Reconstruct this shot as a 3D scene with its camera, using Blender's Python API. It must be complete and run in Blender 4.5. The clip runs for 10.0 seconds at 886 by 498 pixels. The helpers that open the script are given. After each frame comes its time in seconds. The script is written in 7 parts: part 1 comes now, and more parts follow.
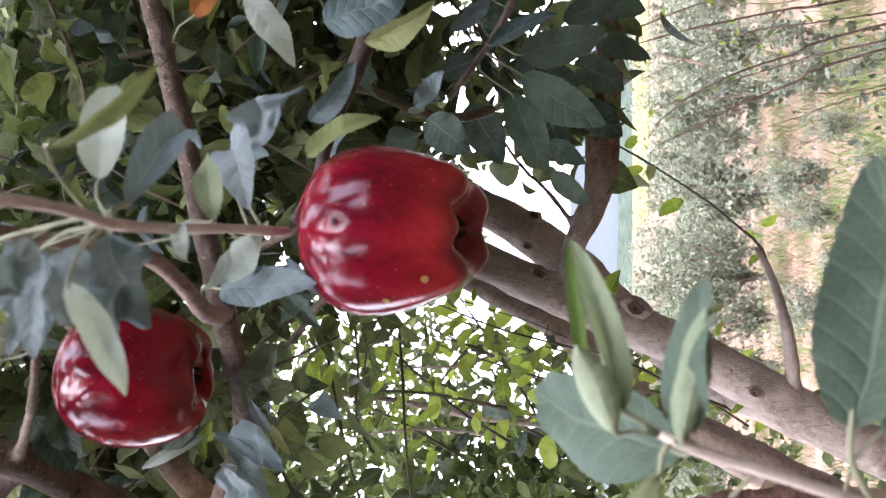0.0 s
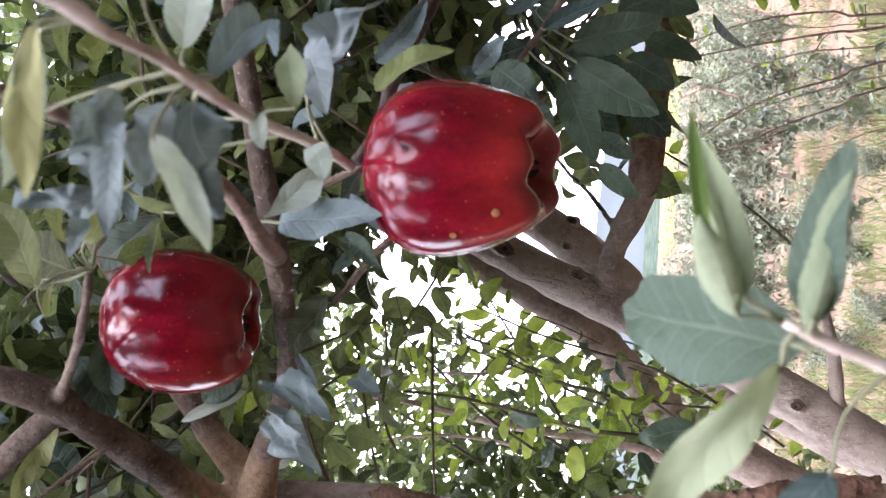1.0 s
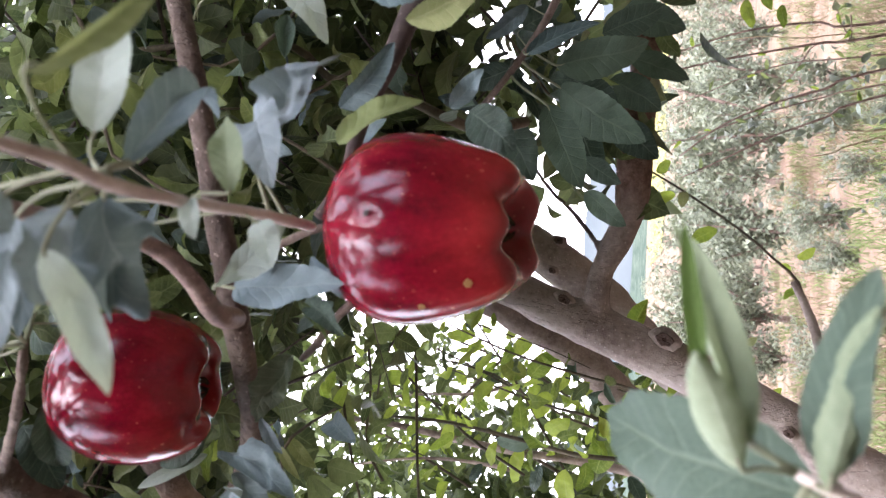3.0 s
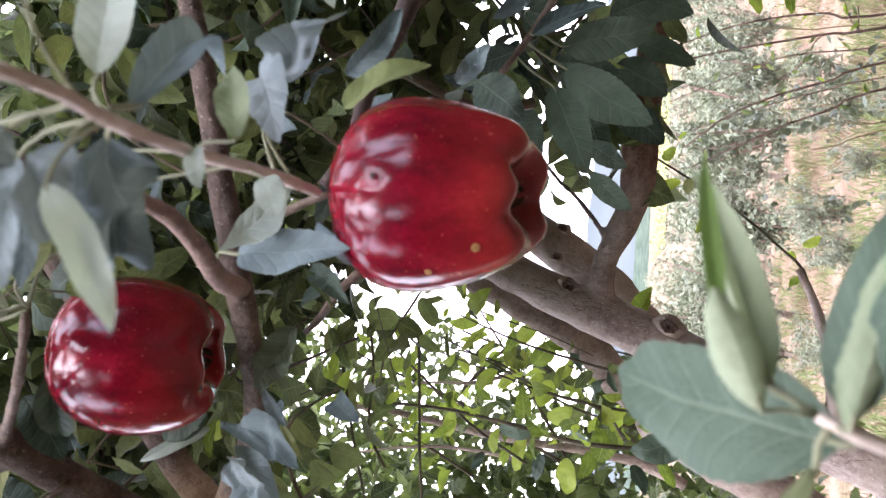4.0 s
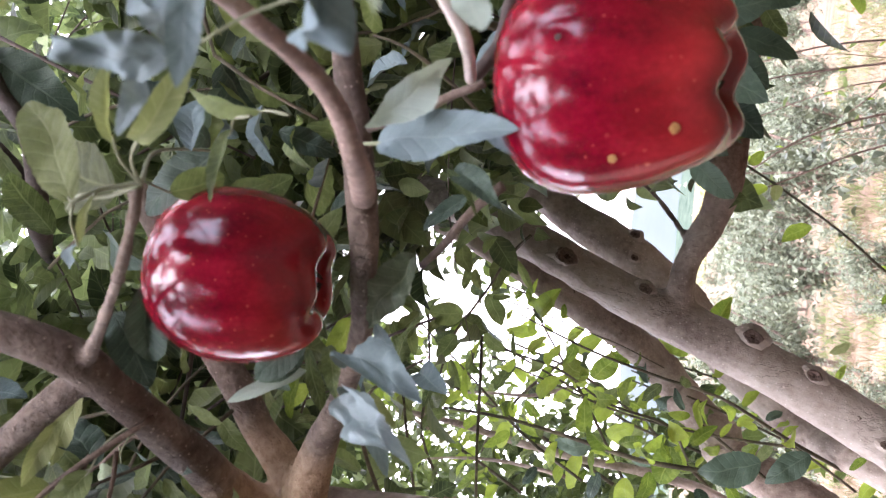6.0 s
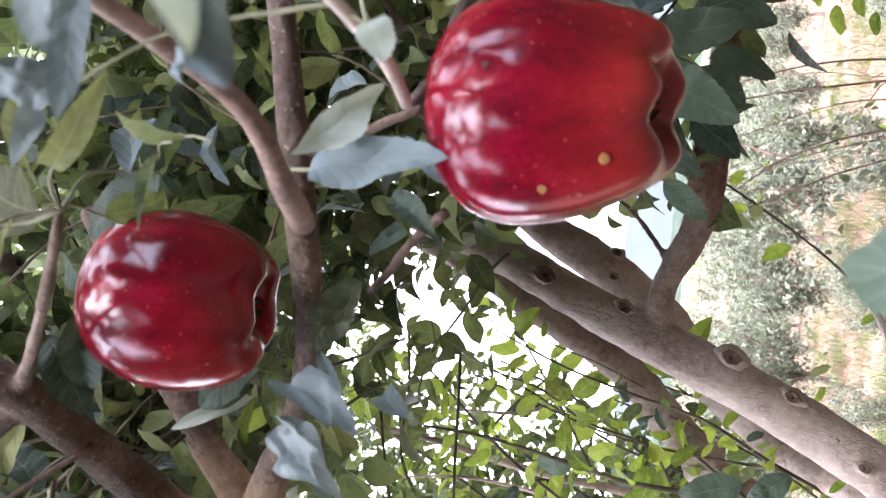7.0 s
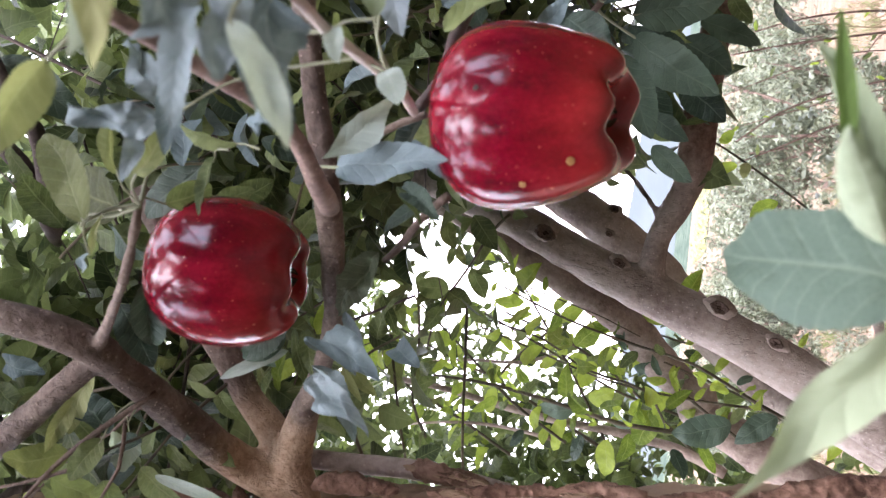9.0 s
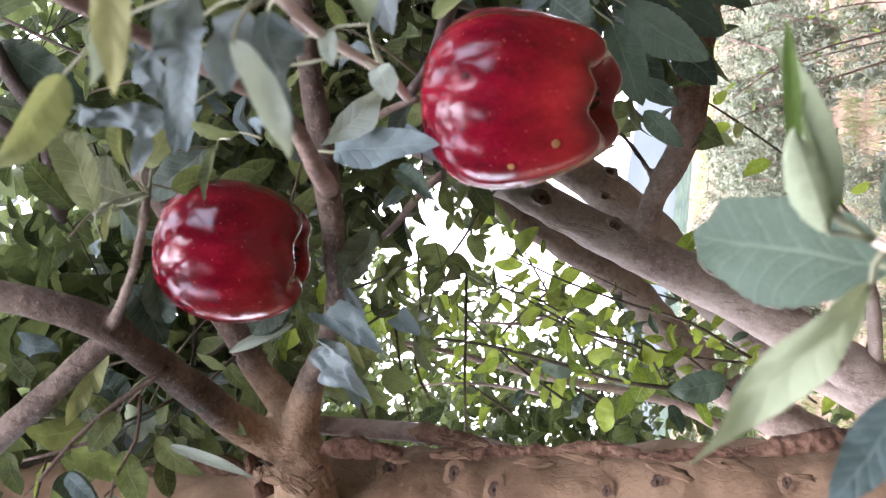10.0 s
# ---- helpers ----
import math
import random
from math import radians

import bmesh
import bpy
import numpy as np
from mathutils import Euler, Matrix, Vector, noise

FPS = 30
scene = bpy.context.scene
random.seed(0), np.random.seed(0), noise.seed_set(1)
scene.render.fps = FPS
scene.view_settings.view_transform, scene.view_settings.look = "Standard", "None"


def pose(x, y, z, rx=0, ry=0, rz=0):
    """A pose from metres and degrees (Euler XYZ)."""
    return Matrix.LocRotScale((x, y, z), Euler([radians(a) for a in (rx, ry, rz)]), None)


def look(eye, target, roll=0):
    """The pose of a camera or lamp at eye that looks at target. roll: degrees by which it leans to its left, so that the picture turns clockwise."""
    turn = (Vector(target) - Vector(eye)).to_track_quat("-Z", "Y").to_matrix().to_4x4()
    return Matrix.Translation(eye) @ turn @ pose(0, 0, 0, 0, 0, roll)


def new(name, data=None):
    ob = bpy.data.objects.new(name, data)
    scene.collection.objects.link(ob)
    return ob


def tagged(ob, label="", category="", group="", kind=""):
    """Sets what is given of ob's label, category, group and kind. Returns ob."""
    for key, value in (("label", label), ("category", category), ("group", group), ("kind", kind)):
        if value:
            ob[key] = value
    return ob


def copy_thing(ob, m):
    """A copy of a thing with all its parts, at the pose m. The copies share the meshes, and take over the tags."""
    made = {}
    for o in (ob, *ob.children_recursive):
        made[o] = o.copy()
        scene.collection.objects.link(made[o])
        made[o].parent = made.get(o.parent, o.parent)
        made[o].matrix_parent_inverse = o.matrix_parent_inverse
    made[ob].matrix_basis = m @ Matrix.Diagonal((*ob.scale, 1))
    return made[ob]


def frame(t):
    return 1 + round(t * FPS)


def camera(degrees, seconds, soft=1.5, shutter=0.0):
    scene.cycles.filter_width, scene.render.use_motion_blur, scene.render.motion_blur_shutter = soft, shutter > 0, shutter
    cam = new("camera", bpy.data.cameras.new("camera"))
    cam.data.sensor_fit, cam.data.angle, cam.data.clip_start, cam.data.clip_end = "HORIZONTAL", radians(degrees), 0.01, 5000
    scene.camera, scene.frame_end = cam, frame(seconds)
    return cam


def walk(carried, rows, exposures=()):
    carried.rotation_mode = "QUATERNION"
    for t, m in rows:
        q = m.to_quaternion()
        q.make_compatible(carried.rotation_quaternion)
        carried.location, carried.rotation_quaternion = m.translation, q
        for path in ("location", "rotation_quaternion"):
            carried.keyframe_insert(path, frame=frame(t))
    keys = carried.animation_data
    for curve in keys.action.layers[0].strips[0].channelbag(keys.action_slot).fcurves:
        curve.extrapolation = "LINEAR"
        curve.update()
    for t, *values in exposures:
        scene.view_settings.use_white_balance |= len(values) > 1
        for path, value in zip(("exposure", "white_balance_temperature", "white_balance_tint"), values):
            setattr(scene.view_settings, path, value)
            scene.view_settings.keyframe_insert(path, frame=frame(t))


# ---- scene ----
cam = camera(56.0, 10.0, soft=1.3)
METRES, EYE, TILT, LEAN, TURN = 0.38, 1.6, 90.0, 78.0, 90.0
ROWS = [
    (0.0, 0.0, 0.0, 0.0, -0.0, 0.0, 0.0),
    (0.5, -0.0172, -0.0056, -0.0409, 0.9, 1.01, -1.35),
    (1.0, -0.0518, 0.0409, -0.1043, 1.6, 1.51, -2.67),
    (1.5, -0.0732, 0.0933, -0.0997, 1.64, 1.89, -3.04),
    (2.0, -0.0187, 0.1229, -0.04, 1.25, 2.17, -2.52),
    (2.5, -0.0272, 0.1199, -0.0216, 0.88, 2.12, -2.07),
    (4.0, -0.0384, 0.1379, -0.061, 1.01, 1.51, -2.58),
    (4.5, -0.0444, 0.1389, -0.067, 1.48, 1.68, -3.05),
    (5.0, -0.088, 0.1841, -0.1217, 2.38, 2.14, -3.91),
    (6.5, -0.1714, 0.2933, -0.2088, 3.27, 3.8, -6.34),
    (7.0, -0.1064, 0.294, -0.1769, 2.91, 4.3, -6.22),
    (7.5, -0.1346, 0.2372, -0.1652, 2.93, 4.16, -5.88),
    (8.0, -0.1215, 0.1592, -0.1465, 3.13, 3.25, -5.47),
    (8.5, -0.0999, 0.088, -0.1553, 3.35, 1.99, -5.47),
    (9.0, -0.0925, 0.0978, -0.1558, 3.48, 0.94, -5.31),
    (9.5, -0.0874, 0.0897, -0.1467, 3.6, -0.16, -4.74),
    (10.0, -0.0841, 0.0447, -0.1336, 3.5, -1.75, -3.9),
]
cam.data.dof.use_dof = True
cam.data.dof.focus_distance, cam.data.dof.aperture_fstop = 1.0, 20.0
EXPO = [(0.0, 3.22, 6480, 20), (4.0, 3.25, 6480, 20), (5.0, 3.36, 6480, 20), (6.5, 3.58, 6480, 20), (7.5, 3.5, 6480, 20), (8.5, 3.4, 6480, 20), (10.0, 3.36, 6480, 20)]
walk(cam, [(t, pose(0, 0, EYE, TILT, LEAN, TURN) @ pose(METRES * x, METRES * y, METRES * z, 90 + pitch, roll, yaw)) for t, x, y, z, yaw, pitch, roll in ROWS], exposures=EXPO)

# ---- light: thin bright overcast, the sun a broad glow high behind ----
world = bpy.data.worlds.new("sky")
scene.world = world
world.use_nodes = True
wn, wl = world.node_tree.nodes, world.node_tree.links
wn.clear()
sky = wn.new("ShaderNodeTexSky")
sky.sky_type = "NISHITA"
sky.sun_disc = False
sky.sun_elevation, sky.sun_rotation = radians(46), radians(191)
sky.air_density, sky.dust_density, sky.ozone_density = 1.0, 4.0, 1.0
white = wn.new("ShaderNodeMix")
white.data_type = "RGBA"
white.inputs[0].default_value = 0.72
white.inputs[7].default_value = (12.8, 13.3, 14.8, 1)
bg = wn.new("ShaderNodeBackground")
bg.inputs["Strength"].default_value = 0.098
out = wn.new("ShaderNodeOutputWorld")
wl.new(sky.outputs[0], white.inputs[6])
wl.new(white.outputs[2], bg.inputs["Color"])
wl.new(bg.outputs[0], out.inputs[0])
sun = new("sun", bpy.data.lights.new("sun", "SUN"))
sun.data.energy, sun.data.angle, sun.data.color = 1.0, radians(60), (1.0, 0.97, 0.94)
sun.matrix_world = look((-2.2, -11.0, 11.5), (0, 0, 0))

# ---- materials ----
def dim(k, *colours):
    """Base colours brought to real-world values."""
    return [tuple(k * c for c in col) for col in colours]


def nodes_of(name):
    m = bpy.data.materials.new(name)
    m.use_nodes = True
    nt = m.node_tree
    return m, nt, nt.nodes["Principled BSDF"]


def ramp(nt, src, stops):
    r = nt.nodes.new("ShaderNodeValToRGB")
    els = r.color_ramp.elements
    while len(els) < len(stops):
        els.new(0.5)
    for e, (p, c) in zip(els, stops):
        e.position, e.color = p, (*c, 1)
    nt.links.new(src, r.inputs[0])
    return r.outputs[0]


def noise_tex(nt, scale, detail=4.0, rough=0.55, stretch=None, coords="Object"):
    tc = nt.nodes.new("ShaderNodeTexCoord")
    n = nt.nodes.new("ShaderNodeTexNoise")
    n.inputs["Scale"].default_value, n.inputs["Detail"].default_value, n.inputs["Roughness"].default_value = scale, detail, rough
    src = tc.outputs[coords]
    if stretch:
        mp = nt.nodes.new("ShaderNodeMapping")
        mp.inputs["Scale"].default_value = stretch
        nt.links.new(src, mp.inputs[0])
        src = mp.outputs[0]
    nt.links.new(src, n.inputs["Vector"])
    return n.outputs["Fac"]


def mixc(nt, fac, a, b, mode="MIX"):
    m = nt.nodes.new("ShaderNodeMix")
    m.data_type, m.blend_type = "RGBA", mode
    for i, v in ((0, fac), (6, a), (7, b)):
        if isinstance(v, (int, float)):
            m.inputs[i].default_value = v
        elif isinstance(v, tuple):
            m.inputs[i].default_value = (*v, 1)
        else:
            nt.links.new(v, m.inputs[i])
    return m.outputs[2]


def math_n(nt, op, a, b=None):
    m = nt.nodes.new("ShaderNodeMath")
    m.operation = op
    for i, v in ((0, a), (1, b)):
        if v is None:
            continue
        if isinstance(v, (int, float)):
            m.inputs[i].default_value = v
        else:
            nt.links.new(v, m.inputs[i])
    return m.outputs[0]


def bump(nt, bsdf, height, strength, dist):
    b = nt.nodes.new("ShaderNodeBump")
    b.inputs["Strength"].default_value, b.inputs["Distance"].default_value = strength, dist
    nt.links.new(height, b.inputs["Height"])
    nt.links.new(b.outputs[0], bsdf.inputs["Normal"])


def leaf_material(name, dark, light, vein, rough=0.5, glow=0.3, through_col=None, island=False, spots=0.0):
    """A leaf blade: midrib and side veins from its UVs, mottling, random tint, light through the blade."""
    m, nt, bsdf = nodes_of(name)
    dark, light, vein = dim(0.85, dark, light, vein)
    uv = nt.nodes.new("ShaderNodeUVMap")
    sep = nt.nodes.new("ShaderNodeSeparateXYZ")
    nt.links.new(uv.outputs[0], sep.inputs[0])
    side = math_n(nt, "ABSOLUTE", math_n(nt, "SUBTRACT", sep.outputs[0], 0.5))
    rib = ramp(nt, side, [(0.014, (1, 1, 1)), (0.034, (0, 0, 0))])
    bow = math_n(nt, "ADD", math_n(nt, "MULTIPLY", side, 3.6), math_n(nt, "MULTIPLY", math_n(nt, "MULTIPLY", side, side), -2.2))
    saw = math_n(nt, "FRACT", math_n(nt, "ADD", math_n(nt, "SUBTRACT", math_n(nt, "MULTIPLY", sep.outputs[1], 8.5), bow), math_n(nt, "MULTIPLY", math_n(nt, "GREATER_THAN", sep.outputs[0], 0.5), 0.4)))
    apart = math_n(nt, "ABSOLUTE", math_n(nt, "SUBTRACT", saw, 0.5))
    sidev = ramp(nt, apart, [(0.40, (0, 0, 0)), (0.47, (1, 1, 1))])
    quilt = math_n(nt, "MULTIPLY", apart, apart)
    veins = math_n(nt, "MAXIMUM", rib, math_n(nt, "MULTIPLY", sidev, 0.5))
    pick = nt.nodes.new("ShaderNodeNewGeometry").outputs["Random Per Island"] if island else nt.nodes.new("ShaderNodeObjectInfo").outputs["Random"]
    mott = noise_tex(nt, 4.5 if not island else 40.0, 6.0, 0.65)
    fac = math_n(nt, "ADD", math_n(nt, "MULTIPLY", pick, 0.75), math_n(nt, "MULTIPLY", math_n(nt, "SUBTRACT", mott, 0.5), 1.05))
    base = ramp(nt, fac, [(0.0, dark), (0.85, light)])
    if spots:
        sp = ramp(nt, noise_tex(nt, 9.0, 3.0, 0.6), [(0.70, (0, 0, 0)), (0.76, (1, 1, 1))])
        base = mixc(nt, math_n(nt, "MULTIPLY", sp, spots), base, (0.08, 0.045, 0.02))
    net = None
    if not island:  # fine net of veins between the ribs
        cells = nt.nodes.new("ShaderNodeTexVoronoi")
        cells.feature = "DISTANCE_TO_EDGE"
        cells.inputs["Scale"].default_value = 34.0
        nt.links.new(nt.nodes.new("ShaderNodeTexCoord").outputs["Object"], cells.inputs["Vector"])
        net = ramp(nt, cells.outputs["Distance"], [(0.02, (1, 1, 1)), (0.12, (0, 0, 0))])
        base = mixc(nt, math_n(nt, "MULTIPLY", net, 0.16), base, vein)
    col = mixc(nt, math_n(nt, "MULTIPLY", veins, 0.42), base, vein)
    nt.links.new(col, bsdf.inputs["Base Color"])
    bsdf.inputs["Roughness"].default_value = rough + 0.06
    bsdf.inputs["Specular IOR Level"].default_value = 0.3
    high = math_n(nt, "SUBTRACT", math_n(nt, "ADD", math_n(nt, "MULTIPLY", veins, -0.4), math_n(nt, "MULTIPLY", mott, 0.8)), math_n(nt, "MULTIPLY", quilt, 0.9))
    bump(nt, bsdf, math_n(nt, "SUBTRACT", high, math_n(nt, "MULTIPLY", net, 0.12)) if net else high, 0.5, 0.002)
    tr = nt.nodes.new("ShaderNodeBsdfTranslucent")
    nt.links.new(mixc(nt, 1.0, col, through_col or (1.0, 1.0, 0.74), "MULTIPLY") if not through_col else mixc(nt, 0.7, col, through_col), tr.inputs["Color"])
    mx = nt.nodes.new("ShaderNodeMixShader")
    mx.inputs[0].default_value = glow
    nt.links.new(bsdf.outputs[0], mx.inputs[1])
    nt.links.new(tr.outputs[0], mx.inputs[2])
    nt.links.new(mx.outputs[0], nt.nodes["Material Output"].inputs[0])
    return m


def bark_material(name, dark, mid, light, grain=60.0, speck=0.5, rough=0.8, strength=0.5, dust=None, old=None, cracks=0.0):
    m, nt, bsdf = nodes_of(name)
    dark, mid, light, dust = dim(0.72, dark, mid, light, dust or light)[:3] + [dim(0.72, dust)[0] if dust else None]
    big = noise_tex(nt, grain * 0.2, 5.0, 0.6)
    fine = noise_tex(nt, grain * 2.2, 6.0, 0.65)
    col = ramp(nt, math_n(nt, "ADD", math_n(nt, "MULTIPLY", big, 0.65), math_n(nt, "MULTIPLY", fine, 0.35)), [(0.36, dark), (0.5, mid), (0.63, light)])
    tc = nt.nodes.new("ShaderNodeTexCoord")
    vo = nt.nodes.new("ShaderNodeTexVoronoi")
    vo.inputs["Scale"].default_value = grain * 3.0
    nt.links.new(tc.outputs["Object"], vo.inputs["Vector"])
    dots = ramp(nt, vo.outputs["Distance"], [(0.10, (1, 1, 1)), (0.2, (0, 0, 0))])
    col = mixc(nt, math_n(nt, "MULTIPLY", dots, speck), col, tuple(min(0.7, c * 1.7 + 0.02) for c in light))
    if dust:
        patch = ramp(nt, noise_tex(nt, grain * 0.12, 6.0, 0.7), [(0.42, (0, 0, 0)), (0.58, (1, 1, 1))])
        col = mixc(nt, math_n(nt, "MULTIPLY", patch, 0.8), col, dust)
    if cracks:  # dark creases and splits
        line = ramp(nt, noise_tex(nt, grain * 1.3, 5.0, 0.6, (1.0, 1.0, 0.28)), [(0.478, (0, 0, 0)), (0.5, (1, 1, 1)), (0.522, (0, 0, 0))])
        some = ramp(nt, noise_tex(nt, grain * 0.3, 4.0, 0.6), [(0.50, (0, 0, 0)), (0.58, (1, 1, 1))])
        split = math_n(nt, "MULTIPLY", math_n(nt, "MULTIPLY", line, some), cracks)
        col = mixc(nt, split, col, tuple(0.35 * c for c in dark))
    if old:  # old peeling bark round a fork, young dark bark further out
        far = nt.nodes.new("ShaderNodeVectorMath")
        far.operation = "DISTANCE"
        far.inputs[1].default_value = old[0]
        nt.links.new(tc.outputs["Object"], far.inputs[0])
        reach = math_n(nt, "ADD", far.outputs["Value"], math_n(nt, "MULTIPLY", math_n(nt, "SUBTRACT", noise_tex(nt, 28.0, 5.0, 0.6), 0.5), 0.06))
        tan = ramp(nt, math_n(nt, "ADD", math_n(nt, "MULTIPLY", big, 0.5), math_n(nt, "MULTIPLY", fine, 0.5)), list(zip((0.36, 0.5, 0.63), dim(0.72, *old[1:4]))))
        col = mixc(nt, ramp(nt, reach, [(old[4], (0, 0, 0)), (old[5], (1, 1, 1))]), tan, col)
    nt.links.new(col, bsdf.inputs["Base Color"])
    bsdf.inputs["Roughness"].default_value = rough
    bsdf.inputs["Specular IOR Level"].default_value = 0.18
    h = math_n(nt, "ADD", math_n(nt, "MULTIPLY", fine, 0.7), math_n(nt, "ADD", big, math_n(nt, "MULTIPLY", dots, 0.25 * speck)))
    if cracks:
        h = math_n(nt, "SUBTRACT", h, math_n(nt, "MULTIPLY", split, 0.8))
    bump(nt, bsdf, h, strength, 0.004)
    return m


def plain(name, a, b, scale=30.0, rough=0.7, strength=0.3, dist=0.002, stretch=None):
    m, nt, bsdf = nodes_of(name)
    bsdf.inputs["Specular IOR Level"].default_value = 0.0 if rough >= 0.9 else 0.4
    a, b = dim(0.5, a, b)
    f = noise_tex(nt, scale, 5.0, 0.6, stretch)
    nt.links.new(ramp(nt, f, [(0.32, a), (0.68, b)]), bsdf.inputs["Base Color"])
    bsdf.inputs["Roughness"].default_value = rough
    bump(nt, bsdf, f, strength, dist)
    return m


def apple_material():
    """Waxy red skin: dark flush, broken streaks from stem to calyx, many fine pale dots."""
    m, nt, bsdf = nodes_of("apple_skin")
    streak = noise_tex(nt, 60.0, 5.0, 0.6, (1.6, 1.6, 0.14))
    blotch = noise_tex(nt, 26.0, 5.0, 0.6)
    grain = noise_tex(nt, 420.0, 3.0, 0.6)
    f = math_n(nt, "ADD", math_n(nt, "ADD", math_n(nt, "MULTIPLY", streak, 0.38), math_n(nt, "MULTIPLY", blotch, 0.5)), math_n(nt, "MULTIPLY", grain, 0.12))
    col = ramp(nt, f, [(0.36, (0.048, 0.0008, 0.006)), (0.5, (0.13, 0.0018, 0.011)), (0.64, (0.235, 0.008, 0.023))])
    tc = nt.nodes.new("ShaderNodeTexCoord")
    sep = nt.nodes.new("ShaderNodeSeparateXYZ")
    nt.links.new(tc.outputs["Object"], sep.inputs[0])
    # orange tone towards the calyx, strengthened to stand for light off the ground
    low = nt.nodes.new("ShaderNodeMapRange")
    low.inputs["From Min"].default_value, low.inputs["From Max"].default_value = -0.004, -0.045
    nt.links.new(sep.outputs[2], low.inputs[0])
    col = mixc(nt, math_n(nt, "MULTIPLY", low.outputs[0], math_n(nt, "MULTIPLY", blotch, 0.95)), col, (0.33, 0.034, 0.022))
    for scale, size, share in ((230.0, 0.17, 0.5), (120.0, 0.13, 0.7)):  # dots of two sizes
        vo = nt.nodes.new("ShaderNodeTexVoronoi")
        vo.inputs["Scale"].default_value = scale
        nt.links.new(tc.outputs["Object"], vo.inputs["Vector"])
        dots = ramp(nt, vo.outputs["Distance"], [(size * 0.5, (1, 1, 1)), (size, (0, 0, 0))])
        few = ramp(nt, noise_tex(nt, scale * 0.4, 2.0), [(0.46, (0, 0, 0)), (0.6, (1, 1, 1))])
        col = mixc(nt, math_n(nt, "MULTIPLY", math_n(nt, "MULTIPLY", dots, few), share), col, (0.42, 0.10, 0.07))
    nt.links.new(col, bsdf.inputs["Base Color"])
    bsdf.inputs["Roughness"].default_value = 0.15
    bsdf.inputs["Specular IOR Level"].default_value = 0.38
    # the reflected sky's blue is put into the highlights by this tint
    bsdf.inputs["Specular Tint"].default_value = (0.80, 0.86, 1.0, 1.0)
    bump(nt, bsdf, math_n(nt, "ADD", blotch, math_n(nt, "MULTIPLY", grain, 0.05)), 0.05, 0.004)
    return m


# the blue-grey of the next two includes sky sheen on the upper faces
LEAF_BLUE = leaf_material("leaf_blue_green", (0.055, 0.095, 0.10), (0.18, 0.243, 0.272), (0.22, 0.285, 0.30), 0.58, 0.18, None, False, 0.25)
LEAF_SILVER = leaf_material("leaf_downy_sky_sheen", (0.12, 0.17, 0.19), (0.265, 0.325, 0.362), (0.30, 0.36, 0.385), 0.65, 0.2, None, False, 0.2)
LEAF_DARK = leaf_material("leaf_dark_green", (0.022, 0.044, 0.034), (0.095, 0.148, 0.112), (0.145, 0.20, 0.155), 0.4, 0.18, None, False, 0.2)
LEAF_MID = leaf_material("leaf_mid_green", (0.05, 0.078, 0.03), (0.25, 0.31, 0.13), (0.30, 0.35, 0.19), 0.44, 0.45, None, False, 0.3)
LEAF_PALE = leaf_material("leaf_pale_underside", (0.35, 0.43, 0.40), (0.51, 0.60, 0.56), (0.57, 0.65, 0.60), 0.7, 0.25)
LEAF_YELLOW = leaf_material("leaf_yellow_green", (0.19, 0.225, 0.09), (0.33, 0.365, 0.18), (0.45, 0.47, 0.28), 0.6, 0.35)
LEAF_BRIGHT = leaf_material("leaf_bright_green", (0.095, 0.155, 0.022), (0.38, 0.49, 0.09), (0.37, 0.45, 0.15), 0.5, 0.62, None, False, 0.5)
LEAF_SPOT = leaf_material("leaf_spotted", (0.12, 0.15, 0.03), (0.30, 0.36, 0.09), (0.30, 0.34, 0.14), 0.5, 0.5, None, False, 1.0)
LEAF_GREY = leaf_material("leaf_grey_green", (0.065, 0.105, 0.08), (0.105, 0.158, 0.122), (0.19, 0.25, 0.195), 0.65, 0.25)
LEAF_FRESH = leaf_material("leaf_fresh_green", (0.06, 0.11, 0.025), (0.14, 0.24, 0.06), (0.2, 0.3, 0.1), 0.5, 0.4)
LEAF_DOWN = leaf_material("leaf_downy_grey_green", (0.10, 0.135, 0.10), (0.24, 0.29, 0.21), (0.3, 0.35, 0.27), 0.65, 0.3)
LEAF_OLIVE = leaf_material("leaf_olive", (0.055, 0.07, 0.028), (0.185, 0.215, 0.085), (0.24, 0.27, 0.14), 0.48, 0.45)
LEAF_RUST = leaf_material("leaf_rust", (0.35, 0.12, 0.03), (0.5, 0.2, 0.05), (0.4, 0.2, 0.1), 0.6, 0.4)
FOLIAGE_DARK = leaf_material("foliage_dark", (0.03, 0.048, 0.026), (0.21, 0.265, 0.125), (0.24, 0.29, 0.16), 0.42, 0.46, None, True)
FOLIAGE_BRIGHT = leaf_material("foliage_bright", (0.022, 0.037, 0.012), (0.145, 0.195, 0.065), (0.17, 0.225, 0.10), 0.5, 0.43, None, True)
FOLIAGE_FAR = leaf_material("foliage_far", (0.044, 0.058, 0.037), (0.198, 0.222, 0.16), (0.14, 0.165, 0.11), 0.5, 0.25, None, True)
BARK_PALE = bark_material("bark_pale_grey", (0.21, 0.158, 0.138), (0.42, 0.35, 0.312), (0.54, 0.465, 0.425), 44.0, 0.35, 0.75, 1.0)
BARK_LIMB = bark_material("bark_pale_and_rough", (0.21, 0.158, 0.138), (0.42, 0.35, 0.312), (0.54, 0.465, 0.425), 44.0, 0.35, 0.78, 1.0, None, ((0.258, 1.270, 1.606), (0.06, 0.033, 0.026), (0.19, 0.115, 0.09), (0.33, 0.225, 0.185), 0.13, 0.23), 0.25)
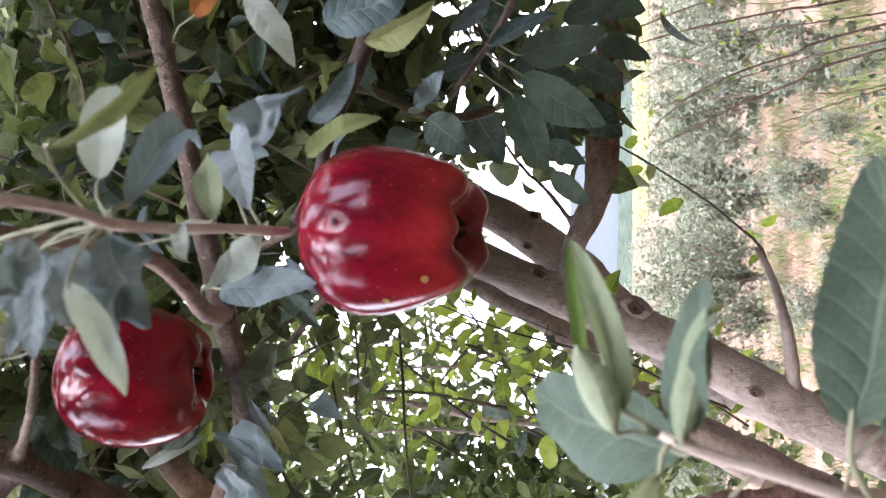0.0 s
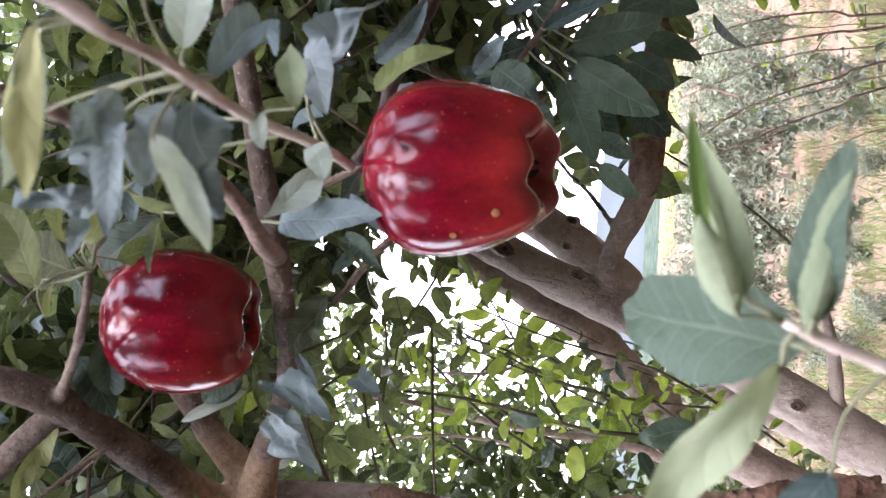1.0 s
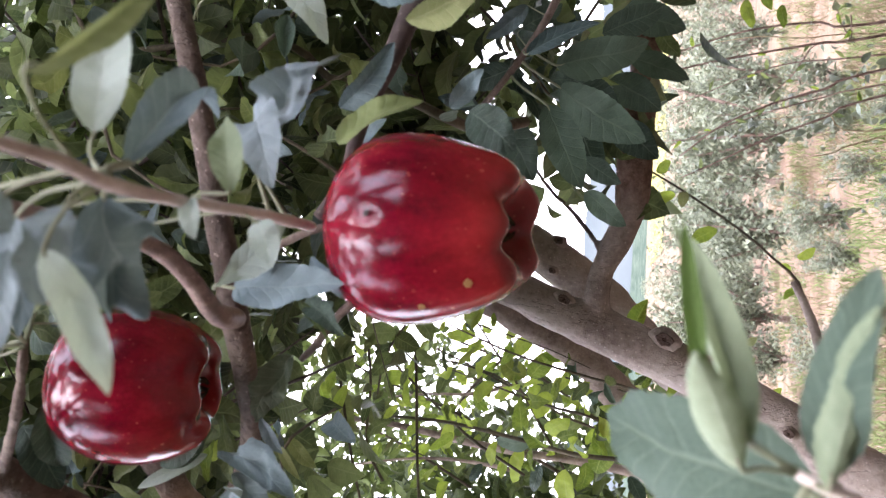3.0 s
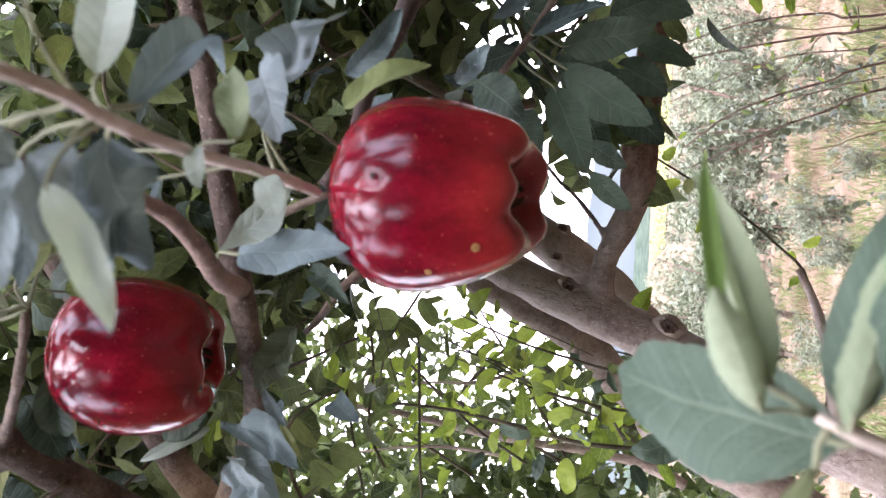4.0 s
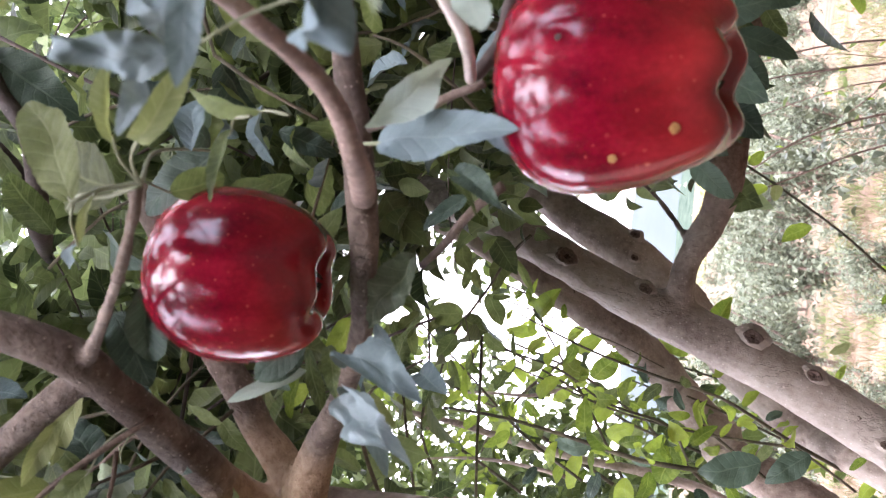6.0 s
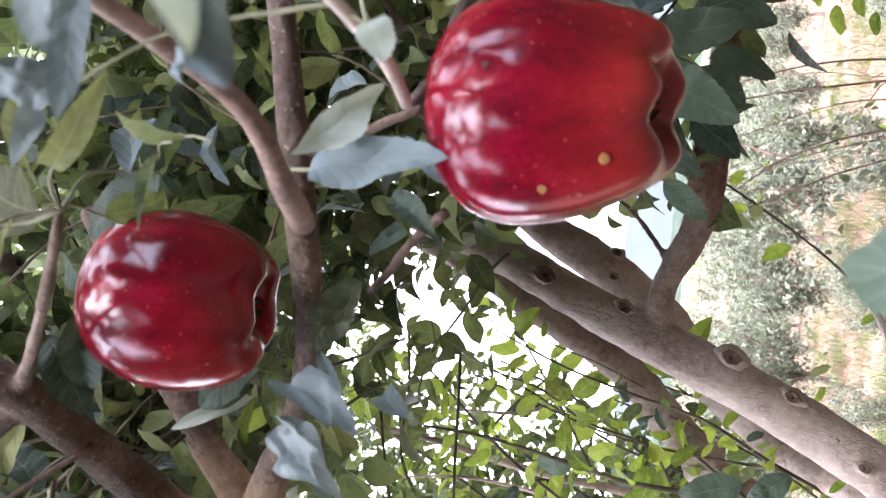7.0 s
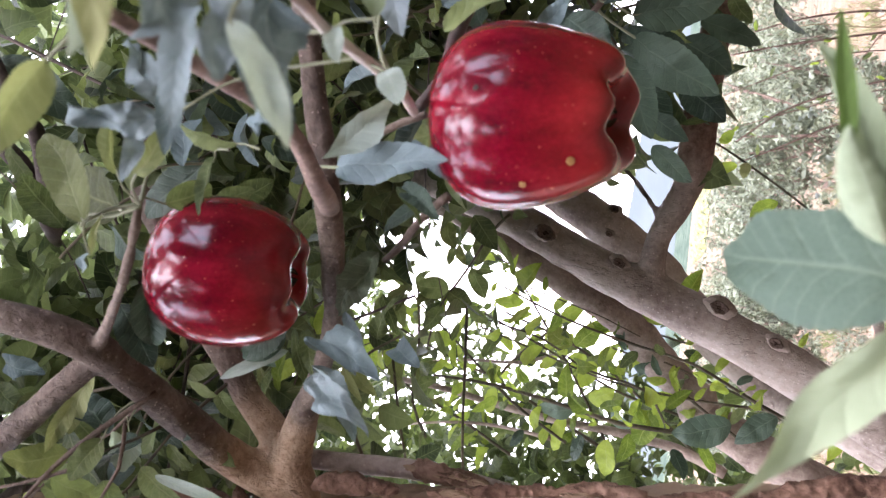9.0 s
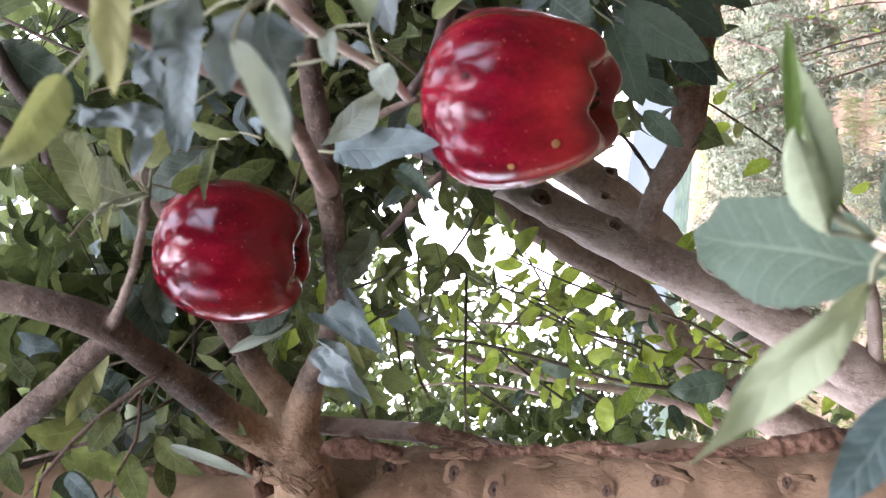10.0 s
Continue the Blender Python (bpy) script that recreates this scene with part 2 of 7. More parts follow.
BARK_BROWN = bark_material("bark_brown", (0.04, 0.028, 0.026), (0.092, 0.067, 0.063), (0.17, 0.13, 0.12), 60.0, 0.35, 0.6, 0.35)
BARK_FORK = bark_material("bark_forked_limb", (0.048, 0.033, 0.028), (0.14, 0.102, 0.086), (0.29, 0.225, 0.192), 70.0, 0.6, 0.6, 1.0, None, ((-0.232, 0.597, 1.901), (0.24, 0.145, 0.09), (0.47, 0.32, 0.215), (0.64, 0.47, 0.345), 0.05, 0.085), 0.22)
BARK_TWIG = bark_material("bark_young_twig", (0.08, 0.055, 0.045), (0.16, 0.115, 0.095), (0.27, 0.215, 0.185), 120.0, 0.35, 0.7, 0.6)
BARK_YOUNG = bark_material("bark_young_branch", (0.17, 0.12, 0.105), (0.36, 0.26, 0.225), (0.52, 0.41, 0.365), 90.0, 0.3, 0.65, 0.5, None, None, 0.25)
BARK_TIP = bark_material("bark_downy_twig", (0.60, 0.50, 0.45), (0.82, 0.71, 0.65), (0.90, 0.82, 0.76), 160.0, 0.2, 0.75, 0.4)
BARK_SHOOT = bark_material("bark_thin_shoot", (0.045, 0.038, 0.025), (0.09, 0.075, 0.05), (0.16, 0.13, 0.09), 90.0, 0.2, 0.7, 0.3)
BARK_SHRUB = bark_material("bark_reddish_whip", (0.09, 0.055, 0.048), (0.21, 0.14, 0.12), (0.33, 0.24, 0.21), 90.0, 0.2, 0.75, 0.4)
BARK_DRY = plain("dry_stem", (0.36, 0.27, 0.15), (0.55, 0.44, 0.27), 80.0, 0.8, 0.3)
BARK_TRUNK = bark_material("bark_dusty_trunk", (0.13, 0.08, 0.055), (0.30, 0.20, 0.14), (0.46, 0.33, 0.24), 26.0, 0.2, 0.9, 1.0, (0.38, 0.265, 0.185), None, 0.12)
BARK_BRANCH = bark_material("bark_grey_brown", (0.16, 0.115, 0.095), (0.34, 0.27, 0.235), (0.50, 0.42, 0.37), 46.0, 0.2, 0.8, 1.0)
BARK_CRUMB = bark_material("bark_crumbling", (0.07, 0.035, 0.026), (0.20, 0.115, 0.085), (0.34, 0.215, 0.165), 90.0, 0.1, 0.95, 1.0, None, None, 0.5)
BARK_KNOT = plain("bark_callus", (0.10, 0.062, 0.05), (0.27, 0.185, 0.155), 300.0, 0.85, 0.8)
LEAF_CREAM = leaf_material("leaf_cream_and_yellow", (0.34, 0.36, 0.15), (0.52, 0.54, 0.33), (0.5, 0.52, 0.3), 0.65, 0.35)
LEAF_LIME = leaf_material("leaf_pale_lime", (0.25, 0.32, 0.21), (0.40, 0.475, 0.34), (0.38, 0.45, 0.32), 0.65, 0.3)
KNOT = plain("knot_wood", (0.04, 0.025, 0.02), (0.15, 0.10, 0.08), 220.0, 0.9, 0.8)
PETIOLE = plain("leaf_stalk", (0.33, 0.36, 0.22), (0.46, 0.48, 0.33), 90.0, 0.6)
APPLE = apple_material()
SCAR = plain("apple_scar", (0.36, 0.12, 0.035), (0.66, 0.38, 0.12), 300.0, 0.7)
BLEMISH = plain("apple_blemish", (0.03, 0.008, 0.006), (0.09, 0.02, 0.014), 400.0, 0.6)
CALYX = plain("dried_calyx", (0.03, 0.015, 0.01), (0.12, 0.07, 0.04), 300.0, 0.9)
STALK = plain("apple_stalk", (0.09, 0.05, 0.03), (0.20, 0.13, 0.07), 200.0, 0.7)
GRASS = leaf_material("dry_grass_blade", (0.075, 0.06, 0.034), (0.15, 0.122, 0.074), (0.19, 0.16, 0.09), 0.8, 0.3, None, True)
GRASS_GREEN = leaf_material("green_grass_blade", (0.06, 0.09, 0.03), (0.16, 0.20, 0.08), (0.17, 0.2, 0.09), 0.7, 0.4, None, True)


def ground_material():
    m, nt, bsdf = nodes_of("dry_ground")
    big = noise_tex(nt, 0.9, 6.0, 0.65)
    fine = noise_tex(nt, 9.0, 8.0, 0.7)
    f = math_n(nt, "ADD", math_n(nt, "MULTIPLY", big, 0.6), math_n(nt, "MULTIPLY", fine, 0.4))
    col = ramp(nt, f, [(0.36, (0.07, 0.064, 0.038)), (0.46, (0.125, 0.089, 0.066)), (0.56, (0.175, 0.124, 0.095)), (0.68, (0.21, 0.153, 0.12))])
    nt.links.new(col, bsdf.inputs["Base Color"])
    bsdf.inputs["Roughness"].default_value = 1.0
    bsdf.inputs["Specular IOR Level"].default_value = 0.0
    bump(nt, bsdf, fine, 0.7, 0.05)
    return m


GROUND = ground_material()
FIELD = plain("ripe_field", (0.40, 0.36, 0.11), (0.5, 0.44, 0.15), 0.08, 0.9, 0.2, 0.2)
# the haze of distance is painted into both backdrop colours
HILL = plain("haze_tinted_hill", (0.095, 0.115, 0.125), (0.12, 0.14, 0.148), 0.004, 1.0, 0.1, 1.0)
WOOD_FAR = plain("haze_tinted_wood", (0.05, 0.075, 0.06), (0.11, 0.14, 0.11), 0.16, 1.0, 0.4, 1.0)

# ---- mesh helpers ----
def mesh_of(bm, name, mat, smooth=True):
    me = bpy.data.meshes.new(name)
    for f in bm.faces:
        f.smooth = smooth
    bm.to_mesh(me)
    bm.free()
    for x in mat if isinstance(mat, (list, tuple)) else (mat,):
        me.materials.append(x)
    return me


def part(name, bm, material, parent, label=""):
    ob = new(name, bm if isinstance(bm, bpy.types.Mesh) else mesh_of(bm, name, material))
    ob.parent = parent
    return tagged(ob, label)


def thing(name, place, label, category, group="", kind=""):
    ob = new(name)
    ob.location = place
    ob.empty_display_size = 0.02
    return tagged(ob, label, category, group, kind)


def glide(nodes, step):
    """Smooth line through (x, y, z, r) nodes."""
    p = [np.array(n, float) for n in nodes]
    p = [2 * p[0] - p[1]] + p + [2 * p[-1] - p[-2]]
    line = []
    for i in range(1, len(p) - 2):
        a, b, c, d = p[i - 1:i + 3]
        n = max(2, int(np.linalg.norm((c - b)[:3]) / step))
        for k in range(n):
            t = k / n
            line.append(0.5 * (2 * b + (c - a) * t + (2 * a - 5 * b + 4 * c - d) * t * t + (3 * b - a - 3 * c + d) * t ** 3))
    line.append(p[-2])
    return line


def tube(bm, nodes, sides=10, step=0.012, rough=0.06, freq=40.0, seed=0.0):
    """A branch along the nodes: round, uneven, swelling a little, closed at both ends."""
    line = glide(nodes, step)
    up = Vector((0.31, 0.52, 0.79))
    last, rings = None, []
    for i, q in enumerate(line):
        a, b = line[max(0, i - 1)], line[min(len(line) - 1, i + 1)]
        d = Vector((b - a)[:3]).normalized()
        side = (last - d * last.dot(d)).normalized() if last else d.cross(up).normalized()
        last = side
        other = d.cross(side)
        c, ring = Vector(q[:3]), []
        for k in range(sides):
            w = 2 * math.pi * k / sides
            v = side * math.cos(w) + other * math.sin(w)
            at = c + v * q[3]
            r = max(q[3], 0.0003) * (1 + rough * noise.noise(at * freq + Vector((seed, 0, 0))) + 0.5 * rough * noise.noise(at * freq * 3.1))
            ring.append(bm.verts.new(c + v * r))
        rings.append(ring)
    for a, b in zip(rings, rings[1:]):
        for k in range(sides):
            bm.faces.new((a[k], a[(k + 1) % sides], b[(k + 1) % sides], b[k]))
    bm.faces.new(rings[0][::-1])
    bm.faces.new(rings[-1])
    return line


def limb(name, parent, material, nodes, sides=12, step=0.012, rough=0.07, freq=40.0, label=""):
    bm = bmesh.new()
    tube(bm, nodes, sides, step, rough, freq)
    ob = part(name, bm, material, parent, label)
    settle(ob)
    return ob


def forked_limb(name, parent, material, runs, cell=0.0022, rough=0.1):
    """Limbs grown together: their tubes are melted into one skin and smoothed."""
    bm = bmesh.new()
    for i, nodes in enumerate(runs):
        tube(bm, nodes, 16, 0.006, rough, 45.0, i)
    ob = part(name, bm, material, parent)
    melt = ob.modifiers.new("melt", "REMESH")
    melt.mode, melt.voxel_size, melt.use_smooth_shade = "VOXEL", cell, True
    soft = ob.modifiers.new("soft", "SMOOTH")
    soft.factor, soft.iterations = 0.5, 8
    settle(ob)
    return ob


def settle(ob):
    """Meshes are built in world places; undo the parent's place."""
    ob.matrix_parent_inverse = undo(ob.parent)


def undo(parent):
    """Parts of a thing were already brought back to world places."""
    return Matrix.Translation(-Vector(parent.location)) if parent.parent is None else Matrix.Identity(4)


def leaf_shape(v):
    """Half width along a leaf, 1 at its widest."""
    return (v ** 0.62) * ((1 - v) ** 0.78) * 1.92 + 0.012


def leaf_mesh(name, mat, ratio=0.55, fold=0.25, bend=0.5, wave=0.05, curl=0.0, twist=0.0, nv=26, nu=6, seed=0, saw=0.022, crumple=0.6):
    """A serrated leaf of length 1 along +y, its face to +z."""
    rnd = random.Random(seed)
    bm = bmesh.new()
    uvl = bm.loops.layers.uv.new("UVMap")
    rows, x0 = [], rnd.uniform(-0.05, 0.05)
    y = z = 0.0
    for i in range(nv + 1):
        v = i / nv
        ang = bend * (v - 0.35)
        if i:
            y += math.cos(ang) / nv
            z -= math.sin(ang) / nv
        half = 0.5 * ratio * leaf_shape(min(v, 0.999)) * (1 + (saw if i % 2 else -saw) * (0 < i < nv))
        row = []
        for k in range(nu + 1):
            u = 2 * k / nu - 1
            w = u * half
            h = fold * abs(w) + wave * math.sin(7 * v + 2.2 * (u > 0) + seed) * abs(u) ** 1.5 * leaf_shape(min(v, 0.999)) * 0.5
            h += (0.05 * math.sin(38 * v + 2 * u) + 0.02 * math.sin(71 * v)) * abs(u) * (curl > 2)
            if curl:
                a = curl * abs(u)
                w, h = math.copysign(half * math.sin(a) / max(curl, 0.01), u), h + half * (1 - math.cos(a)) / max(curl, 0.01)
            tw = twist * v
            row.append(bm.verts.new((w * math.cos(tw) - h * math.sin(tw) + x0 * math.sin(3 * v), y - h * math.sin(ang) * 0.3, z + w * math.sin(tw) + h * math.cos(tw))))
        rows.append(row)
    for i in range(nv):
        for k in range(nu):
            f = bm.faces.new((rows[i][k], rows[i][k + 1], rows[i + 1][k + 1], rows[i + 1][k]))
            for lp, (a, b) in zip(f.loops, ((k, i), (k + 1, i), (k + 1, i + 1), (k, i + 1))):
                lp[uvl].uv = (a / nu, b / nv)
    for v in bm.verts:
        p = v.co * 2.2 + Vector((seed * 5.3, seed * 1.7, 0))
        lift = min(1.0, v.co.y * 4)
        v.co.z += lift * (0.16 * noise.noise(p) + 0.06 * noise.noise(p * 3.1)) * crumple
        v.co.x += lift * 0.05 * noise.noise(p * 1.3 + Vector((9, 0, 0))) * crumple
    end = Vector((0, y, z)).length
    bmesh.ops.transform(bm, matrix=Matrix.Rotation(-math.atan2(z, y), 4, "X") @ Matrix.Scale(1 / end, 4), verts=bm.verts)
    return mesh_of(bm, name, mat)


SHAPES = {  # ratio, fold, bend, wave, curl, twist
    "flat": (0.56, 0.22, 0.5, 0.10, 0.0, 0.15),
    "broad": (0.70, 0.18, 0.5, 0.12, 0.0, 0.2),
    "folded": (0.52, 0.80, 0.8, 0.10, 0.0, 0.25),
    "arched": (0.52, 0.35, 1.5, 0.12, 0.0, -0.3),
    "wavy": (0.58, 0.30, 0.9, 0.38, 0.0, 0.6),
    "curled": (0.95, 0.1, 0.5, 0.04, 1.7, 0.2),
    "rolled": (1.9, 0.0, 0.6, 0.05, 2.6, 0.0),
    "twisted": (0.50, 0.35, 0.8, 0.10, 0.0, 1.1),
    "crumpled": (0.62, 0.35, 0.9, 0.35, 0.0, 0.9),
}
LEAF_MESHES = {}


def leaf_data(shape, mat, kind=0):
    """One of three leaves of a shape and colour; alike leaves share a mesh."""
    key = (shape, mat.name, kind % 3)
    if key not in LEAF_MESHES:
        LEAF_MESHES[key] = leaf_mesh("leaf", mat, *SHAPES[shape], seed=len(LEAF_MESHES), **(dict(nv=36, nu=12, crumple=1.9) if shape == "crumpled" else {}))
    return LEAF_MESHES[key]


def frame_of(base, tip, face, width=1.0, deep=1.0):
    """Pose of a leaf from its base to its tip, its face as near to the given way as can be."""
    b, t = Vector(base), Vector(tip)
    y = (t - b)
    n = y.length
    y.normalize()
    x = y.cross(Vector(face)).normalized()
    z = x.cross(y)
    m = Matrix((x * n * width, y * n, z * n * deep)).transposed().to_4x4()
    m.translation = b
    return m


def leaf(parent, shape, mat, base, tip, face, width=1.0, stalk=None, label=""):
    """One leaf with its stalk, under a tree or one of its branches."""
    ob = new("leaf", leaf_data(shape, mat, int(abs(base[0]) * 1000)))
    ob.parent = parent
    ob.matrix_parent_inverse = undo(parent)
    ob.matrix_basis = frame_of(base, tip, face, width, width if shape in ("rolled", "curled", "folded") else 0.4 + 0.6 * min(width, 1.0))
    tagged(ob, label)
    if stalk:
        bm = bmesh.new()
        s, b = np.array(stalk), np.array(base)
        mid = (s + b) / 2 + (0.05 * np.linalg.norm(s - b), 0, 0.12 * np.linalg.norm(s - b))
        d = (np.array(tip) - b) * 0.1
        k = max(1.0, np.linalg.norm(np.array(tip) - b) / 0.038)
        tube(bm, [(*s, 0.00075 * k), (*mid, 0.0005 * k), (*b, 0.00052 * k), (*(b + d), 0.00035 * k)], 7, 0.004, 0.1, 200.0)
        settle(part("stalk", bm, PETIOLE, parent))
    return ob


def small_leaf(verts, faces, uvs, m, fold, bend):
    """A cheap leaf of 24 triangles, for foliage that is joined."""
    n = len(verts)
    for v, w in ((0.0, 0.02), (0.12, 0.16), (0.3, 0.255), (0.5, 0.275), (0.7, 0.215), (0.87, 0.10), (1.0, 0.003)):
        zc = -bend * (v - 0.4) ** 2
        for u in (-1, 0, 1):
            verts.append(m @ Vector((u * w, v, zc + fold * abs(u) * w)))
    for i in range(6):
        for k in range(2):
            a = n + i * 3 + k
            faces.append((a, a + 1, a + 4, a + 3))
            uvs.extend(((k / 2, i / 6), ((k + 1) / 2, i / 6), ((k + 1) / 2, (i + 1) / 6), (k / 2, (i + 1) / 6)))


def tiny_leaf(verts, faces, uvs, m):
    """A leaf of four triangles, for crowns far off."""
    n = len(verts)
    verts.extend(m @ Vector(p) for p in ((-0.02, 0, 0), (0.02, 0, 0), (0.27, 0.45, 0.08), (-0.27, 0.45, 0.08), (0, 1, -0.1), (0, 0.45, -0.03)))
    faces.extend(((n, n + 1, n + 2, n + 5), (n, n + 5, n + 3), (n + 5, n + 2, n + 4), (n + 5, n + 4, n + 3)))
    uvs.extend(((0.5, 0), (0.5, 0), (1, 0.5), (0.5, 0.5), (0.5, 0), (0.5, 0.5), (0, 0.5), (0.5, 0.5), (1, 0.5), (0.5, 1), (0.5, 0.5), (0.5, 1), (0, 0.5)))


def joined(name, parent, mat, verts, faces, uvs, label=""):
    me = bpy.data.meshes.new(name)
    me.from_pydata(verts, [], faces)
    uvl = me.uv_layers.new(name="UVMap")
    uvl.data.foreach_set("uv", np.array(uvs, "f").ravel())
    me.polygons.foreach_set("use_smooth", [True] * len(faces))
    me.materials.append(mat)
    ob = new(name, me)
    ob.parent = parent
    return tagged(ob, label, kind="stuff")


def leaf_turn(rnd, along, droop=0.5, face=(0, -0.25, 1)):
    """A random leaf direction round a shoot, and its face."""
    side = Vector((rnd.gauss(0, 1), rnd.gauss(0, 1), rnd.gauss(0, 1)))
    side = (side - along * side.dot(along)).normalized()
    d = (along * rnd.uniform(0.2, 0.9) + side + Vector((0, 0, -droop * rnd.uniform(0.2, 1.4)))).normalized()
    f = (Vector(face) + Vector((rnd.gauss(0, 0.5), rnd.gauss(0, 0.5), rnd.gauss(0, 0.4)))).normalized()
    return d, f


def shoot(parent, nodes, count, size, mats, seed, bark=None, shapes=("flat", "wavy", "arched", "folded"), droop=0.5, start=0.1, face=(0, -0.25, 1)):
    """A leafy shoot: a thin twig with single leaves along it."""
    rnd = random.Random(seed)
    nodes = [(x + rnd.gauss(0, 0.008), y + rnd.gauss(0, 0.008), z + rnd.gauss(0, 0.008), r * 0.7) for x, y, z, r in nodes]
    twig = limb("shoot", parent, bark or BARK_SHOOT, nodes, 6, 0.03, 0.05)
    line = glide(nodes, 0.01)
    for i in range(count):
        k = min(len(line) - 2, int(len(line) * (start + (1 - start) * (i + rnd.random() * 0.7) / count)))
        p, q = Vector(line[k][:3]), Vector(line[k + 1][:3])
        d, f = leaf_turn(rnd, (q - p).normalized(), droop, face)
        n = size * rnd.uniform(0.65, 1.2)
        base = p + d * n * 0.28
        ob = new("leaf", leaf_data(rnd.choice(shapes), rnd.choice(mats), i))
        ob.parent = parent
        ob.matrix_parent_inverse = undo(parent)
        ob.matrix_basis = frame_of(base, base + d * n, f, rnd.uniform(0.9, 1.2))
    return twig


def foliage(name, parent, mat, boxes, size, seed, label="", per_shoot=11, droop=0.5, fine=True, rounded=False, spread=1.0):
    """Many small shoots with leaves inside boxes (x0, x1, y0, y1, z0, z1, shoots), joined."""
    rnd = random.Random(seed)
    verts, faces, uvs = [], [], []
    for x0, x1, y0, y1, z0, z1, n in boxes:
        for _ in range(n):
            q = Vector((rnd.uniform(-1, 1), rnd.uniform(-1, 1), rnd.uniform(-1, 1)))
            while rounded and q.length > 1:
                q = Vector((rnd.uniform(-1, 1), rnd.uniform(-1, 1), rnd.uniform(-1, 1)))
            p = Vector(((x0 + x1 + q.x * (x1 - x0)) / 2, (y0 + y1 + q.y * (y1 - y0)) / 2, (z0 + z1 + q.z * (z1 - z0)) / 2))
            along = Vector((rnd.gauss(0, 0.7), rnd.gauss(0, 0.7), rnd.gauss(0.3, 0.7))).normalized()
            long = rnd.uniform(0.16, 0.34) * spread
            for i in range(per_shoot):
                at = p + along * long * (i / per_shoot - 0.5)
                d, f = leaf_turn(rnd, along, droop)
                s = size * rnd.uniform(0.6, 1.25)
                b = at + d * s * 0.25
                m = frame_of(b, b + d * s, f, rnd.uniform(0.9, 1.25))
                if fine:
                    small_leaf(verts, faces, uvs, m, rnd.uniform(0.1, 0.9), rnd.uniform(-0.1, 0.9))
                else:
                    tiny_leaf(verts, faces, uvs, m)
    ob = joined(name, parent, mat, verts, faces, uvs, label)
    settle(ob)
    return ob

# ---- ground and distance ----
def ground_z(x, y):
    near = -0.075 * max(0.0, min(y, 45.0)) - 0.06 * max(0.0, min(-y, 45.0)) * -1
    return near + 0.05 * noise.noise(Vector((x * 0.4, y * 0.4, 0.0))) * min(1.0, abs(y) / 4 + 0.2)


def sheet(name, mat, xs, ys, height, label, category):
    verts = [(x, y, height(x, y)) for y in ys for x in xs]
    n = len(xs)
    faces = [(j * n + i, j * n + i + 1, (j + 1) * n + i + 1, (j + 1) * n + i) for j in range(len(ys) - 1) for i in range(n - 1)]
    me = bpy.data.meshes.new(name)
    me.from_pydata(verts, [], faces)
    me.polygons.foreach_set("use_smooth", [True] * len(faces))
    me.materials.append(mat)
    return tagged(new(name, me), label, category, kind="structure")


STEPS = [-2500, -900, -300, -100, -45, -30, -22, -16, -12, -9, -6, -4.5] + [-3 + 0.4 * i for i in range(60)] + [22, 24, 27, 30, 34, 38, 45, 60, 100, 300, 900, 2500]
sheet("ground", GROUND, STEPS, STEPS, ground_z, "dry sloping orchard ground with stubble grass", "ground")
sheet("field", FIELD, [6 + 6 * i for i in range(10)], [150 + 40 * i for i in range(5)], lambda x, y: -3.2, "ripe yellow field in the valley", "field")


def ridge(name, mat, y, base, top, seed, label):
    bm = bmesh.new()
    a = None
    for i in range(121):
        x = -y * 1.5 + y * 3 * i / 120
        h = top * (0.62 + 0.55 * noise.noise(Vector((i * 0.055, seed, 0))) + 0.12 * noise.noise(Vector((i * 0.3, seed, 4))))
        row = [bm.verts.new((x, y - 0.2 * y * (1 - k / 4), base + max(0.0, h) * (k / 4) ** 1.3)) for k in range(5)]
        if a:
            for k in range(4):
                bm.faces.new((a[k], row[k], row[k + 1], a[k + 1]))
        a = row
    return tagged(new(name, mesh_of(bm, name, mat)), label, "hill", kind="structure")


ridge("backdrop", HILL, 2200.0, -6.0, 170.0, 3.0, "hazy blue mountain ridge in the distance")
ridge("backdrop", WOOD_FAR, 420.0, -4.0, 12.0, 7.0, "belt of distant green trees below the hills")


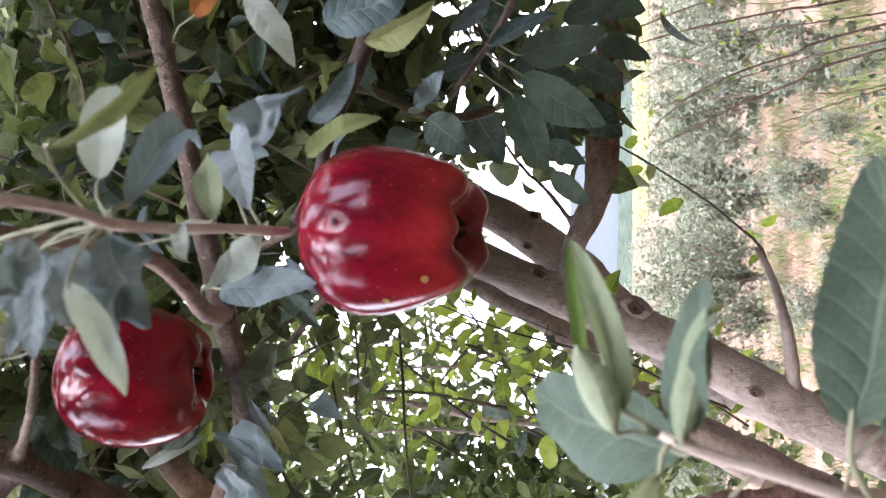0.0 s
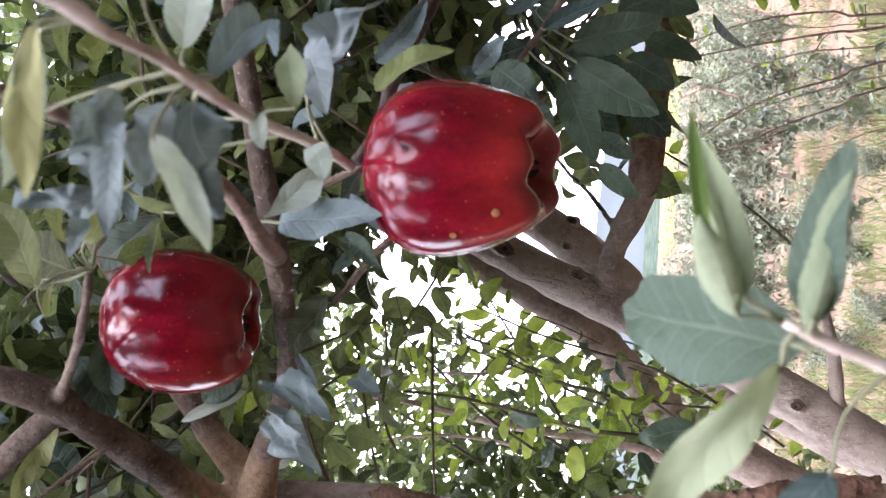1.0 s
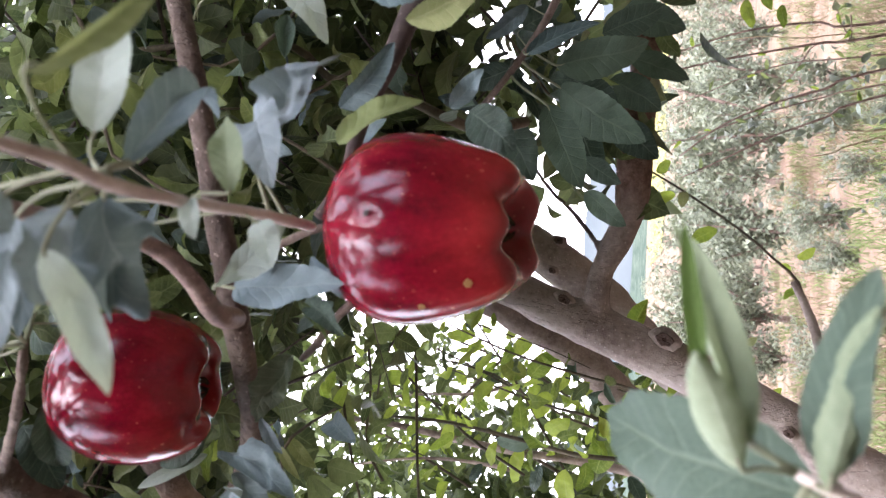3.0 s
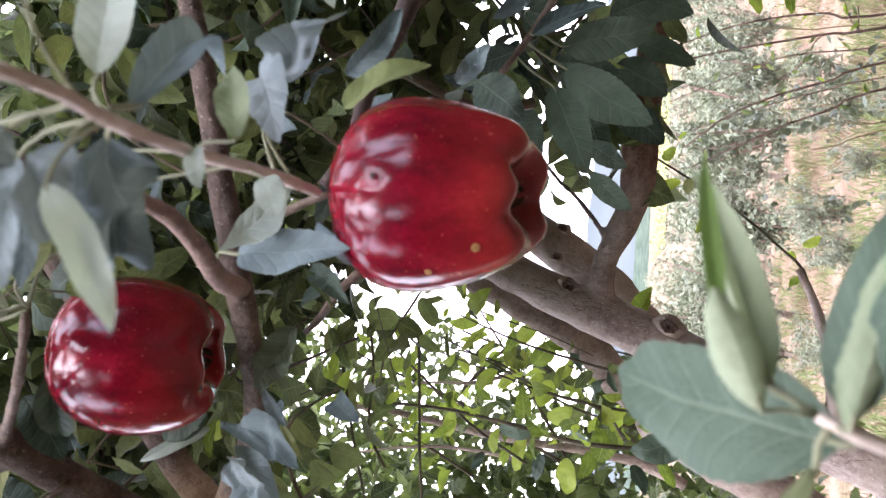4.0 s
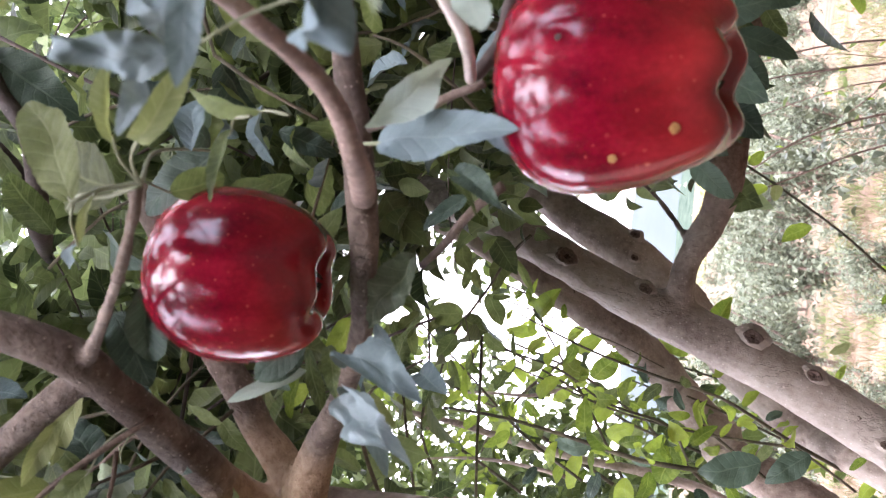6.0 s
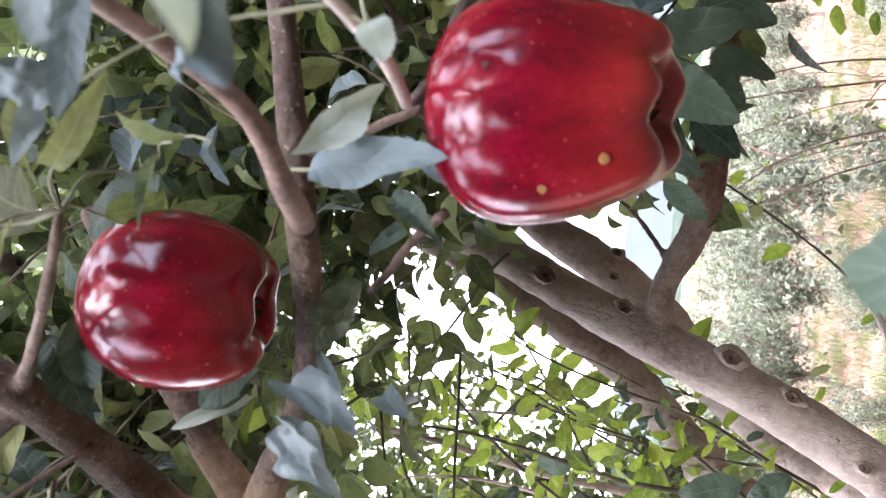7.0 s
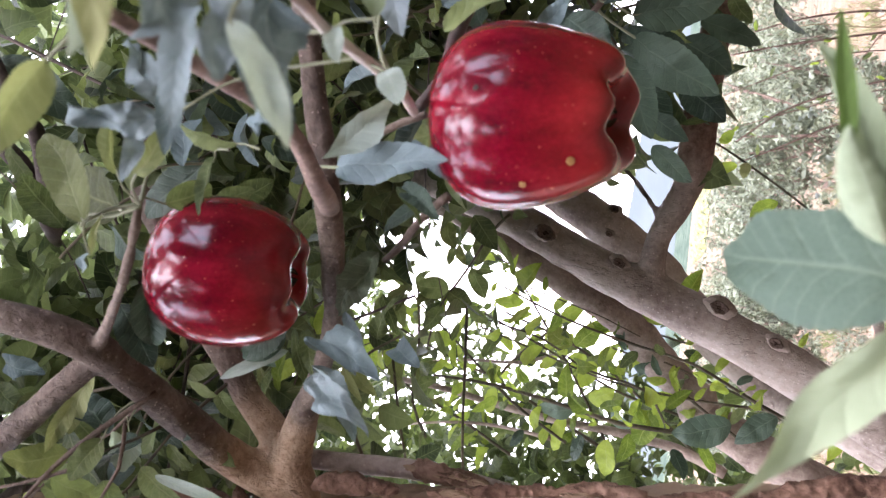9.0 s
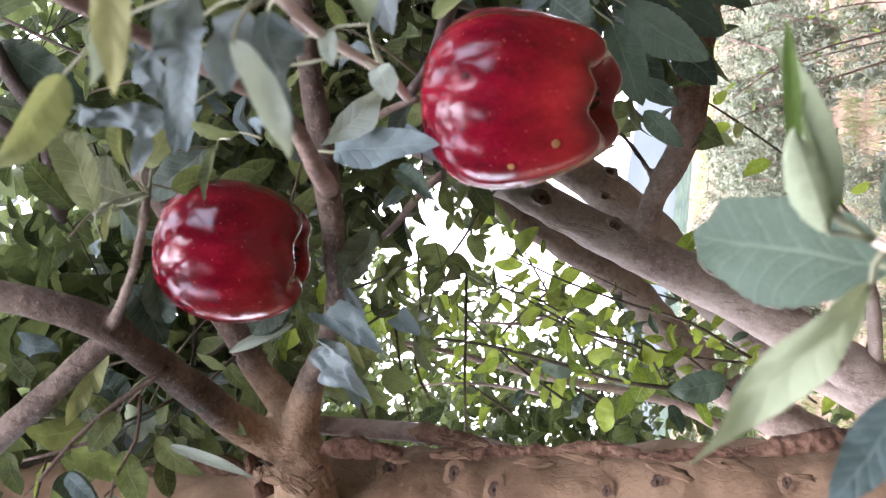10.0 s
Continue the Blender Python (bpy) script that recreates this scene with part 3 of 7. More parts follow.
# ---- orchard trees on the slope ----
def orchard_tree(seed, height, twigs=38, size=0.105):
    rnd = random.Random(seed)
    t = thing("orchard_tree", (0, 0, 0), "grey-green young fruit tree on the dry slope", "tree", "orchard trees on the slope")
    bm = bmesh.new()
    fork = height * 0.18
    tube(bm, [(0, 0, -0.1, 0.075), (0.03, 0.0, fork * 0.5, 0.06), (0.0, 0.03, fork, 0.055)], 9, 0.08, 0.1, 12.0)
    tips = []
    for i in range(7):
        a = i * 2.4 + rnd.random()
        r = height * rnd.uniform(0.18, 0.36)
        top = height * rnd.uniform(0.7, 1.0)
        nodes = [(0, 0.02, fork * 0.92, 0.035), (0.5 * r * math.cos(a), 0.5 * r * math.sin(a), fork + 0.35 * (top - fork), 0.024), (r * math.cos(a), r * math.sin(a), top, 0.006)]
        tube(bm, nodes, 6, 0.15, 0.1, 12.0)
        tips.append(nodes)
    part("trunk", bm, BARK_TWIG, t)
    verts, faces, uvs = [], [], []
    for nodes in tips:
        line = glide(nodes, 0.05)
        for k in range(twigs):
            q = line[int(len(line) * (0.06 + 0.93 * rnd.random()))]
            along = Vector((rnd.gauss(0, 1), rnd.gauss(0, 1), rnd.gauss(0.35, 0.8))).normalized()
            long = rnd.uniform(0.25, 0.75)
            for j in range(14):
                at = Vector(q[:3]) + along * long * j / 14
                d, f = leaf_turn(rnd, along, 0.4)
                s = size * rnd.uniform(0.7, 1.25)
                tiny_leaf(verts, faces, uvs, frame_of(at, at + d * s, f, 0.8))
    joined("crown", t, FOLIAGE_FAR, verts, faces, uvs)
    return t


KINDS = [orchard_tree(11, 2.5), orchard_tree(12, 2.2), orchard_tree(13, 2.7)]
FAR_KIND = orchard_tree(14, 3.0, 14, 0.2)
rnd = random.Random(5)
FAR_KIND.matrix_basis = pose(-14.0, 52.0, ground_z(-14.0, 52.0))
spots = [(2.4, 13.4), (0.9, 14.0), (-0.5, 15.4), (-1.9, 14.2), (3.8, 15.9), (2.5, 20.7), (-1.1, 14.2), (0.6, 24.5), (4.6, 22.4), (-1.5, 29.9)]
for row in range(8):
    y = 18.5 + row * 3.6
    for col in range(-6, 9):
        x = col * 3.0 + (row % 2) * 1.4 + rnd.uniform(-0.7, 0.7) - 0.2
        if abs(x) < 0.5 * y + 1:
            spots.append((x, y + rnd.uniform(-1.3, 1.3)))
for row in range(6):
    y = 48 + row * 7.0
    for col in range(-7, 10):
        spots.append((col * 4.5 + rnd.uniform(-1.5, 1.5), y + rnd.uniform(-3, 3)))
for i, (x, y) in enumerate(spots):
    m = pose(x, y, ground_z(x, y) - 0.02, 0, 0, rnd.uniform(0, 360))
    if i < 3:
        KINDS[i].matrix_basis = m
    else:
        c = copy_thing(KINDS[i % 3] if y < 40 else FAR_KIND, m)
        c.scale = [rnd.uniform(0.85, 1.15) * 0.84] * 3


# rows too far off to tell one tree from the next
far_spots = []
for row in range(11):
    y = 92 + row * (8 + row)
    for col in range(-9, 13):
        x = col * (5.0 + 0.5 * row) + rnd.uniform(-2, 2)
        if not (y > 140 and 4 < x < 62):
            far_spots.append((x, y + rnd.uniform(-4, 4)))
verts, faces, uvs = [], [], []
for x, y in far_spots:
    for _ in range(150):
        p = Vector((x + rnd.gauss(0, 0.8), y + rnd.gauss(0, 0.8), ground_z(x, y) + 2.7 * rnd.random() ** 0.8))
        d, f = leaf_turn(rnd, Vector((0, 0, 1)), 0.4)
        tiny_leaf(verts, faces, uvs, frame_of(p, p + d * 0.45 * rnd.uniform(0.6, 1.2), f, 0.8))
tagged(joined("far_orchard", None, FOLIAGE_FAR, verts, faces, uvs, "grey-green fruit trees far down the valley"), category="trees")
for x, y, size in ((3.6, 9.2, 0.34), (2.9, 8.3, 0.26), (1.9, 9.6, 0.38), (1.2, 8.6, 0.24), (0.4, 9.8, 0.34), (2.4, 10.4, 0.45), (0.9, 10.6, 0.42), (-0.6, 9.4, 0.36), (3.3, 7.4, 0.2), (1.6, 7.6, 0.2), (-0.2, 8.2, 0.24), (4.2, 10.2, 0.4), (2.0, 6.6, 0.16), (0.7, 7.0, 0.18)):
    bush = copy_thing(KINDS[int(10 * x) % 3], pose(x, y, ground_z(x, y) - 0.45 * size, 0, 0, 77 * x))
    bush.scale = [size] * 3


# ---- stubble and weeds on the slope ----
def tufts(name, mat, count, seed, size, label, category):
    rnd = random.Random(seed)
    verts, faces, uvs = [], [], []
    for _ in range(count):
        y = 4.5 + 16 * rnd.random() ** 1.6
        x = rnd.uniform(-0.55, 0.75) * (y + 1)
        if noise.noise(Vector((x * 0.5, y * 0.5, seed))) < -0.05:
            continue
        for _ in range(5):
            a = Vector((x + rnd.gauss(0, 0.05), y + rnd.gauss(0, 0.05), 0))
            a.z = ground_z(a.x, a.y) - 0.01
            tip = a + Vector((rnd.gauss(0, 0.5), rnd.gauss(0, 0.5), 1.0)) * size * rnd.uniform(0.5, 1.3)
            n = len(verts)
            s = Vector((rnd.gauss(0, 1), rnd.gauss(0, 1), 0)).normalized() * 0.006
            verts.extend((a - s, a + s, (a + tip) / 2 + s * 0.8 + Vector((0, 0, size * 0.12)), (a + tip) / 2 - s * 0.8 + Vector((0, 0, size * 0.12)), tip))
            faces.extend(((n, n + 1, n + 2, n + 3), (n + 3, n + 2, n + 4)))
            uvs.extend(((0, 0), (1, 0), (1, 0.5), (0, 0.5), (0, 0.5), (1, 0.5), (0.5, 1)))
    ob = joined(name, None, mat, verts, faces, uvs, label)
    return tagged(ob, category=category)


tufts("dry_grass", GRASS, 5200, 2, 0.22, "dry straw-coloured grass on the slope", "grass")
tufts("green_weeds", GRASS_GREEN, 6500, 9, 0.24, "green weeds among the dry grass", "weeds")


# ---- the tree with the pale limbs, behind the apples ----
pale_tree = thing("apple_tree", (-0.62, 1.55, -0.2), "apple tree with pale grey limbs and bright leafy shoots", "tree")
limb("trunk", pale_tree, BARK_PALE, [(-0.620, 1.550, -0.300, 0.1000), (-0.600, 1.500, 0.200, 0.0850), (-0.560, 1.420, 0.550, 0.0750), (-0.500, 1.340, 0.800, 0.0600)], 16, 0.03, 0.08, 15.0)
forked_limb("forked_limb", pale_tree, BARK_LIMB, [
    [(-0.285, 1.270, 1.248, 0.0338), (-0.239, 1.270, 1.335, 0.0341), (-0.212, 1.270, 1.383, 0.0338), (-0.188, 1.270, 1.428, 0.0343), (-0.152, 1.270, 1.497, 0.0342), (-0.119, 1.270, 1.569, 0.0334), (-0.088, 1.270, 1.644, 0.0333), (-0.057, 1.270, 1.721, 0.0309), (-0.021, 1.270, 1.802, 0.0292), (0.021, 1.280, 1.888, 0.0301), (0.058, 1.310, 1.985, 0.0281), (0.097, 1.360, 2.096, 0.0263), (0.141, 1.420, 2.224, 0.0253), (0.213, 1.500, 2.437, 0.0234)],
    [(-0.089, 1.275, 1.680, 0.0230), (-0.042, 1.265, 1.673, 0.0198), (0.004, 1.260, 1.668, 0.0175), (0.044, 1.260, 1.649, 0.0205), (0.084, 1.260, 1.633, 0.0220), (0.123, 1.260, 1.627, 0.0258), (0.161, 1.260, 1.626, 0.0266), (0.218, 1.270, 1.622, 0.0239), (0.285, 1.280, 1.616, 0.0226), (0.344, 1.290, 1.613, 0.0228), (0.409, 1.310, 1.626, 0.0242), (0.489, 1.340, 1.663, 0.0251), (0.598, 1.380, 1.717, 0.0228)],
    [(0.013, 1.265, 1.656, 0.0084), (0.036, 1.270, 1.669, 0.0061), (0.070, 1.280, 1.694, 0.0051), (0.101, 1.290, 1.721, 0.0048), (0.125, 1.300, 1.747, 0.0048), (0.180, 1.320, 1.786, 0.0041), (0.272, 1.350, 1.831, 0.0043)],
], 0.0045, 0.09)
limb("limb", pale_tree, BARK_PALE, [(-0.560, 1.400, 0.600, 0.0550), (-0.280, 1.270, 1.257, 0.0333)], 16, 0.012, 0.05, 30.0)
limb("limb", pale_tree, BARK_PALE, [(0.166, 1.500, 1.994, 0.0216), (0.091, 1.500, 1.868, 0.0306), (0.039, 1.500, 1.778, 0.0357), (-0.010, 1.520, 1.710, 0.0393), (-0.070, 1.530, 1.641, 0.0371), (-0.157, 1.550, 1.554, 0.0332), (-0.228, 1.550, 1.454, 0.0324), (-0.278, 1.500, 1.325, 0.0336), (-0.580, 1.450, 0.550, 0.0500)], 16, 0.01, 0.12, 26.0)
limb("limb", pale_tree, BARK_BRANCH, [(0.051, 1.420, 2.070, 0.0160), (0.009, 1.430, 1.971, 0.0194), (-0.032, 1.440, 1.890, 0.0238), (-0.072, 1.450, 1.817, 0.0245), (-0.110, 1.490, 1.750, 0.0267), (-0.152, 1.560, 1.696, 0.0305), (-0.210, 1.620, 1.647, 0.0333), (-0.265, 1.640, 1.585, 0.0353), (-0.332, 1.640, 1.497, 0.0365), (-0.640, 1.600, 0.750, 0.0500), (-0.630, 1.560, 0.300, 0.0600)], 16, 0.01, 0.14, 26.0)
shoot(pale_tree, [(-0.283, 1.500, 1.409, 0.0043), (-0.223, 1.450, 1.507, 0.0042), (-0.186, 1.420, 1.592, 0.0034), (-0.170, 1.400, 1.675, 0.0030), (-0.139, 1.380, 1.803, 0.0026), (-0.099, 1.360, 1.908, 0.0017)], 14, 0.056, (LEAF_BRIGHT, LEAF_BRIGHT, LEAF_BRIGHT, LEAF_MID,), 100, face=(0, -0.7, 0.75), shapes=("flat", "arched", "flat", "folded"))
shoot(pale_tree, [(-0.303, 1.500, 1.588, 0.0062), (-0.300, 1.500, 1.710, 0.0064), (-0.292, 1.500, 1.802, 0.0056), (-0.281, 1.500, 1.917, 0.0047), (-0.270, 1.500, 2.037, 0.0039)], 14, 0.056, (LEAF_BRIGHT, LEAF_BRIGHT, LEAF_BRIGHT, LEAF_MID,), 101, face=(0, -0.7, 0.75), shapes=("flat", "arched", "flat", "folded"))
shoot(pale_tree, [(-0.310, 1.550, 1.630, 0.0037), (-0.255, 1.500, 1.678, 0.0036), (-0.211, 1.480, 1.762, 0.0027), (-0.175, 1.450, 1.853, 0.0027), (-0.159, 1.440, 1.946, 0.0018)], 16, 0.056, (LEAF_BRIGHT, LEAF_BRIGHT, LEAF_BRIGHT, LEAF_MID,), 102, face=(0, -0.7, 0.75), shapes=("flat", "arched", "flat", "folded"))
shoot(pale_tree, [(-0.143, 1.350, 1.473, 0.0039), (-0.124, 1.350, 1.563, 0.0032), (-0.102, 1.360, 1.641, 0.0033), (-0.085, 1.380, 1.707, 0.0025)], 6, 0.056, (LEAF_BRIGHT, LEAF_BRIGHT, LEAF_BRIGHT, LEAF_MID,), 103, face=(0, -0.7, 0.75), shapes=("flat", "arched", "flat", "folded"))
shoot(pale_tree, [(-0.374, 1.450, 2.030, 0.0042), (-0.286, 1.450, 2.055, 0.0039), (-0.204, 1.450, 2.075, 0.0038), (-0.118, 1.450, 2.070, 0.0033)], 16, 0.056, (LEAF_OLIVE, LEAF_MID,), 105, face=(0, -0.7, 0.75), shapes=("flat", "arched", "flat", "folded"))
shoot(pale_tree, [(-0.389, 1.700, 1.712, 0.0041), (-0.241, 1.700, 1.830, 0.0043), (-0.152, 1.700, 1.882, 0.0032), (-0.062, 1.700, 1.957, 0.0022)], 18, 0.056, (LEAF_BRIGHT, LEAF_BRIGHT, LEAF_BRIGHT, LEAF_MID,), 106, face=(0, -0.7, 0.75), shapes=("flat", "arched", "flat", "folded"))
shoot(pale_tree, [(-0.332, 1.600, 1.483, 0.0037), (-0.272, 1.600, 1.577, 0.0038), (-0.229, 1.600, 1.674, 0.0029), (-0.180, 1.600, 1.745, 0.0020)], 18, 0.056, (LEAF_BRIGHT, LEAF_BRIGHT, LEAF_BRIGHT, LEAF_MID,), 107, face=(0, -0.7, 0.75), shapes=("flat", "arched", "flat", "folded"))
shoot(pale_tree, [(-0.385, 1.600, 1.804, 0.0039), (-0.303, 1.600, 1.913, 0.0040), (-0.217, 1.600, 2.028, 0.0031), (-0.128, 1.600, 2.148, 0.0021)], 20, 0.056, (LEAF_BRIGHT, LEAF_BRIGHT, LEAF_BRIGHT, LEAF_MID,), 108, face=(0, -0.7, 0.75), shapes=("flat", "arched", "flat", "folded"))
shoot(pale_tree, [(-0.300, 1.700, 1.284, 0.0039), (-0.258, 1.700, 1.385, 0.0030), (-0.209, 1.700, 1.453, 0.0020)], 14, 0.056, (LEAF_BRIGHT, LEAF_BRIGHT, LEAF_BRIGHT, LEAF_MID,), 109, face=(0, -0.7, 0.75), shapes=("flat", "arched", "flat", "folded"))
shoot(pale_tree, [(-0.437, 1.900, 1.763, 0.0059), (-0.363, 1.900, 1.889, 0.0060), (-0.310, 1.900, 2.018, 0.0049), (-0.258, 1.900, 2.178, 0.0038), (-0.199, 1.900, 2.319, 0.0026)], 26, 0.056, (LEAF_BRIGHT, LEAF_BRIGHT, LEAF_BRIGHT, LEAF_MID,), 110, face=(0, -0.7, 0.75), shapes=("flat", "arched", "flat", "folded"))
shoot(pale_tree, [(-0.457, 1.800, 1.934, 0.0045), (-0.386, 1.800, 2.060, 0.0047), (-0.337, 1.800, 2.201, 0.0036), (-0.267, 1.800, 2.300, 0.0024)], 26, 0.056, (LEAF_BRIGHT, LEAF_BRIGHT, LEAF_BRIGHT, LEAF_MID,), 111, face=(0, -0.7, 0.75), shapes=("flat", "arched", "flat", "folded"))
shoot(pale_tree, [(-0.424, 2.000, 1.569, 0.0060), (-0.303, 2.000, 1.722, 0.0049), (-0.224, 2.000, 1.866, 0.0051), (-0.167, 2.000, 2.027, 0.0039)], 24, 0.056, (LEAF_BRIGHT, LEAF_BRIGHT, LEAF_BRIGHT, LEAF_MID,), 112, face=(0, -0.7, 0.75), shapes=("flat", "arched", "flat", "folded"))
shoot(pale_tree, [(-0.157, 1.750, 1.651, 0.0043), (-0.108, 1.750, 1.783, 0.0044), (-0.088, 1.750, 1.895, 0.0033), (-0.044, 1.750, 2.014, 0.0023)], 12, 0.056, (LEAF_BRIGHT, LEAF_BRIGHT, LEAF_BRIGHT, LEAF_MID,), 113, face=(0, -0.7, 0.75), shapes=("flat", "arched", "flat", "folded"))
shoot(pale_tree, [(-0.151, 2.100, 1.871, 0.0053), (-0.276, 2.100, 2.008, 0.0054), (-0.423, 2.100, 2.090, 0.0041), (-0.535, 2.100, 2.120, 0.0027)], 26, 0.056, (LEAF_BRIGHT, LEAF_BRIGHT, LEAF_BRIGHT, LEAF_MID,), 114, face=(0, -0.7, 0.75), shapes=("flat", "arched", "flat", "folded"))
foliage("foliage", pale_tree, FOLIAGE_BRIGHT, [(-1.15, -0.34, 2.3, 3.1, 1.55, 2.85, 150), (-1.3, -0.38, 1.9, 3.2, 1.0, 1.7, 70), (-0.9, -0.26, 1.8, 2.5, 1.55, 2.25, 40), (-1.0, -0.2, 2.2, 3.4, 2.3, 2.9, 66), (-1.8, -0.5, 2.7, 4.2, 1.2, 3.3, 420), (0.0, 1.0, 1.5, 3.0, 2.1, 3.4, 250), (-0.9, 1.2, 2.8, 4.2, 3.0, 4.8, 260)], 0.053, 21, "bright green leaves of the tree behind")
foliage("foliage", pale_tree, FOLIAGE_BRIGHT, [(-0.66, -0.47, 1.8, 2.2, 1.7, 2.5, 54)], 0.053, 24, "green leaves low on the tree behind", spread=0.6)
foliage("foliage", pale_tree, FOLIAGE_DARK, [(0.02, 0.75, 0.9, 1.5, 1.98, 2.5, 70), (-0.2, 0.05, 0.9, 1.5, 2.15, 2.5, 20), (0.12, 0.5, 1.0, 1.4, 1.75, 2.0, 26), (0.14, 0.5, 1.15, 1.5, 1.62, 1.75, 6), (-0.9, 0.3, 1.1, 2.0, 2.5, 3.1, 90), (-0.7, -0.2, 1.0, 1.5, 2.25, 2.6, 30), (-0.25, 0.75, 1.5, 2.1, 2.38, 3.3, 170)], 0.07, 22, "dark green leaves of the crown")

# ---- a hanging shoot and bright shoots under the pale limbs ----
hanging = limb("shoot", pale_tree, BARK_SHOOT, [(0.016, 1.160, 1.866, 0.0022), (0.001, 1.170, 1.883, 0.0021), (-0.024, 1.190, 1.905, 0.0020), (-0.054, 1.210, 1.925, 0.0019), (-0.087, 1.240, 1.952, 0.0018), (-0.118, 1.260, 1.977, 0.0017), (-0.157, 1.280, 1.996, 0.0016), (-0.197, 1.300, 2.007, 0.0015)], 8, 0.02, 0.12)
leaf(hanging, "flat", LEAF_OLIVE, (-0.100, 1.250, 2.033), (-0.146, 1.261, 2.066), (0.16, -0.90, 0.40), 1.04)
leaf(hanging, "flat", LEAF_MID, (-0.111, 1.280, 2.061), (-0.166, 1.272, 2.038), (0.39, -0.91, 0.17), 0.95)
leaf(hanging, "arched", LEAF_OLIVE, (-0.123, 1.300, 2.095), (-0.183, 1.304, 2.060), (-0.12, -0.77, 0.63), 1.04)
leaf(hanging, "folded", LEAF_OLIVE, (-0.191, 1.320, 2.084), (-0.256, 1.323, 2.052), (0.45, -0.89, -0.10), 0.95)
limb("shoot", pale_tree, BARK_SHOOT, [(-0.071, 1.400, 1.935, 0.0013), (-0.088, 1.400, 1.866, 0.0012), (-0.110, 1.400, 1.790, 0.0011), (-0.122, 1.400, 1.750, 0.0009), (-0.148, 1.400, 1.685, 0.0008)], 8, 0.02, 0.12)
leaf(pale_tree, "flat", LEAF_BRIGHT, (-0.090, 1.400, 1.844), (-0.066, 1.400, 1.844), (-0.12, -0.99, 0.05), 1.10)
leaf(pale_tree, "twisted", LEAF_BRIGHT, (-0.118, 1.400, 1.894), (-0.086, 1.400, 1.889), (0.50, -0.73, -0.47), 1.10)
leaf(pale_tree, "folded", LEAF_BRIGHT, (-0.069, 1.400, 1.899), (-0.043, 1.400, 1.900), (0.40, -0.91, -0.05), 1.10)
leaf(pale_tree, "twisted", LEAF_BRIGHT, (-0.100, 1.400, 1.933), (-0.081, 1.400, 1.921), (-0.06, -1.00, -0.02), 1.10)
limb("twig", pale_tree, BARK_SHOOT, [(-0.179, 1.310, 2.073, 0.0026), (-0.218, 1.310, 2.066, 0.0024), (-0.304, 1.310, 2.048, 0.0023), (-0.376, 1.310, 2.029, 0.0022), (-0.437, 1.310, 2.010, 0.0021)], 8, 0.02, 0.12)
limb("twig", pale_tree, BARK_SHOOT, [(-0.126, 1.310, 1.951, 0.0026), (-0.204, 1.310, 1.946, 0.0024), (-0.289, 1.310, 1.942, 0.0023), (-0.361, 1.310, 1.936, 0.0022), (-0.423, 1.310, 1.928, 0.0021)], 8, 0.02, 0.12)
limb("branch", pale_tree, BARK_BRANCH, [(-0.405, 1.690, 1.519, 0.0108), (-0.372, 1.690, 1.607, 0.0099), (-0.356, 1.690, 1.718, 0.0090), (-0.349, 1.690, 1.842, 0.0081), (-0.334, 1.690, 1.962, 0.0072), (-0.316, 1.690, 2.076, 0.0063), (-0.308, 1.690, 2.194, 0.0054)], 10, 0.02, 0.2)
limb("branch", pale_tree, BARK_BRANCH, [(-0.400, 1.750, 1.844, 0.0050), (-0.393, 1.750, 1.900, 0.0043), (-0.388, 1.750, 1.991, 0.0035), (-0.396, 1.750, 2.083, 0.0028), (-0.419, 1.750, 2.201, 0.0020)], 8, 0.02, 0.2)
limb("branch", pale_tree, BARK_BRANCH, [(-0.232, 1.800, 1.867, 0.0046), (-0.257, 1.800, 1.945, 0.0037), (-0.263, 1.800, 2.039, 0.0028), (-0.276, 1.800, 2.135, 0.0019)], 8, 0.02, 0.2)
bright_shoot = limb("shoot", pale_tree, BARK_SHOOT, [(-0.319, 1.640, 1.530, 0.0031), (-0.299, 1.640, 1.615, 0.0029), (-0.271, 1.640, 1.724, 0.0026), (-0.229, 1.640, 1.818, 0.0024), (-0.189, 1.640, 1.905, 0.0021), (-0.151, 1.640, 1.994, 0.0019)], 8, 0.02, 0.12)
limb("shoot", pale_tree, BARK_SHOOT, [(-0.319, 1.580, 1.374, 0.0025), (-0.291, 1.580, 1.418, 0.0023), (-0.252, 1.580, 1.489, 0.0021), (-0.224, 1.580, 1.570, 0.0019), (-0.197, 1.580, 1.654, 0.0017), (-0.168, 1.580, 1.741, 0.0015)], 8, 0.02, 0.12)
limb("shoot", pale_tree, BARK_SHOOT, [(-0.218, 1.580, 1.448, 0.0025), (-0.175, 1.580, 1.530, 0.0022), (-0.162, 1.580, 1.611, 0.0019), (-0.147, 1.580, 1.681, 0.0015)], 8, 0.02, 0.12)
limb("shoot", pale_tree, BARK_SHOOT, [(-0.262, 1.580, 1.462, 0.0025), (-0.261, 1.580, 1.576, 0.0023), (-0.255, 1.580, 1.667, 0.0021), (-0.240, 1.580, 1.763, 0.0019), (-0.207, 1.580, 1.874, 0.0017), (-0.172, 1.580, 1.990, 0.0015)], 8, 0.02, 0.12)
leaf(bright_shoot, "wavy", LEAF_BRIGHT, (-0.152, 1.600, 1.928), (-0.127, 1.620, 1.900), (-0.29, -0.95, 0.12), 0.90)
leaf(bright_shoot, "flat", LEAF_BRIGHT, (-0.174, 1.620, 1.862), (-0.127, 1.594, 1.846), (0.50, -0.66, -0.56), 1.10)
leaf(bright_shoot, "flat", LEAF_BRIGHT, (-0.151, 1.620, 1.839), (-0.112, 1.595, 1.794), (0.13, -0.98, -0.16), 1.10)
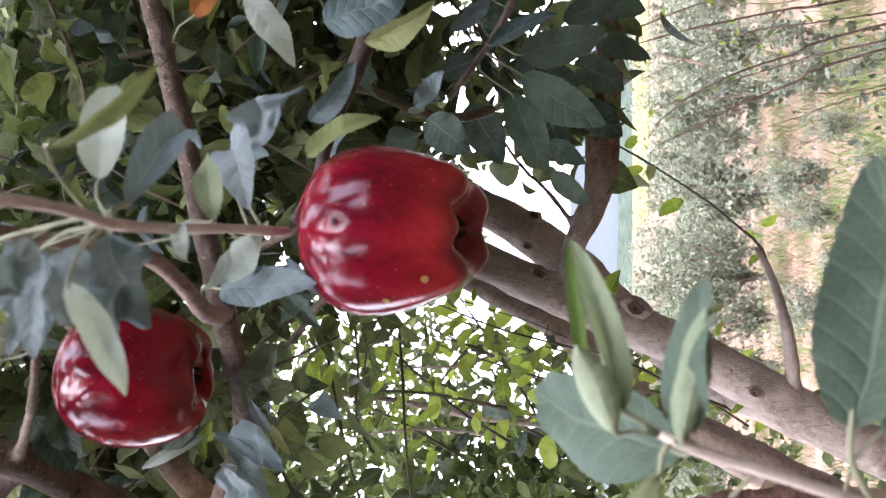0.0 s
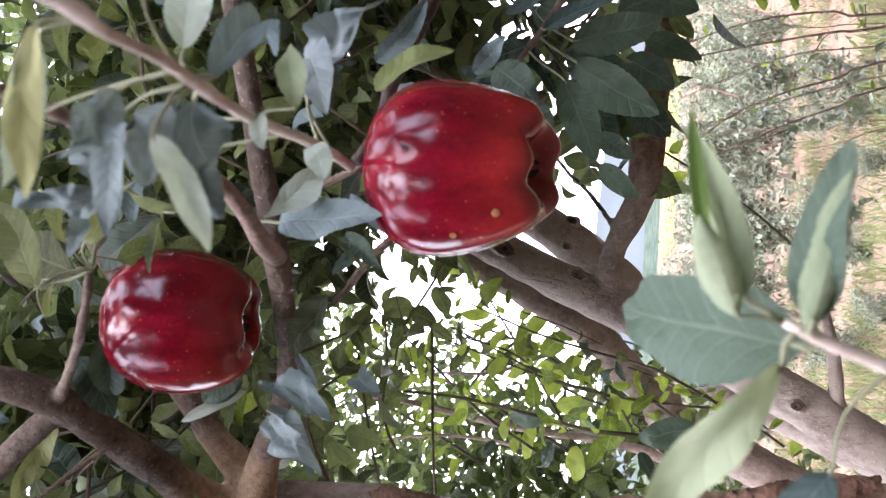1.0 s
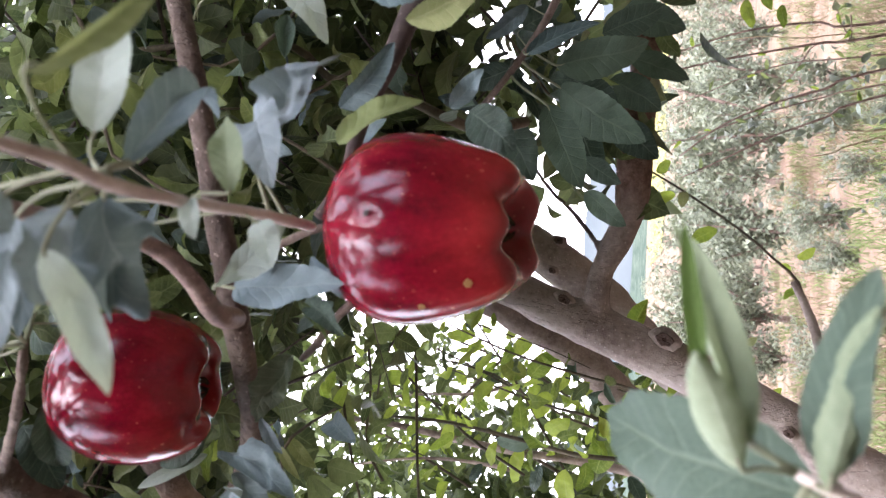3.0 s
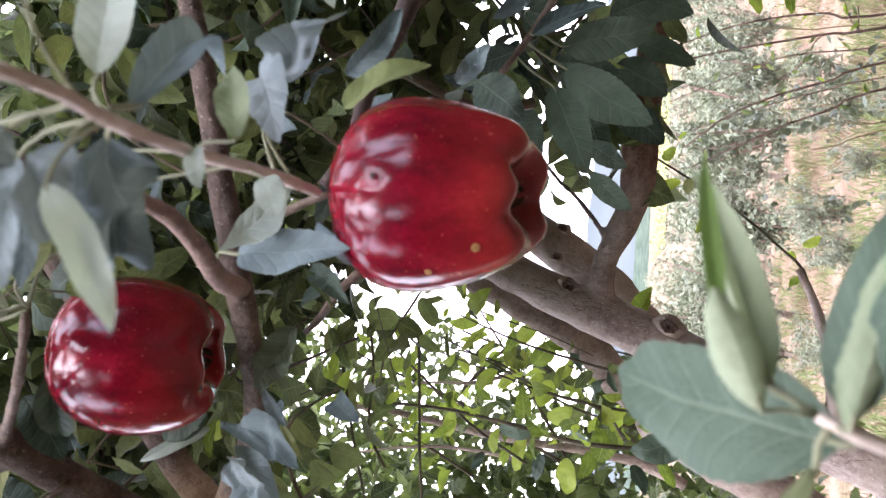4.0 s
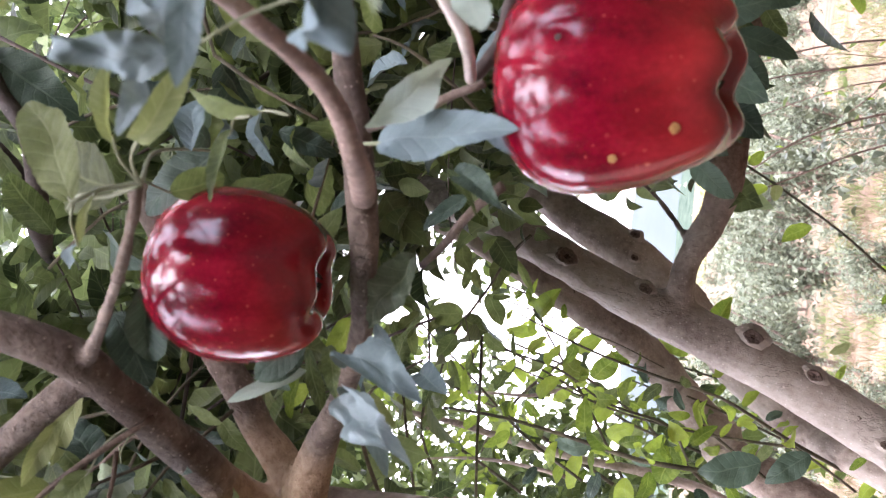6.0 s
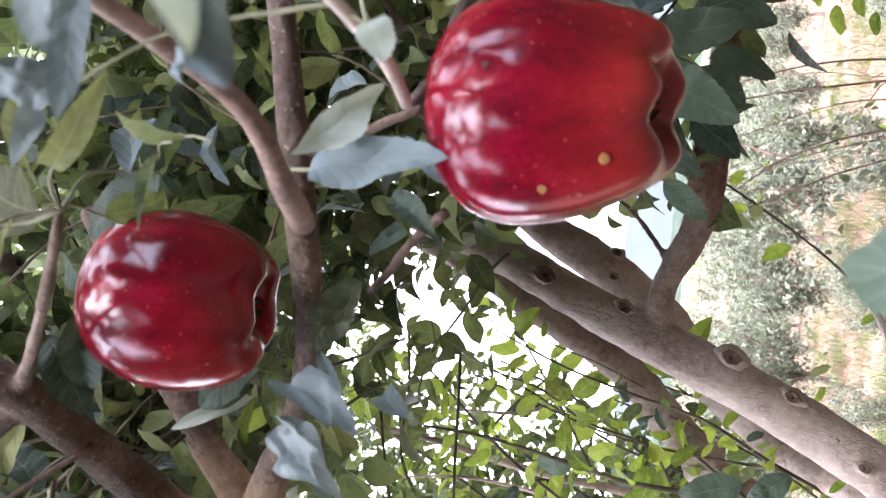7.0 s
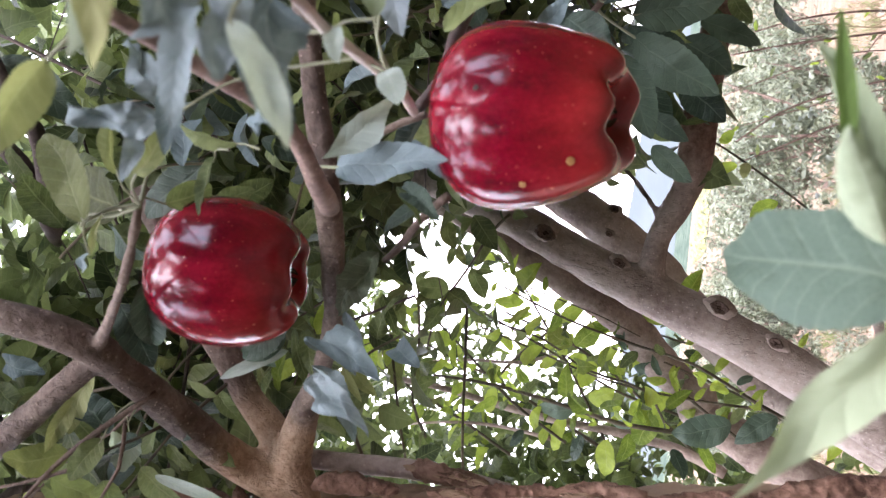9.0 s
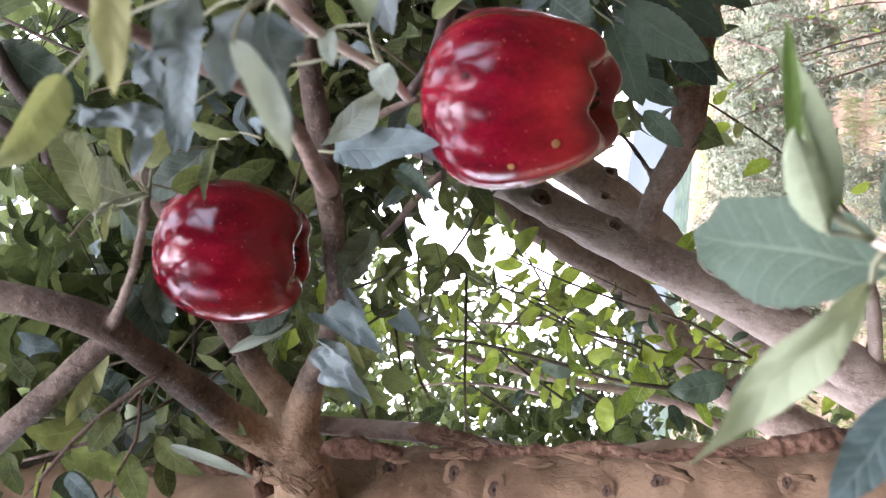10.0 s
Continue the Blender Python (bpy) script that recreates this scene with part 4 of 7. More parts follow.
leaf(bright_shoot, "folded", LEAF_GREY, (-0.192, 1.620, 1.912), (-0.156, 1.599, 1.873), (-0.13, -0.68, 0.72), 1.10)
leaf(bright_shoot, "broad", LEAF_SPOT, (-0.195, 1.640, 1.818), (-0.168, 1.662, 1.868), (0.44, -0.81, 0.38), 1.30)
leaf(bright_shoot, "flat", LEAF_BRIGHT, (-0.194, 1.640, 1.811), (-0.138, 1.613, 1.767), (-0.07, -0.99, -0.12), 1.20)
leaf(bright_shoot, "flat", LEAF_BRIGHT, (-0.130, 1.550, 1.649), (-0.108, 1.573, 1.701), (0.43, -0.88, 0.20), 1.10)
leaf(bright_shoot, "folded", LEAF_GREY, (-0.181, 1.500, 1.709), (-0.127, 1.530, 1.724), (-0.05, -0.90, 0.42), 0.80)
leaf(bright_shoot, "flat", LEAF_BRIGHT, (-0.146, 1.600, 1.778), (-0.157, 1.606, 1.743), (0.24, -0.91, 0.32), 1.10)
leaf(bright_shoot, "arched", LEAF_BRIGHT, (-0.152, 1.600, 1.748), (-0.146, 1.595, 1.782), (-0.18, -0.98, 0.12), 1.00)
leaf(bright_shoot, "flat", LEAF_BRIGHT, (-0.208, 1.620, 1.788), (-0.231, 1.593, 1.813), (0.23, -0.97, -0.01), 1.00)
leaf(bright_shoot, "flat", LEAF_BRIGHT, (-0.189, 1.600, 1.730), (-0.217, 1.627, 1.763), (0.30, -0.95, 0.02), 1.10)
leaf(bright_shoot, "broad", LEAF_BRIGHT, (-0.218, 1.620, 1.772), (-0.269, 1.618, 1.792), (-0.50, -0.85, 0.18), 1.20)
leaf(bright_shoot, "folded", LEAF_BRIGHT, (-0.216, 1.600, 1.752), (-0.232, 1.606, 1.717), (-0.47, -0.88, 0.05), 1.00)
leaf(bright_shoot, "flat", LEAF_BRIGHT, (-0.277, 1.620, 1.950), (-0.241, 1.646, 1.977), (-0.39, -0.89, 0.24), 1.10)
leaf(bright_shoot, "broad", LEAF_BRIGHT, (-0.295, 1.640, 1.957), (-0.346, 1.653, 1.974), (0.02, -0.82, 0.57), 1.20)
leaf(bright_shoot, "flat", LEAF_BRIGHT, (-0.284, 1.660, 1.940), (-0.311, 1.689, 1.916), (-0.45, -0.87, 0.19), 1.10)
leaf(bright_shoot, "broad", LEAF_GREY, (-0.306, 1.600, 1.795), (-0.302, 1.571, 1.859), (-0.37, -0.79, 0.48), 1.40)
leaf(bright_shoot, "broad", LEAF_BRIGHT, (-0.295, 1.620, 1.770), (-0.261, 1.591, 1.728), (-0.40, -0.91, -0.13), 1.20)
leaf(bright_shoot, "flat", LEAF_BRIGHT, (-0.299, 1.600, 1.751), (-0.276, 1.574, 1.712), (-0.31, -0.95, -0.08), 1.10)
leaf(bright_shoot, "broad", LEAF_DARK, (-0.301, 1.600, 1.729), (-0.333, 1.611, 1.696), (-0.28, -0.72, 0.64), 1.20)
leaf(bright_shoot, "broad", LEAF_BRIGHT, (-0.283, 1.580, 1.663), (-0.356, 1.594, 1.679), (0.14, -0.94, 0.30), 1.30)
leaf(bright_shoot, "flat", LEAF_BRIGHT, (-0.276, 1.580, 1.675), (-0.328, 1.591, 1.637), (0.29, -0.94, 0.20), 1.20)
leaf(bright_shoot, "folded", LEAF_GREY, (-0.221, 1.550, 1.648), (-0.186, 1.547, 1.666), (-0.29, -0.96, 0.06), 0.90)
leaf(bright_shoot, "flat", LEAF_BRIGHT, (-0.229, 1.550, 1.638), (-0.229, 1.542, 1.674), (-0.12, -0.81, 0.58), 1.10)
leaf(bright_shoot, "folded", LEAF_BRIGHT, (-0.200, 1.550, 1.627), (-0.250, 1.556, 1.618), (-0.10, -0.80, 0.59), 0.70)
leaf(bright_shoot, "flat", LEAF_BRIGHT, (-0.231, 1.500, 1.567), (-0.209, 1.516, 1.538), (0.44, -0.83, 0.33), 1.20)
leaf(bright_shoot, "flat", LEAF_BRIGHT, (-0.199, 1.500, 1.561), (-0.171, 1.514, 1.537), (-0.09, -0.85, 0.52), 1.00)
leaf(bright_shoot, "flat", LEAF_GREY, (-0.216, 1.500, 1.526), (-0.201, 1.518, 1.500), (0.02, -0.86, 0.51), 1.00)
leaf(bright_shoot, "flat", LEAF_BRIGHT, (-0.231, 1.500, 1.537), (-0.222, 1.496, 1.566), (-0.06, -0.99, 0.09), 1.00)
leaf(bright_shoot, "broad", LEAF_DARK, (-0.275, 1.450, 1.533), (-0.300, 1.439, 1.624), (-0.26, -0.66, 0.70), 1.10)
leaf(bright_shoot, "flat", LEAF_DARK, (-0.253, 1.450, 1.466), (-0.304, 1.446, 1.526), (0.15, -0.99, 0.07), 1.10)
leaf(bright_shoot, "broad", LEAF_YELLOW, (-0.098, 1.350, 1.466), (-0.081, 1.340, 1.444), (-0.41, -0.82, -0.41), 1.10)
leaf(bright_shoot, "flat", LEAF_BRIGHT, (-0.135, 1.350, 1.456), (-0.112, 1.347, 1.446), (0.03, -0.88, 0.47), 1.00)
leaf(bright_shoot, "folded", LEAF_BRIGHT, (-0.247, 1.500, 1.499), (-0.218, 1.502, 1.477), (0.18, -0.67, 0.72), 1.00)
leaf(bright_shoot, "flat", LEAF_BRIGHT, (-0.258, 1.550, 1.587), (-0.235, 1.570, 1.570), (0.11, -0.84, 0.54), 1.00)
leaf(bright_shoot, "flat", LEAF_SPOT, (-0.238, 1.640, 1.884), (-0.217, 1.658, 1.907), (-0.40, -0.86, -0.32), 1.00)
leaf(bright_shoot, "flat", LEAF_BRIGHT, (-0.354, 1.660, 1.849), (-0.395, 1.651, 1.859), (0.20, -0.85, 0.49), 1.20)
leaf(bright_shoot, "flat", LEAF_BRIGHT, (-0.334, 1.660, 1.820), (-0.407, 1.678, 1.840), (-0.04, -0.81, 0.59), 1.00)
leaf(bright_shoot, "wavy", LEAF_DARK, (-0.372, 1.660, 1.899), (-0.406, 1.655, 1.921), (-0.31, -0.84, 0.44), 1.10)
leaf(bright_shoot, "flat", LEAF_BRIGHT, (-0.355, 1.600, 1.734), (-0.428, 1.625, 1.733), (0.02, -0.95, 0.31), 1.20)
leaf(bright_shoot, "broad", LEAF_BRIGHT, (-0.339, 1.600, 1.697), (-0.400, 1.627, 1.712), (0.59, -0.67, -0.44), 1.10)
leaf(bright_shoot, "flat", LEAF_BRIGHT, (-0.320, 1.500, 1.576), (-0.366, 1.496, 1.548), (0.67, -0.74, -0.03), 1.00)
leaf(bright_shoot, "broad", LEAF_DARK, (-0.346, 1.550, 1.619), (-0.392, 1.533, 1.594), (-0.02, -0.86, -0.52), 1.00)
leaf(bright_shoot, "flat", LEAF_DARK, (-0.360, 1.640, 1.785), (-0.414, 1.650, 1.796), (-0.31, -0.92, 0.23), 1.00)
leaf(bright_shoot, "flat", LEAF_BRIGHT, (-0.261, 1.600, 2.038), (-0.243, 1.591, 2.064), (0.02, -0.91, 0.42), 1.00)
leaf(bright_shoot, "flat", LEAF_BRIGHT, (-0.281, 1.600, 2.178), (-0.216, 1.605, 2.209), (-0.11, -0.66, 0.74), 1.20)
leaf(bright_shoot, "folded", LEAF_BRIGHT, (-0.218, 1.550, 2.202), (-0.273, 1.523, 2.172), (0.46, -0.88, -0.10), 1.00)
leaf(bright_shoot, "flat", LEAF_BRIGHT, (-0.219, 1.640, 1.933), (-0.193, 1.665, 1.964), (0.56, -0.79, -0.25), 1.00)
leaf(bright_shoot, "flat", LEAF_BRIGHT, (-0.191, 1.580, 1.682), (-0.217, 1.585, 1.699), (0.54, -0.79, 0.28), 1.00)
leaf(bright_shoot, "wavy", LEAF_GREY, (-0.228, 1.560, 1.688), (-0.200, 1.540, 1.668), (-0.13, -0.72, 0.68), 1.00)
leaf(bright_shoot, "flat", LEAF_BRIGHT, (-0.191, 1.540, 1.602), (-0.166, 1.542, 1.586), (-0.53, -0.64, 0.55), 1.00)
leaf(bright_shoot, "flat", LEAF_BRIGHT, (-0.153, 1.400, 1.504), (-0.174, 1.407, 1.478), (-0.14, -0.85, 0.51), 0.90)
leaf(bright_shoot, "broad", LEAF_BRIGHT, (-0.203, 1.350, 1.401), (-0.225, 1.372, 1.415), (-0.55, -0.77, 0.32), 1.20)
leaf(bright_shoot, "flat", LEAF_BRIGHT, (-0.235, 1.350, 1.412), (-0.252, 1.341, 1.433), (0.13, -0.76, 0.64), 1.00)

# ---- unseen fruit trees around the walker, added to darken the apples' reflections ----
# low and high tops leave chosen patches of sky to reflect
for x, y, top in ((-3.0, -2.2, 3.5), (-1.7, -2.9, 2.45), (-0.4, -3.3, 3.7), (0.9, -3.1, 3.3), (2.2, -2.7, 2.5), (3.1, -1.5, 2.6), (-3.3, -0.7, 2.5), (3.3, 0.1, 3.8), (-3.2, 0.8, 3.9), (3.2, 1.6, 3.9), (2.9, 2.9, 2.7)):
    unseen_tree = thing("apple_tree", (x, y, ground_z(x, y) - 0.05), "unseen leafy apple tree, added to darken reflections", "tree", "apple trees in the next row")
    limb("trunk", unseen_tree, BARK_PALE, [(x, y, -0.1, 0.08), (x + 0.05, y, 0.5, 0.065), (x - 0.05, y + 0.05, 1.2, 0.05), (x, y, 0.8 * top, 0.02)], 10, 0.08, 0.1, 12.0)
    foliage("crown", unseen_tree, FOLIAGE_DARK, [(x - 1.0, x + 1.0, y - 0.8, y + 0.8, 0.25, top, int(170 * top))], 0.27, int(40 + 3 * x), "", fine=False)


# ---- the tree that bears the apples ----
near_tree = thing("apple_tree", (-0.34, 0.66, -0.08), "apple tree with a dusty peeling trunk and red apples", "tree")
limb("trunk", near_tree, BARK_TRUNK, [(-0.340, 0.700, -0.150, 0.0850), (-0.330, 0.690, 0.600, 0.0720), (-0.238, 0.680, 1.406, 0.0560), (-0.238, 0.670, 1.474, 0.0525), (-0.246, 0.660, 1.577, 0.0494), (-0.265, 0.660, 1.679, 0.0490), (-0.283, 0.660, 1.791, 0.0504), (-0.298, 0.660, 1.889, 0.0514), (-0.325, 0.660, 1.993, 0.0446), (-0.352, 0.680, 2.186, 0.0435), (-0.368, 0.700, 2.341, 0.0421), (-0.300, 0.740, 2.500, 0.0200)], 44, 0.006, 0.13, 34.0)
forked_limb("forked_limb", near_tree, BARK_FORK, [
    [(-0.320, 0.640, 1.901, 0.0288), (-0.278, 0.602, 1.892, 0.0245), (-0.254, 0.594, 1.893, 0.0225), (-0.233, 0.594, 1.898, 0.0199), (-0.218, 0.594, 1.902, 0.0165)],
    [(-0.235, 0.600, 1.903, 0.0160), (-0.216, 0.575, 1.932, 0.0146), (-0.200, 0.550, 1.939, 0.0130), (-0.179, 0.520, 1.944, 0.0122), (-0.164, 0.495, 1.946, 0.0116), (-0.149, 0.470, 1.947, 0.0107), (-0.125, 0.430, 1.952, 0.0103), (-0.114, 0.410, 1.971, 0.0099), (-0.109, 0.400, 2.001, 0.0096), (-0.105, 0.390, 2.056, 0.0092)],
    [(-0.232, 0.605, 1.905, 0.0168), (-0.201, 0.600, 1.916, 0.0136), (-0.175, 0.590, 1.934, 0.0113), (-0.149, 0.580, 1.947, 0.0108), (-0.120, 0.570, 1.965, 0.0102), (-0.078, 0.560, 1.985, 0.0093), (-0.026, 0.550, 2.021, 0.0076)],
    [(-0.223, 0.597, 1.902, 0.0148), (-0.180, 0.575, 1.886, 0.0113), (-0.136, 0.530, 1.856, 0.0072), (-0.102, 0.490, 1.834, 0.0063), (-0.069, 0.460, 1.824, 0.0069), (-0.039, 0.435, 1.819, 0.0075), (-0.007, 0.430, 1.824, 0.0071), (0.020, 0.430, 1.831, 0.0068), (0.048, 0.430, 1.837, 0.0068), (0.142, 0.430, 1.862, 0.0065), (0.172, 0.430, 1.873, 0.0062), (0.224, 0.440, 1.896, 0.0058), (0.314, 0.460, 1.937, 0.0050)],
    [(-0.131, 0.440, 1.959, 0.0048), (-0.117, 0.420, 1.939, 0.0039), (-0.100, 0.397, 1.917, 0.0034), (-0.082, 0.375, 1.896, 0.0029), (-0.069, 0.365, 1.887, 0.0025)],
    [(-0.124, 0.435, 1.946, 0.0074), (-0.152, 0.440, 1.978, 0.0079), (-0.185, 0.450, 2.018, 0.0090), (-0.225, 0.460, 2.069, 0.0098), (-0.274, 0.470, 2.130, 0.0103)],
])
spur_b = limb("spur", near_tree, BARK_TWIG, [(-0.082, 0.375, 1.896, 0.0027), (-0.062, 0.360, 1.882, 0.0023), (-0.045, 0.352, 1.875, 0.0019)], 12, 0.004, 0.38, 130.0)
limb("branch", near_tree, BARK_YOUNG, [(-0.037, 0.450, 1.824, 0.0054), (-0.033, 0.388, 1.802, 0.0052), (-0.027, 0.367, 1.798, 0.0045), (-0.020, 0.357, 1.798, 0.0040), (-0.0135, 0.348, 1.799, 0.0038), (-0.0065, 0.341, 1.804, 0.0036), (-0.002, 0.328, 1.808, 0.0034), (0.001, 0.304, 1.810, 0.0032), (0.004, 0.272, 1.812, 0.0030), (0.009, 0.236, 1.818, 0.0026), (0.013, 0.205, 1.824, 0.0022)], 14, 0.005, 0.12, 90.0)
limb("spur", near_tree, BARK_TWIG, [(-0.006, 0.434, 1.824, 0.0019), (-0.004, 0.422, 1.808, 0.0022), (-0.002, 0.415, 1.794, 0.0022), (0.006, 0.408, 1.774, 0.0020), (0.010, 0.405, 1.761, 0.0017)], 10, 0.005, 0.3, 130.0)
limb("branch", near_tree, BARK_BROWN, [(0.168, 0.460, 1.726, 0.0065), (0.130, 0.460, 1.739, 0.0062), (0.097, 0.455, 1.750, 0.0052), (0.076, 0.450, 1.758, 0.0045), (0.055, 0.440, 1.761, 0.0038), (0.034, 0.430, 1.762, 0.0034), (0.015, 0.420, 1.771, 0.0030)], 12)
limb("branch", near_tree, BARK_BROWN, [(0.041, 0.620, 2.290, 0.0076), (0.004, 0.620, 2.206, 0.0083), (-0.028, 0.620, 2.173, 0.0087), (-0.056, 0.620, 2.153, 0.0085), (-0.070, 0.740, 2.250, 0.0065), (-0.080, 0.900, 2.380, 0.0045)], 10)
limb("branch", near_tree, BARK_BROWN, [(0.095, 0.610, 2.230, 0.0059), (0.044, 0.610, 2.195, 0.0068), (0.021, 0.610, 2.169, 0.0076), (-0.011, 0.620, 2.164, 0.0077), (-0.047, 0.620, 2.155, 0.0078), (-0.060, 0.720, 2.238, 0.0060), (-0.066, 0.860, 2.345, 0.0040)], 10)
front_twig = limb("twig", near_tree, BARK_TIP, [(0.006, 0.105, 1.7285, 0.0021), (0.008, 0.130, 1.731, 0.0021), (0.009, 0.148, 1.734, 0.0020), (0.0105, 0.164, 1.740, 0.0019), (0.012, 0.178, 1.746, 0.0017), (0.010, 0.196, 1.742, 0.0016), (0.007, 0.212, 1.741, 0.0017), (0.007, 0.255, 1.748, 0.0018), (0.008, 0.305, 1.751, 0.0021), (0.008, 0.345, 1.754, 0.0023), (0.009, 0.395, 1.764, 0.0023)], 10, 0.005, 0.16, 110.0)
low_twig = limb("twig", near_tree, BARK_TIP, [(-0.079, 0.250, 1.510, 0.0020), (-0.071, 0.245, 1.530, 0.0018), (-0.061, 0.235, 1.556, 0.0017), (-0.052, 0.225, 1.581, 0.0015), (-0.048, 0.223, 1.590, 0.0010)], 8, 0.006, 0.1, 90.0)
foliage("foliage", near_tree, FOLIAGE_DARK, [(-0.3, -0.16, 0.62, 0.95, 1.97, 2.3, 12), (0.05, 0.3, 0.62, 0.95, 1.97, 2.3, 24), (-0.16, 0.05, 0.62, 0.95, 2.14, 2.3, 9), (-0.5, -0.1, 0.75, 1.1, 2.12, 2.5, 66), (-0.55, -0.2, 0.8, 1.2, 1.98, 2.2, 15)], 0.052, 31, "dark green leaves between the branches")
shoot(near_tree, [(0.231, 0.620, 2.087, 0.0029), (0.166, 0.600, 2.045, 0.0028), (0.116, 0.580, 2.010, 0.0022), (0.064, 0.560, 1.972, 0.0021), (0.020, 0.540, 1.905, 0.0016)], 12, 0.053, (LEAF_DARK, LEAF_MID, LEAF_MID, LEAF_BLUE, LEAF_OLIVE,), 200)
shoot(near_tree, [(0.224, 0.660, 1.869, 0.0024), (0.181, 0.650, 1.910, 0.0024), (0.162, 0.640, 1.962, 0.0019), (0.154, 0.630, 2.029, 0.0019), (0.150, 0.620, 2.098, 0.0014)], 13, 0.053, (LEAF_DARK, LEAF_MID, LEAF_MID, LEAF_BLUE, LEAF_OLIVE,), 201)
shoot(near_tree, [(0.216, 0.750, 1.805, 0.0026), (0.175, 0.720, 1.850, 0.0026), (0.148, 0.700, 1.907, 0.0020), (0.121, 0.680, 1.968, 0.0015)], 11, 0.053, (LEAF_DARK, LEAF_MID, LEAF_MID, LEAF_BLUE, LEAF_OLIVE,), 202)
shoot(near_tree, [(0.132, 0.850, 1.735, 0.0082), (0.131, 0.800, 1.784, 0.0072), (0.143, 0.760, 1.830, 0.0064), (0.171, 0.720, 1.882, 0.0052), (0.185, 0.700, 1.950, 0.0046), (0.186, 0.700, 2.065, 0.0042)], 13, 0.053, (LEAF_DARK, LEAF_MID, LEAF_MID, LEAF_BLUE, LEAF_OLIVE,), 203)
shoot(near_tree, [(0.027, 0.620, 1.796, 0.0022), (0.061, 0.600, 1.826, 0.0021), (0.080, 0.580, 1.854, 0.0017), (0.088, 0.570, 1.876, 0.0013)], 8, 0.053, (LEAF_DARK, LEAF_MID, LEAF_MID, LEAF_BLUE, LEAF_OLIVE,), 204)
shoot(near_tree, [(-0.055, 0.620, 1.950, 0.0020), (-0.022, 0.620, 1.933, 0.0019), (0.008, 0.620, 1.908, 0.0015), (0.040, 0.620, 1.895, 0.0012)], 8, 0.053, (LEAF_DARK, LEAF_MID, LEAF_MID, LEAF_BLUE, LEAF_OLIVE,), 205)
shoot(near_tree, [(-0.072, 0.600, 2.119, 0.0020), (-0.037, 0.580, 2.060, 0.0019), (-0.008, 0.570, 2.013, 0.0015), (0.008, 0.560, 1.962, 0.0011)], 10, 0.053, (LEAF_DARK, LEAF_MID, LEAF_MID, LEAF_BLUE, LEAF_OLIVE,), 207)
shoot(near_tree, [(0.028, 0.720, 2.259, 0.0026), (0.049, 0.700, 2.173, 0.0024), (0.067, 0.680, 2.083, 0.0018), (0.092, 0.680, 2.050, 0.0014)], 9, 0.053, (LEAF_DARK, LEAF_MID, LEAF_MID, LEAF_BLUE, LEAF_OLIVE,), 208)
shoot(near_tree, [(-0.227, 0.620, 2.061, 0.0020), (-0.183, 0.620, 2.035, 0.0020), (-0.156, 0.620, 2.007, 0.0016), (-0.118, 0.620, 1.959, 0.0012)], 9, 0.053, (LEAF_DARK, LEAF_MID, LEAF_MID, LEAF_BLUE, LEAF_OLIVE,), 210)
shoot(near_tree, [(-0.209, 0.660, 2.229, 0.0027), (-0.206, 0.640, 2.137, 0.0025), (-0.184, 0.620, 2.055, 0.0019), (-0.177, 0.620, 1.991, 0.0014)], 8, 0.053, (LEAF_DARK, LEAF_MID, LEAF_MID, LEAF_BLUE, LEAF_OLIVE,), 211)
shoot(near_tree, [(-0.163, 0.500, 1.954, 0.0019), (-0.195, 0.490, 1.980, 0.0015), (-0.221, 0.480, 2.015, 0.0015), (-0.251, 0.470, 2.031, 0.0011)], 7, 0.053, (LEAF_DARK, LEAF_MID, LEAF_MID, LEAF_BLUE, LEAF_OLIVE,), 212)
shoot(near_tree, [(-0.164, 0.570, 1.938, 0.0021), (-0.201, 0.560, 1.977, 0.0017), (-0.237, 0.550, 2.007, 0.0017), (-0.275, 0.540, 2.026, 0.0013)], 8, 0.053, (LEAF_DARK, LEAF_MID, LEAF_MID, LEAF_BLUE, LEAF_OLIVE,), 213)
shoot(near_tree, [(-0.239, 0.750, 1.901, 0.0027), (-0.197, 0.740, 1.918, 0.0027), (-0.161, 0.730, 1.894, 0.0021), (-0.117, 0.720, 1.871, 0.0015)], 5, 0.053, (LEAF_DARK, LEAF_MID, LEAF_MID, LEAF_BLUE, LEAF_OLIVE,), 214)
shoot(near_tree, [(0.320, 1.000, 1.815, 0.0028), (0.262, 1.000, 1.766, 0.0027), (0.219, 1.000, 1.732, 0.0020), (0.176, 1.000, 1.691, 0.0020)], 20, 0.055, (LEAF_DARK, LEAF_DARK, LEAF_MID,), 320, shapes=("flat", "arched", "folded"))
shoot(near_tree, [(0.356, 1.100, 1.678, 0.0030), (0.300, 1.100, 1.722, 0.0030), (0.265, 1.100, 1.775, 0.0023), (0.222, 1.100, 1.829, 0.0023)], 20, 0.055, (LEAF_DARK, LEAF_DARK, LEAF_MID,), 321, shapes=("flat", "arched", "folded"))
# unseen branches, added to carry the leaf clumps put overhead
limb("branch", near_tree, BARK_BROWN, [(-0.300, 0.740, 2.200, 0.0300), (-0.550, 0.500, 2.350, 0.0220), (-0.900, 0.100, 2.500, 0.0140), (-1.100, -0.600, 2.600, 0.0080)], 10, 0.03)
limb("branch", near_tree, BARK_BROWN, [(-0.300, 0.740, 2.300, 0.0280), (0.100, 0.750, 2.750, 0.0200), (0.600, 0.300, 2.700, 0.0140), (0.700, -0.600, 2.650, 0.0080)], 10, 0.03)
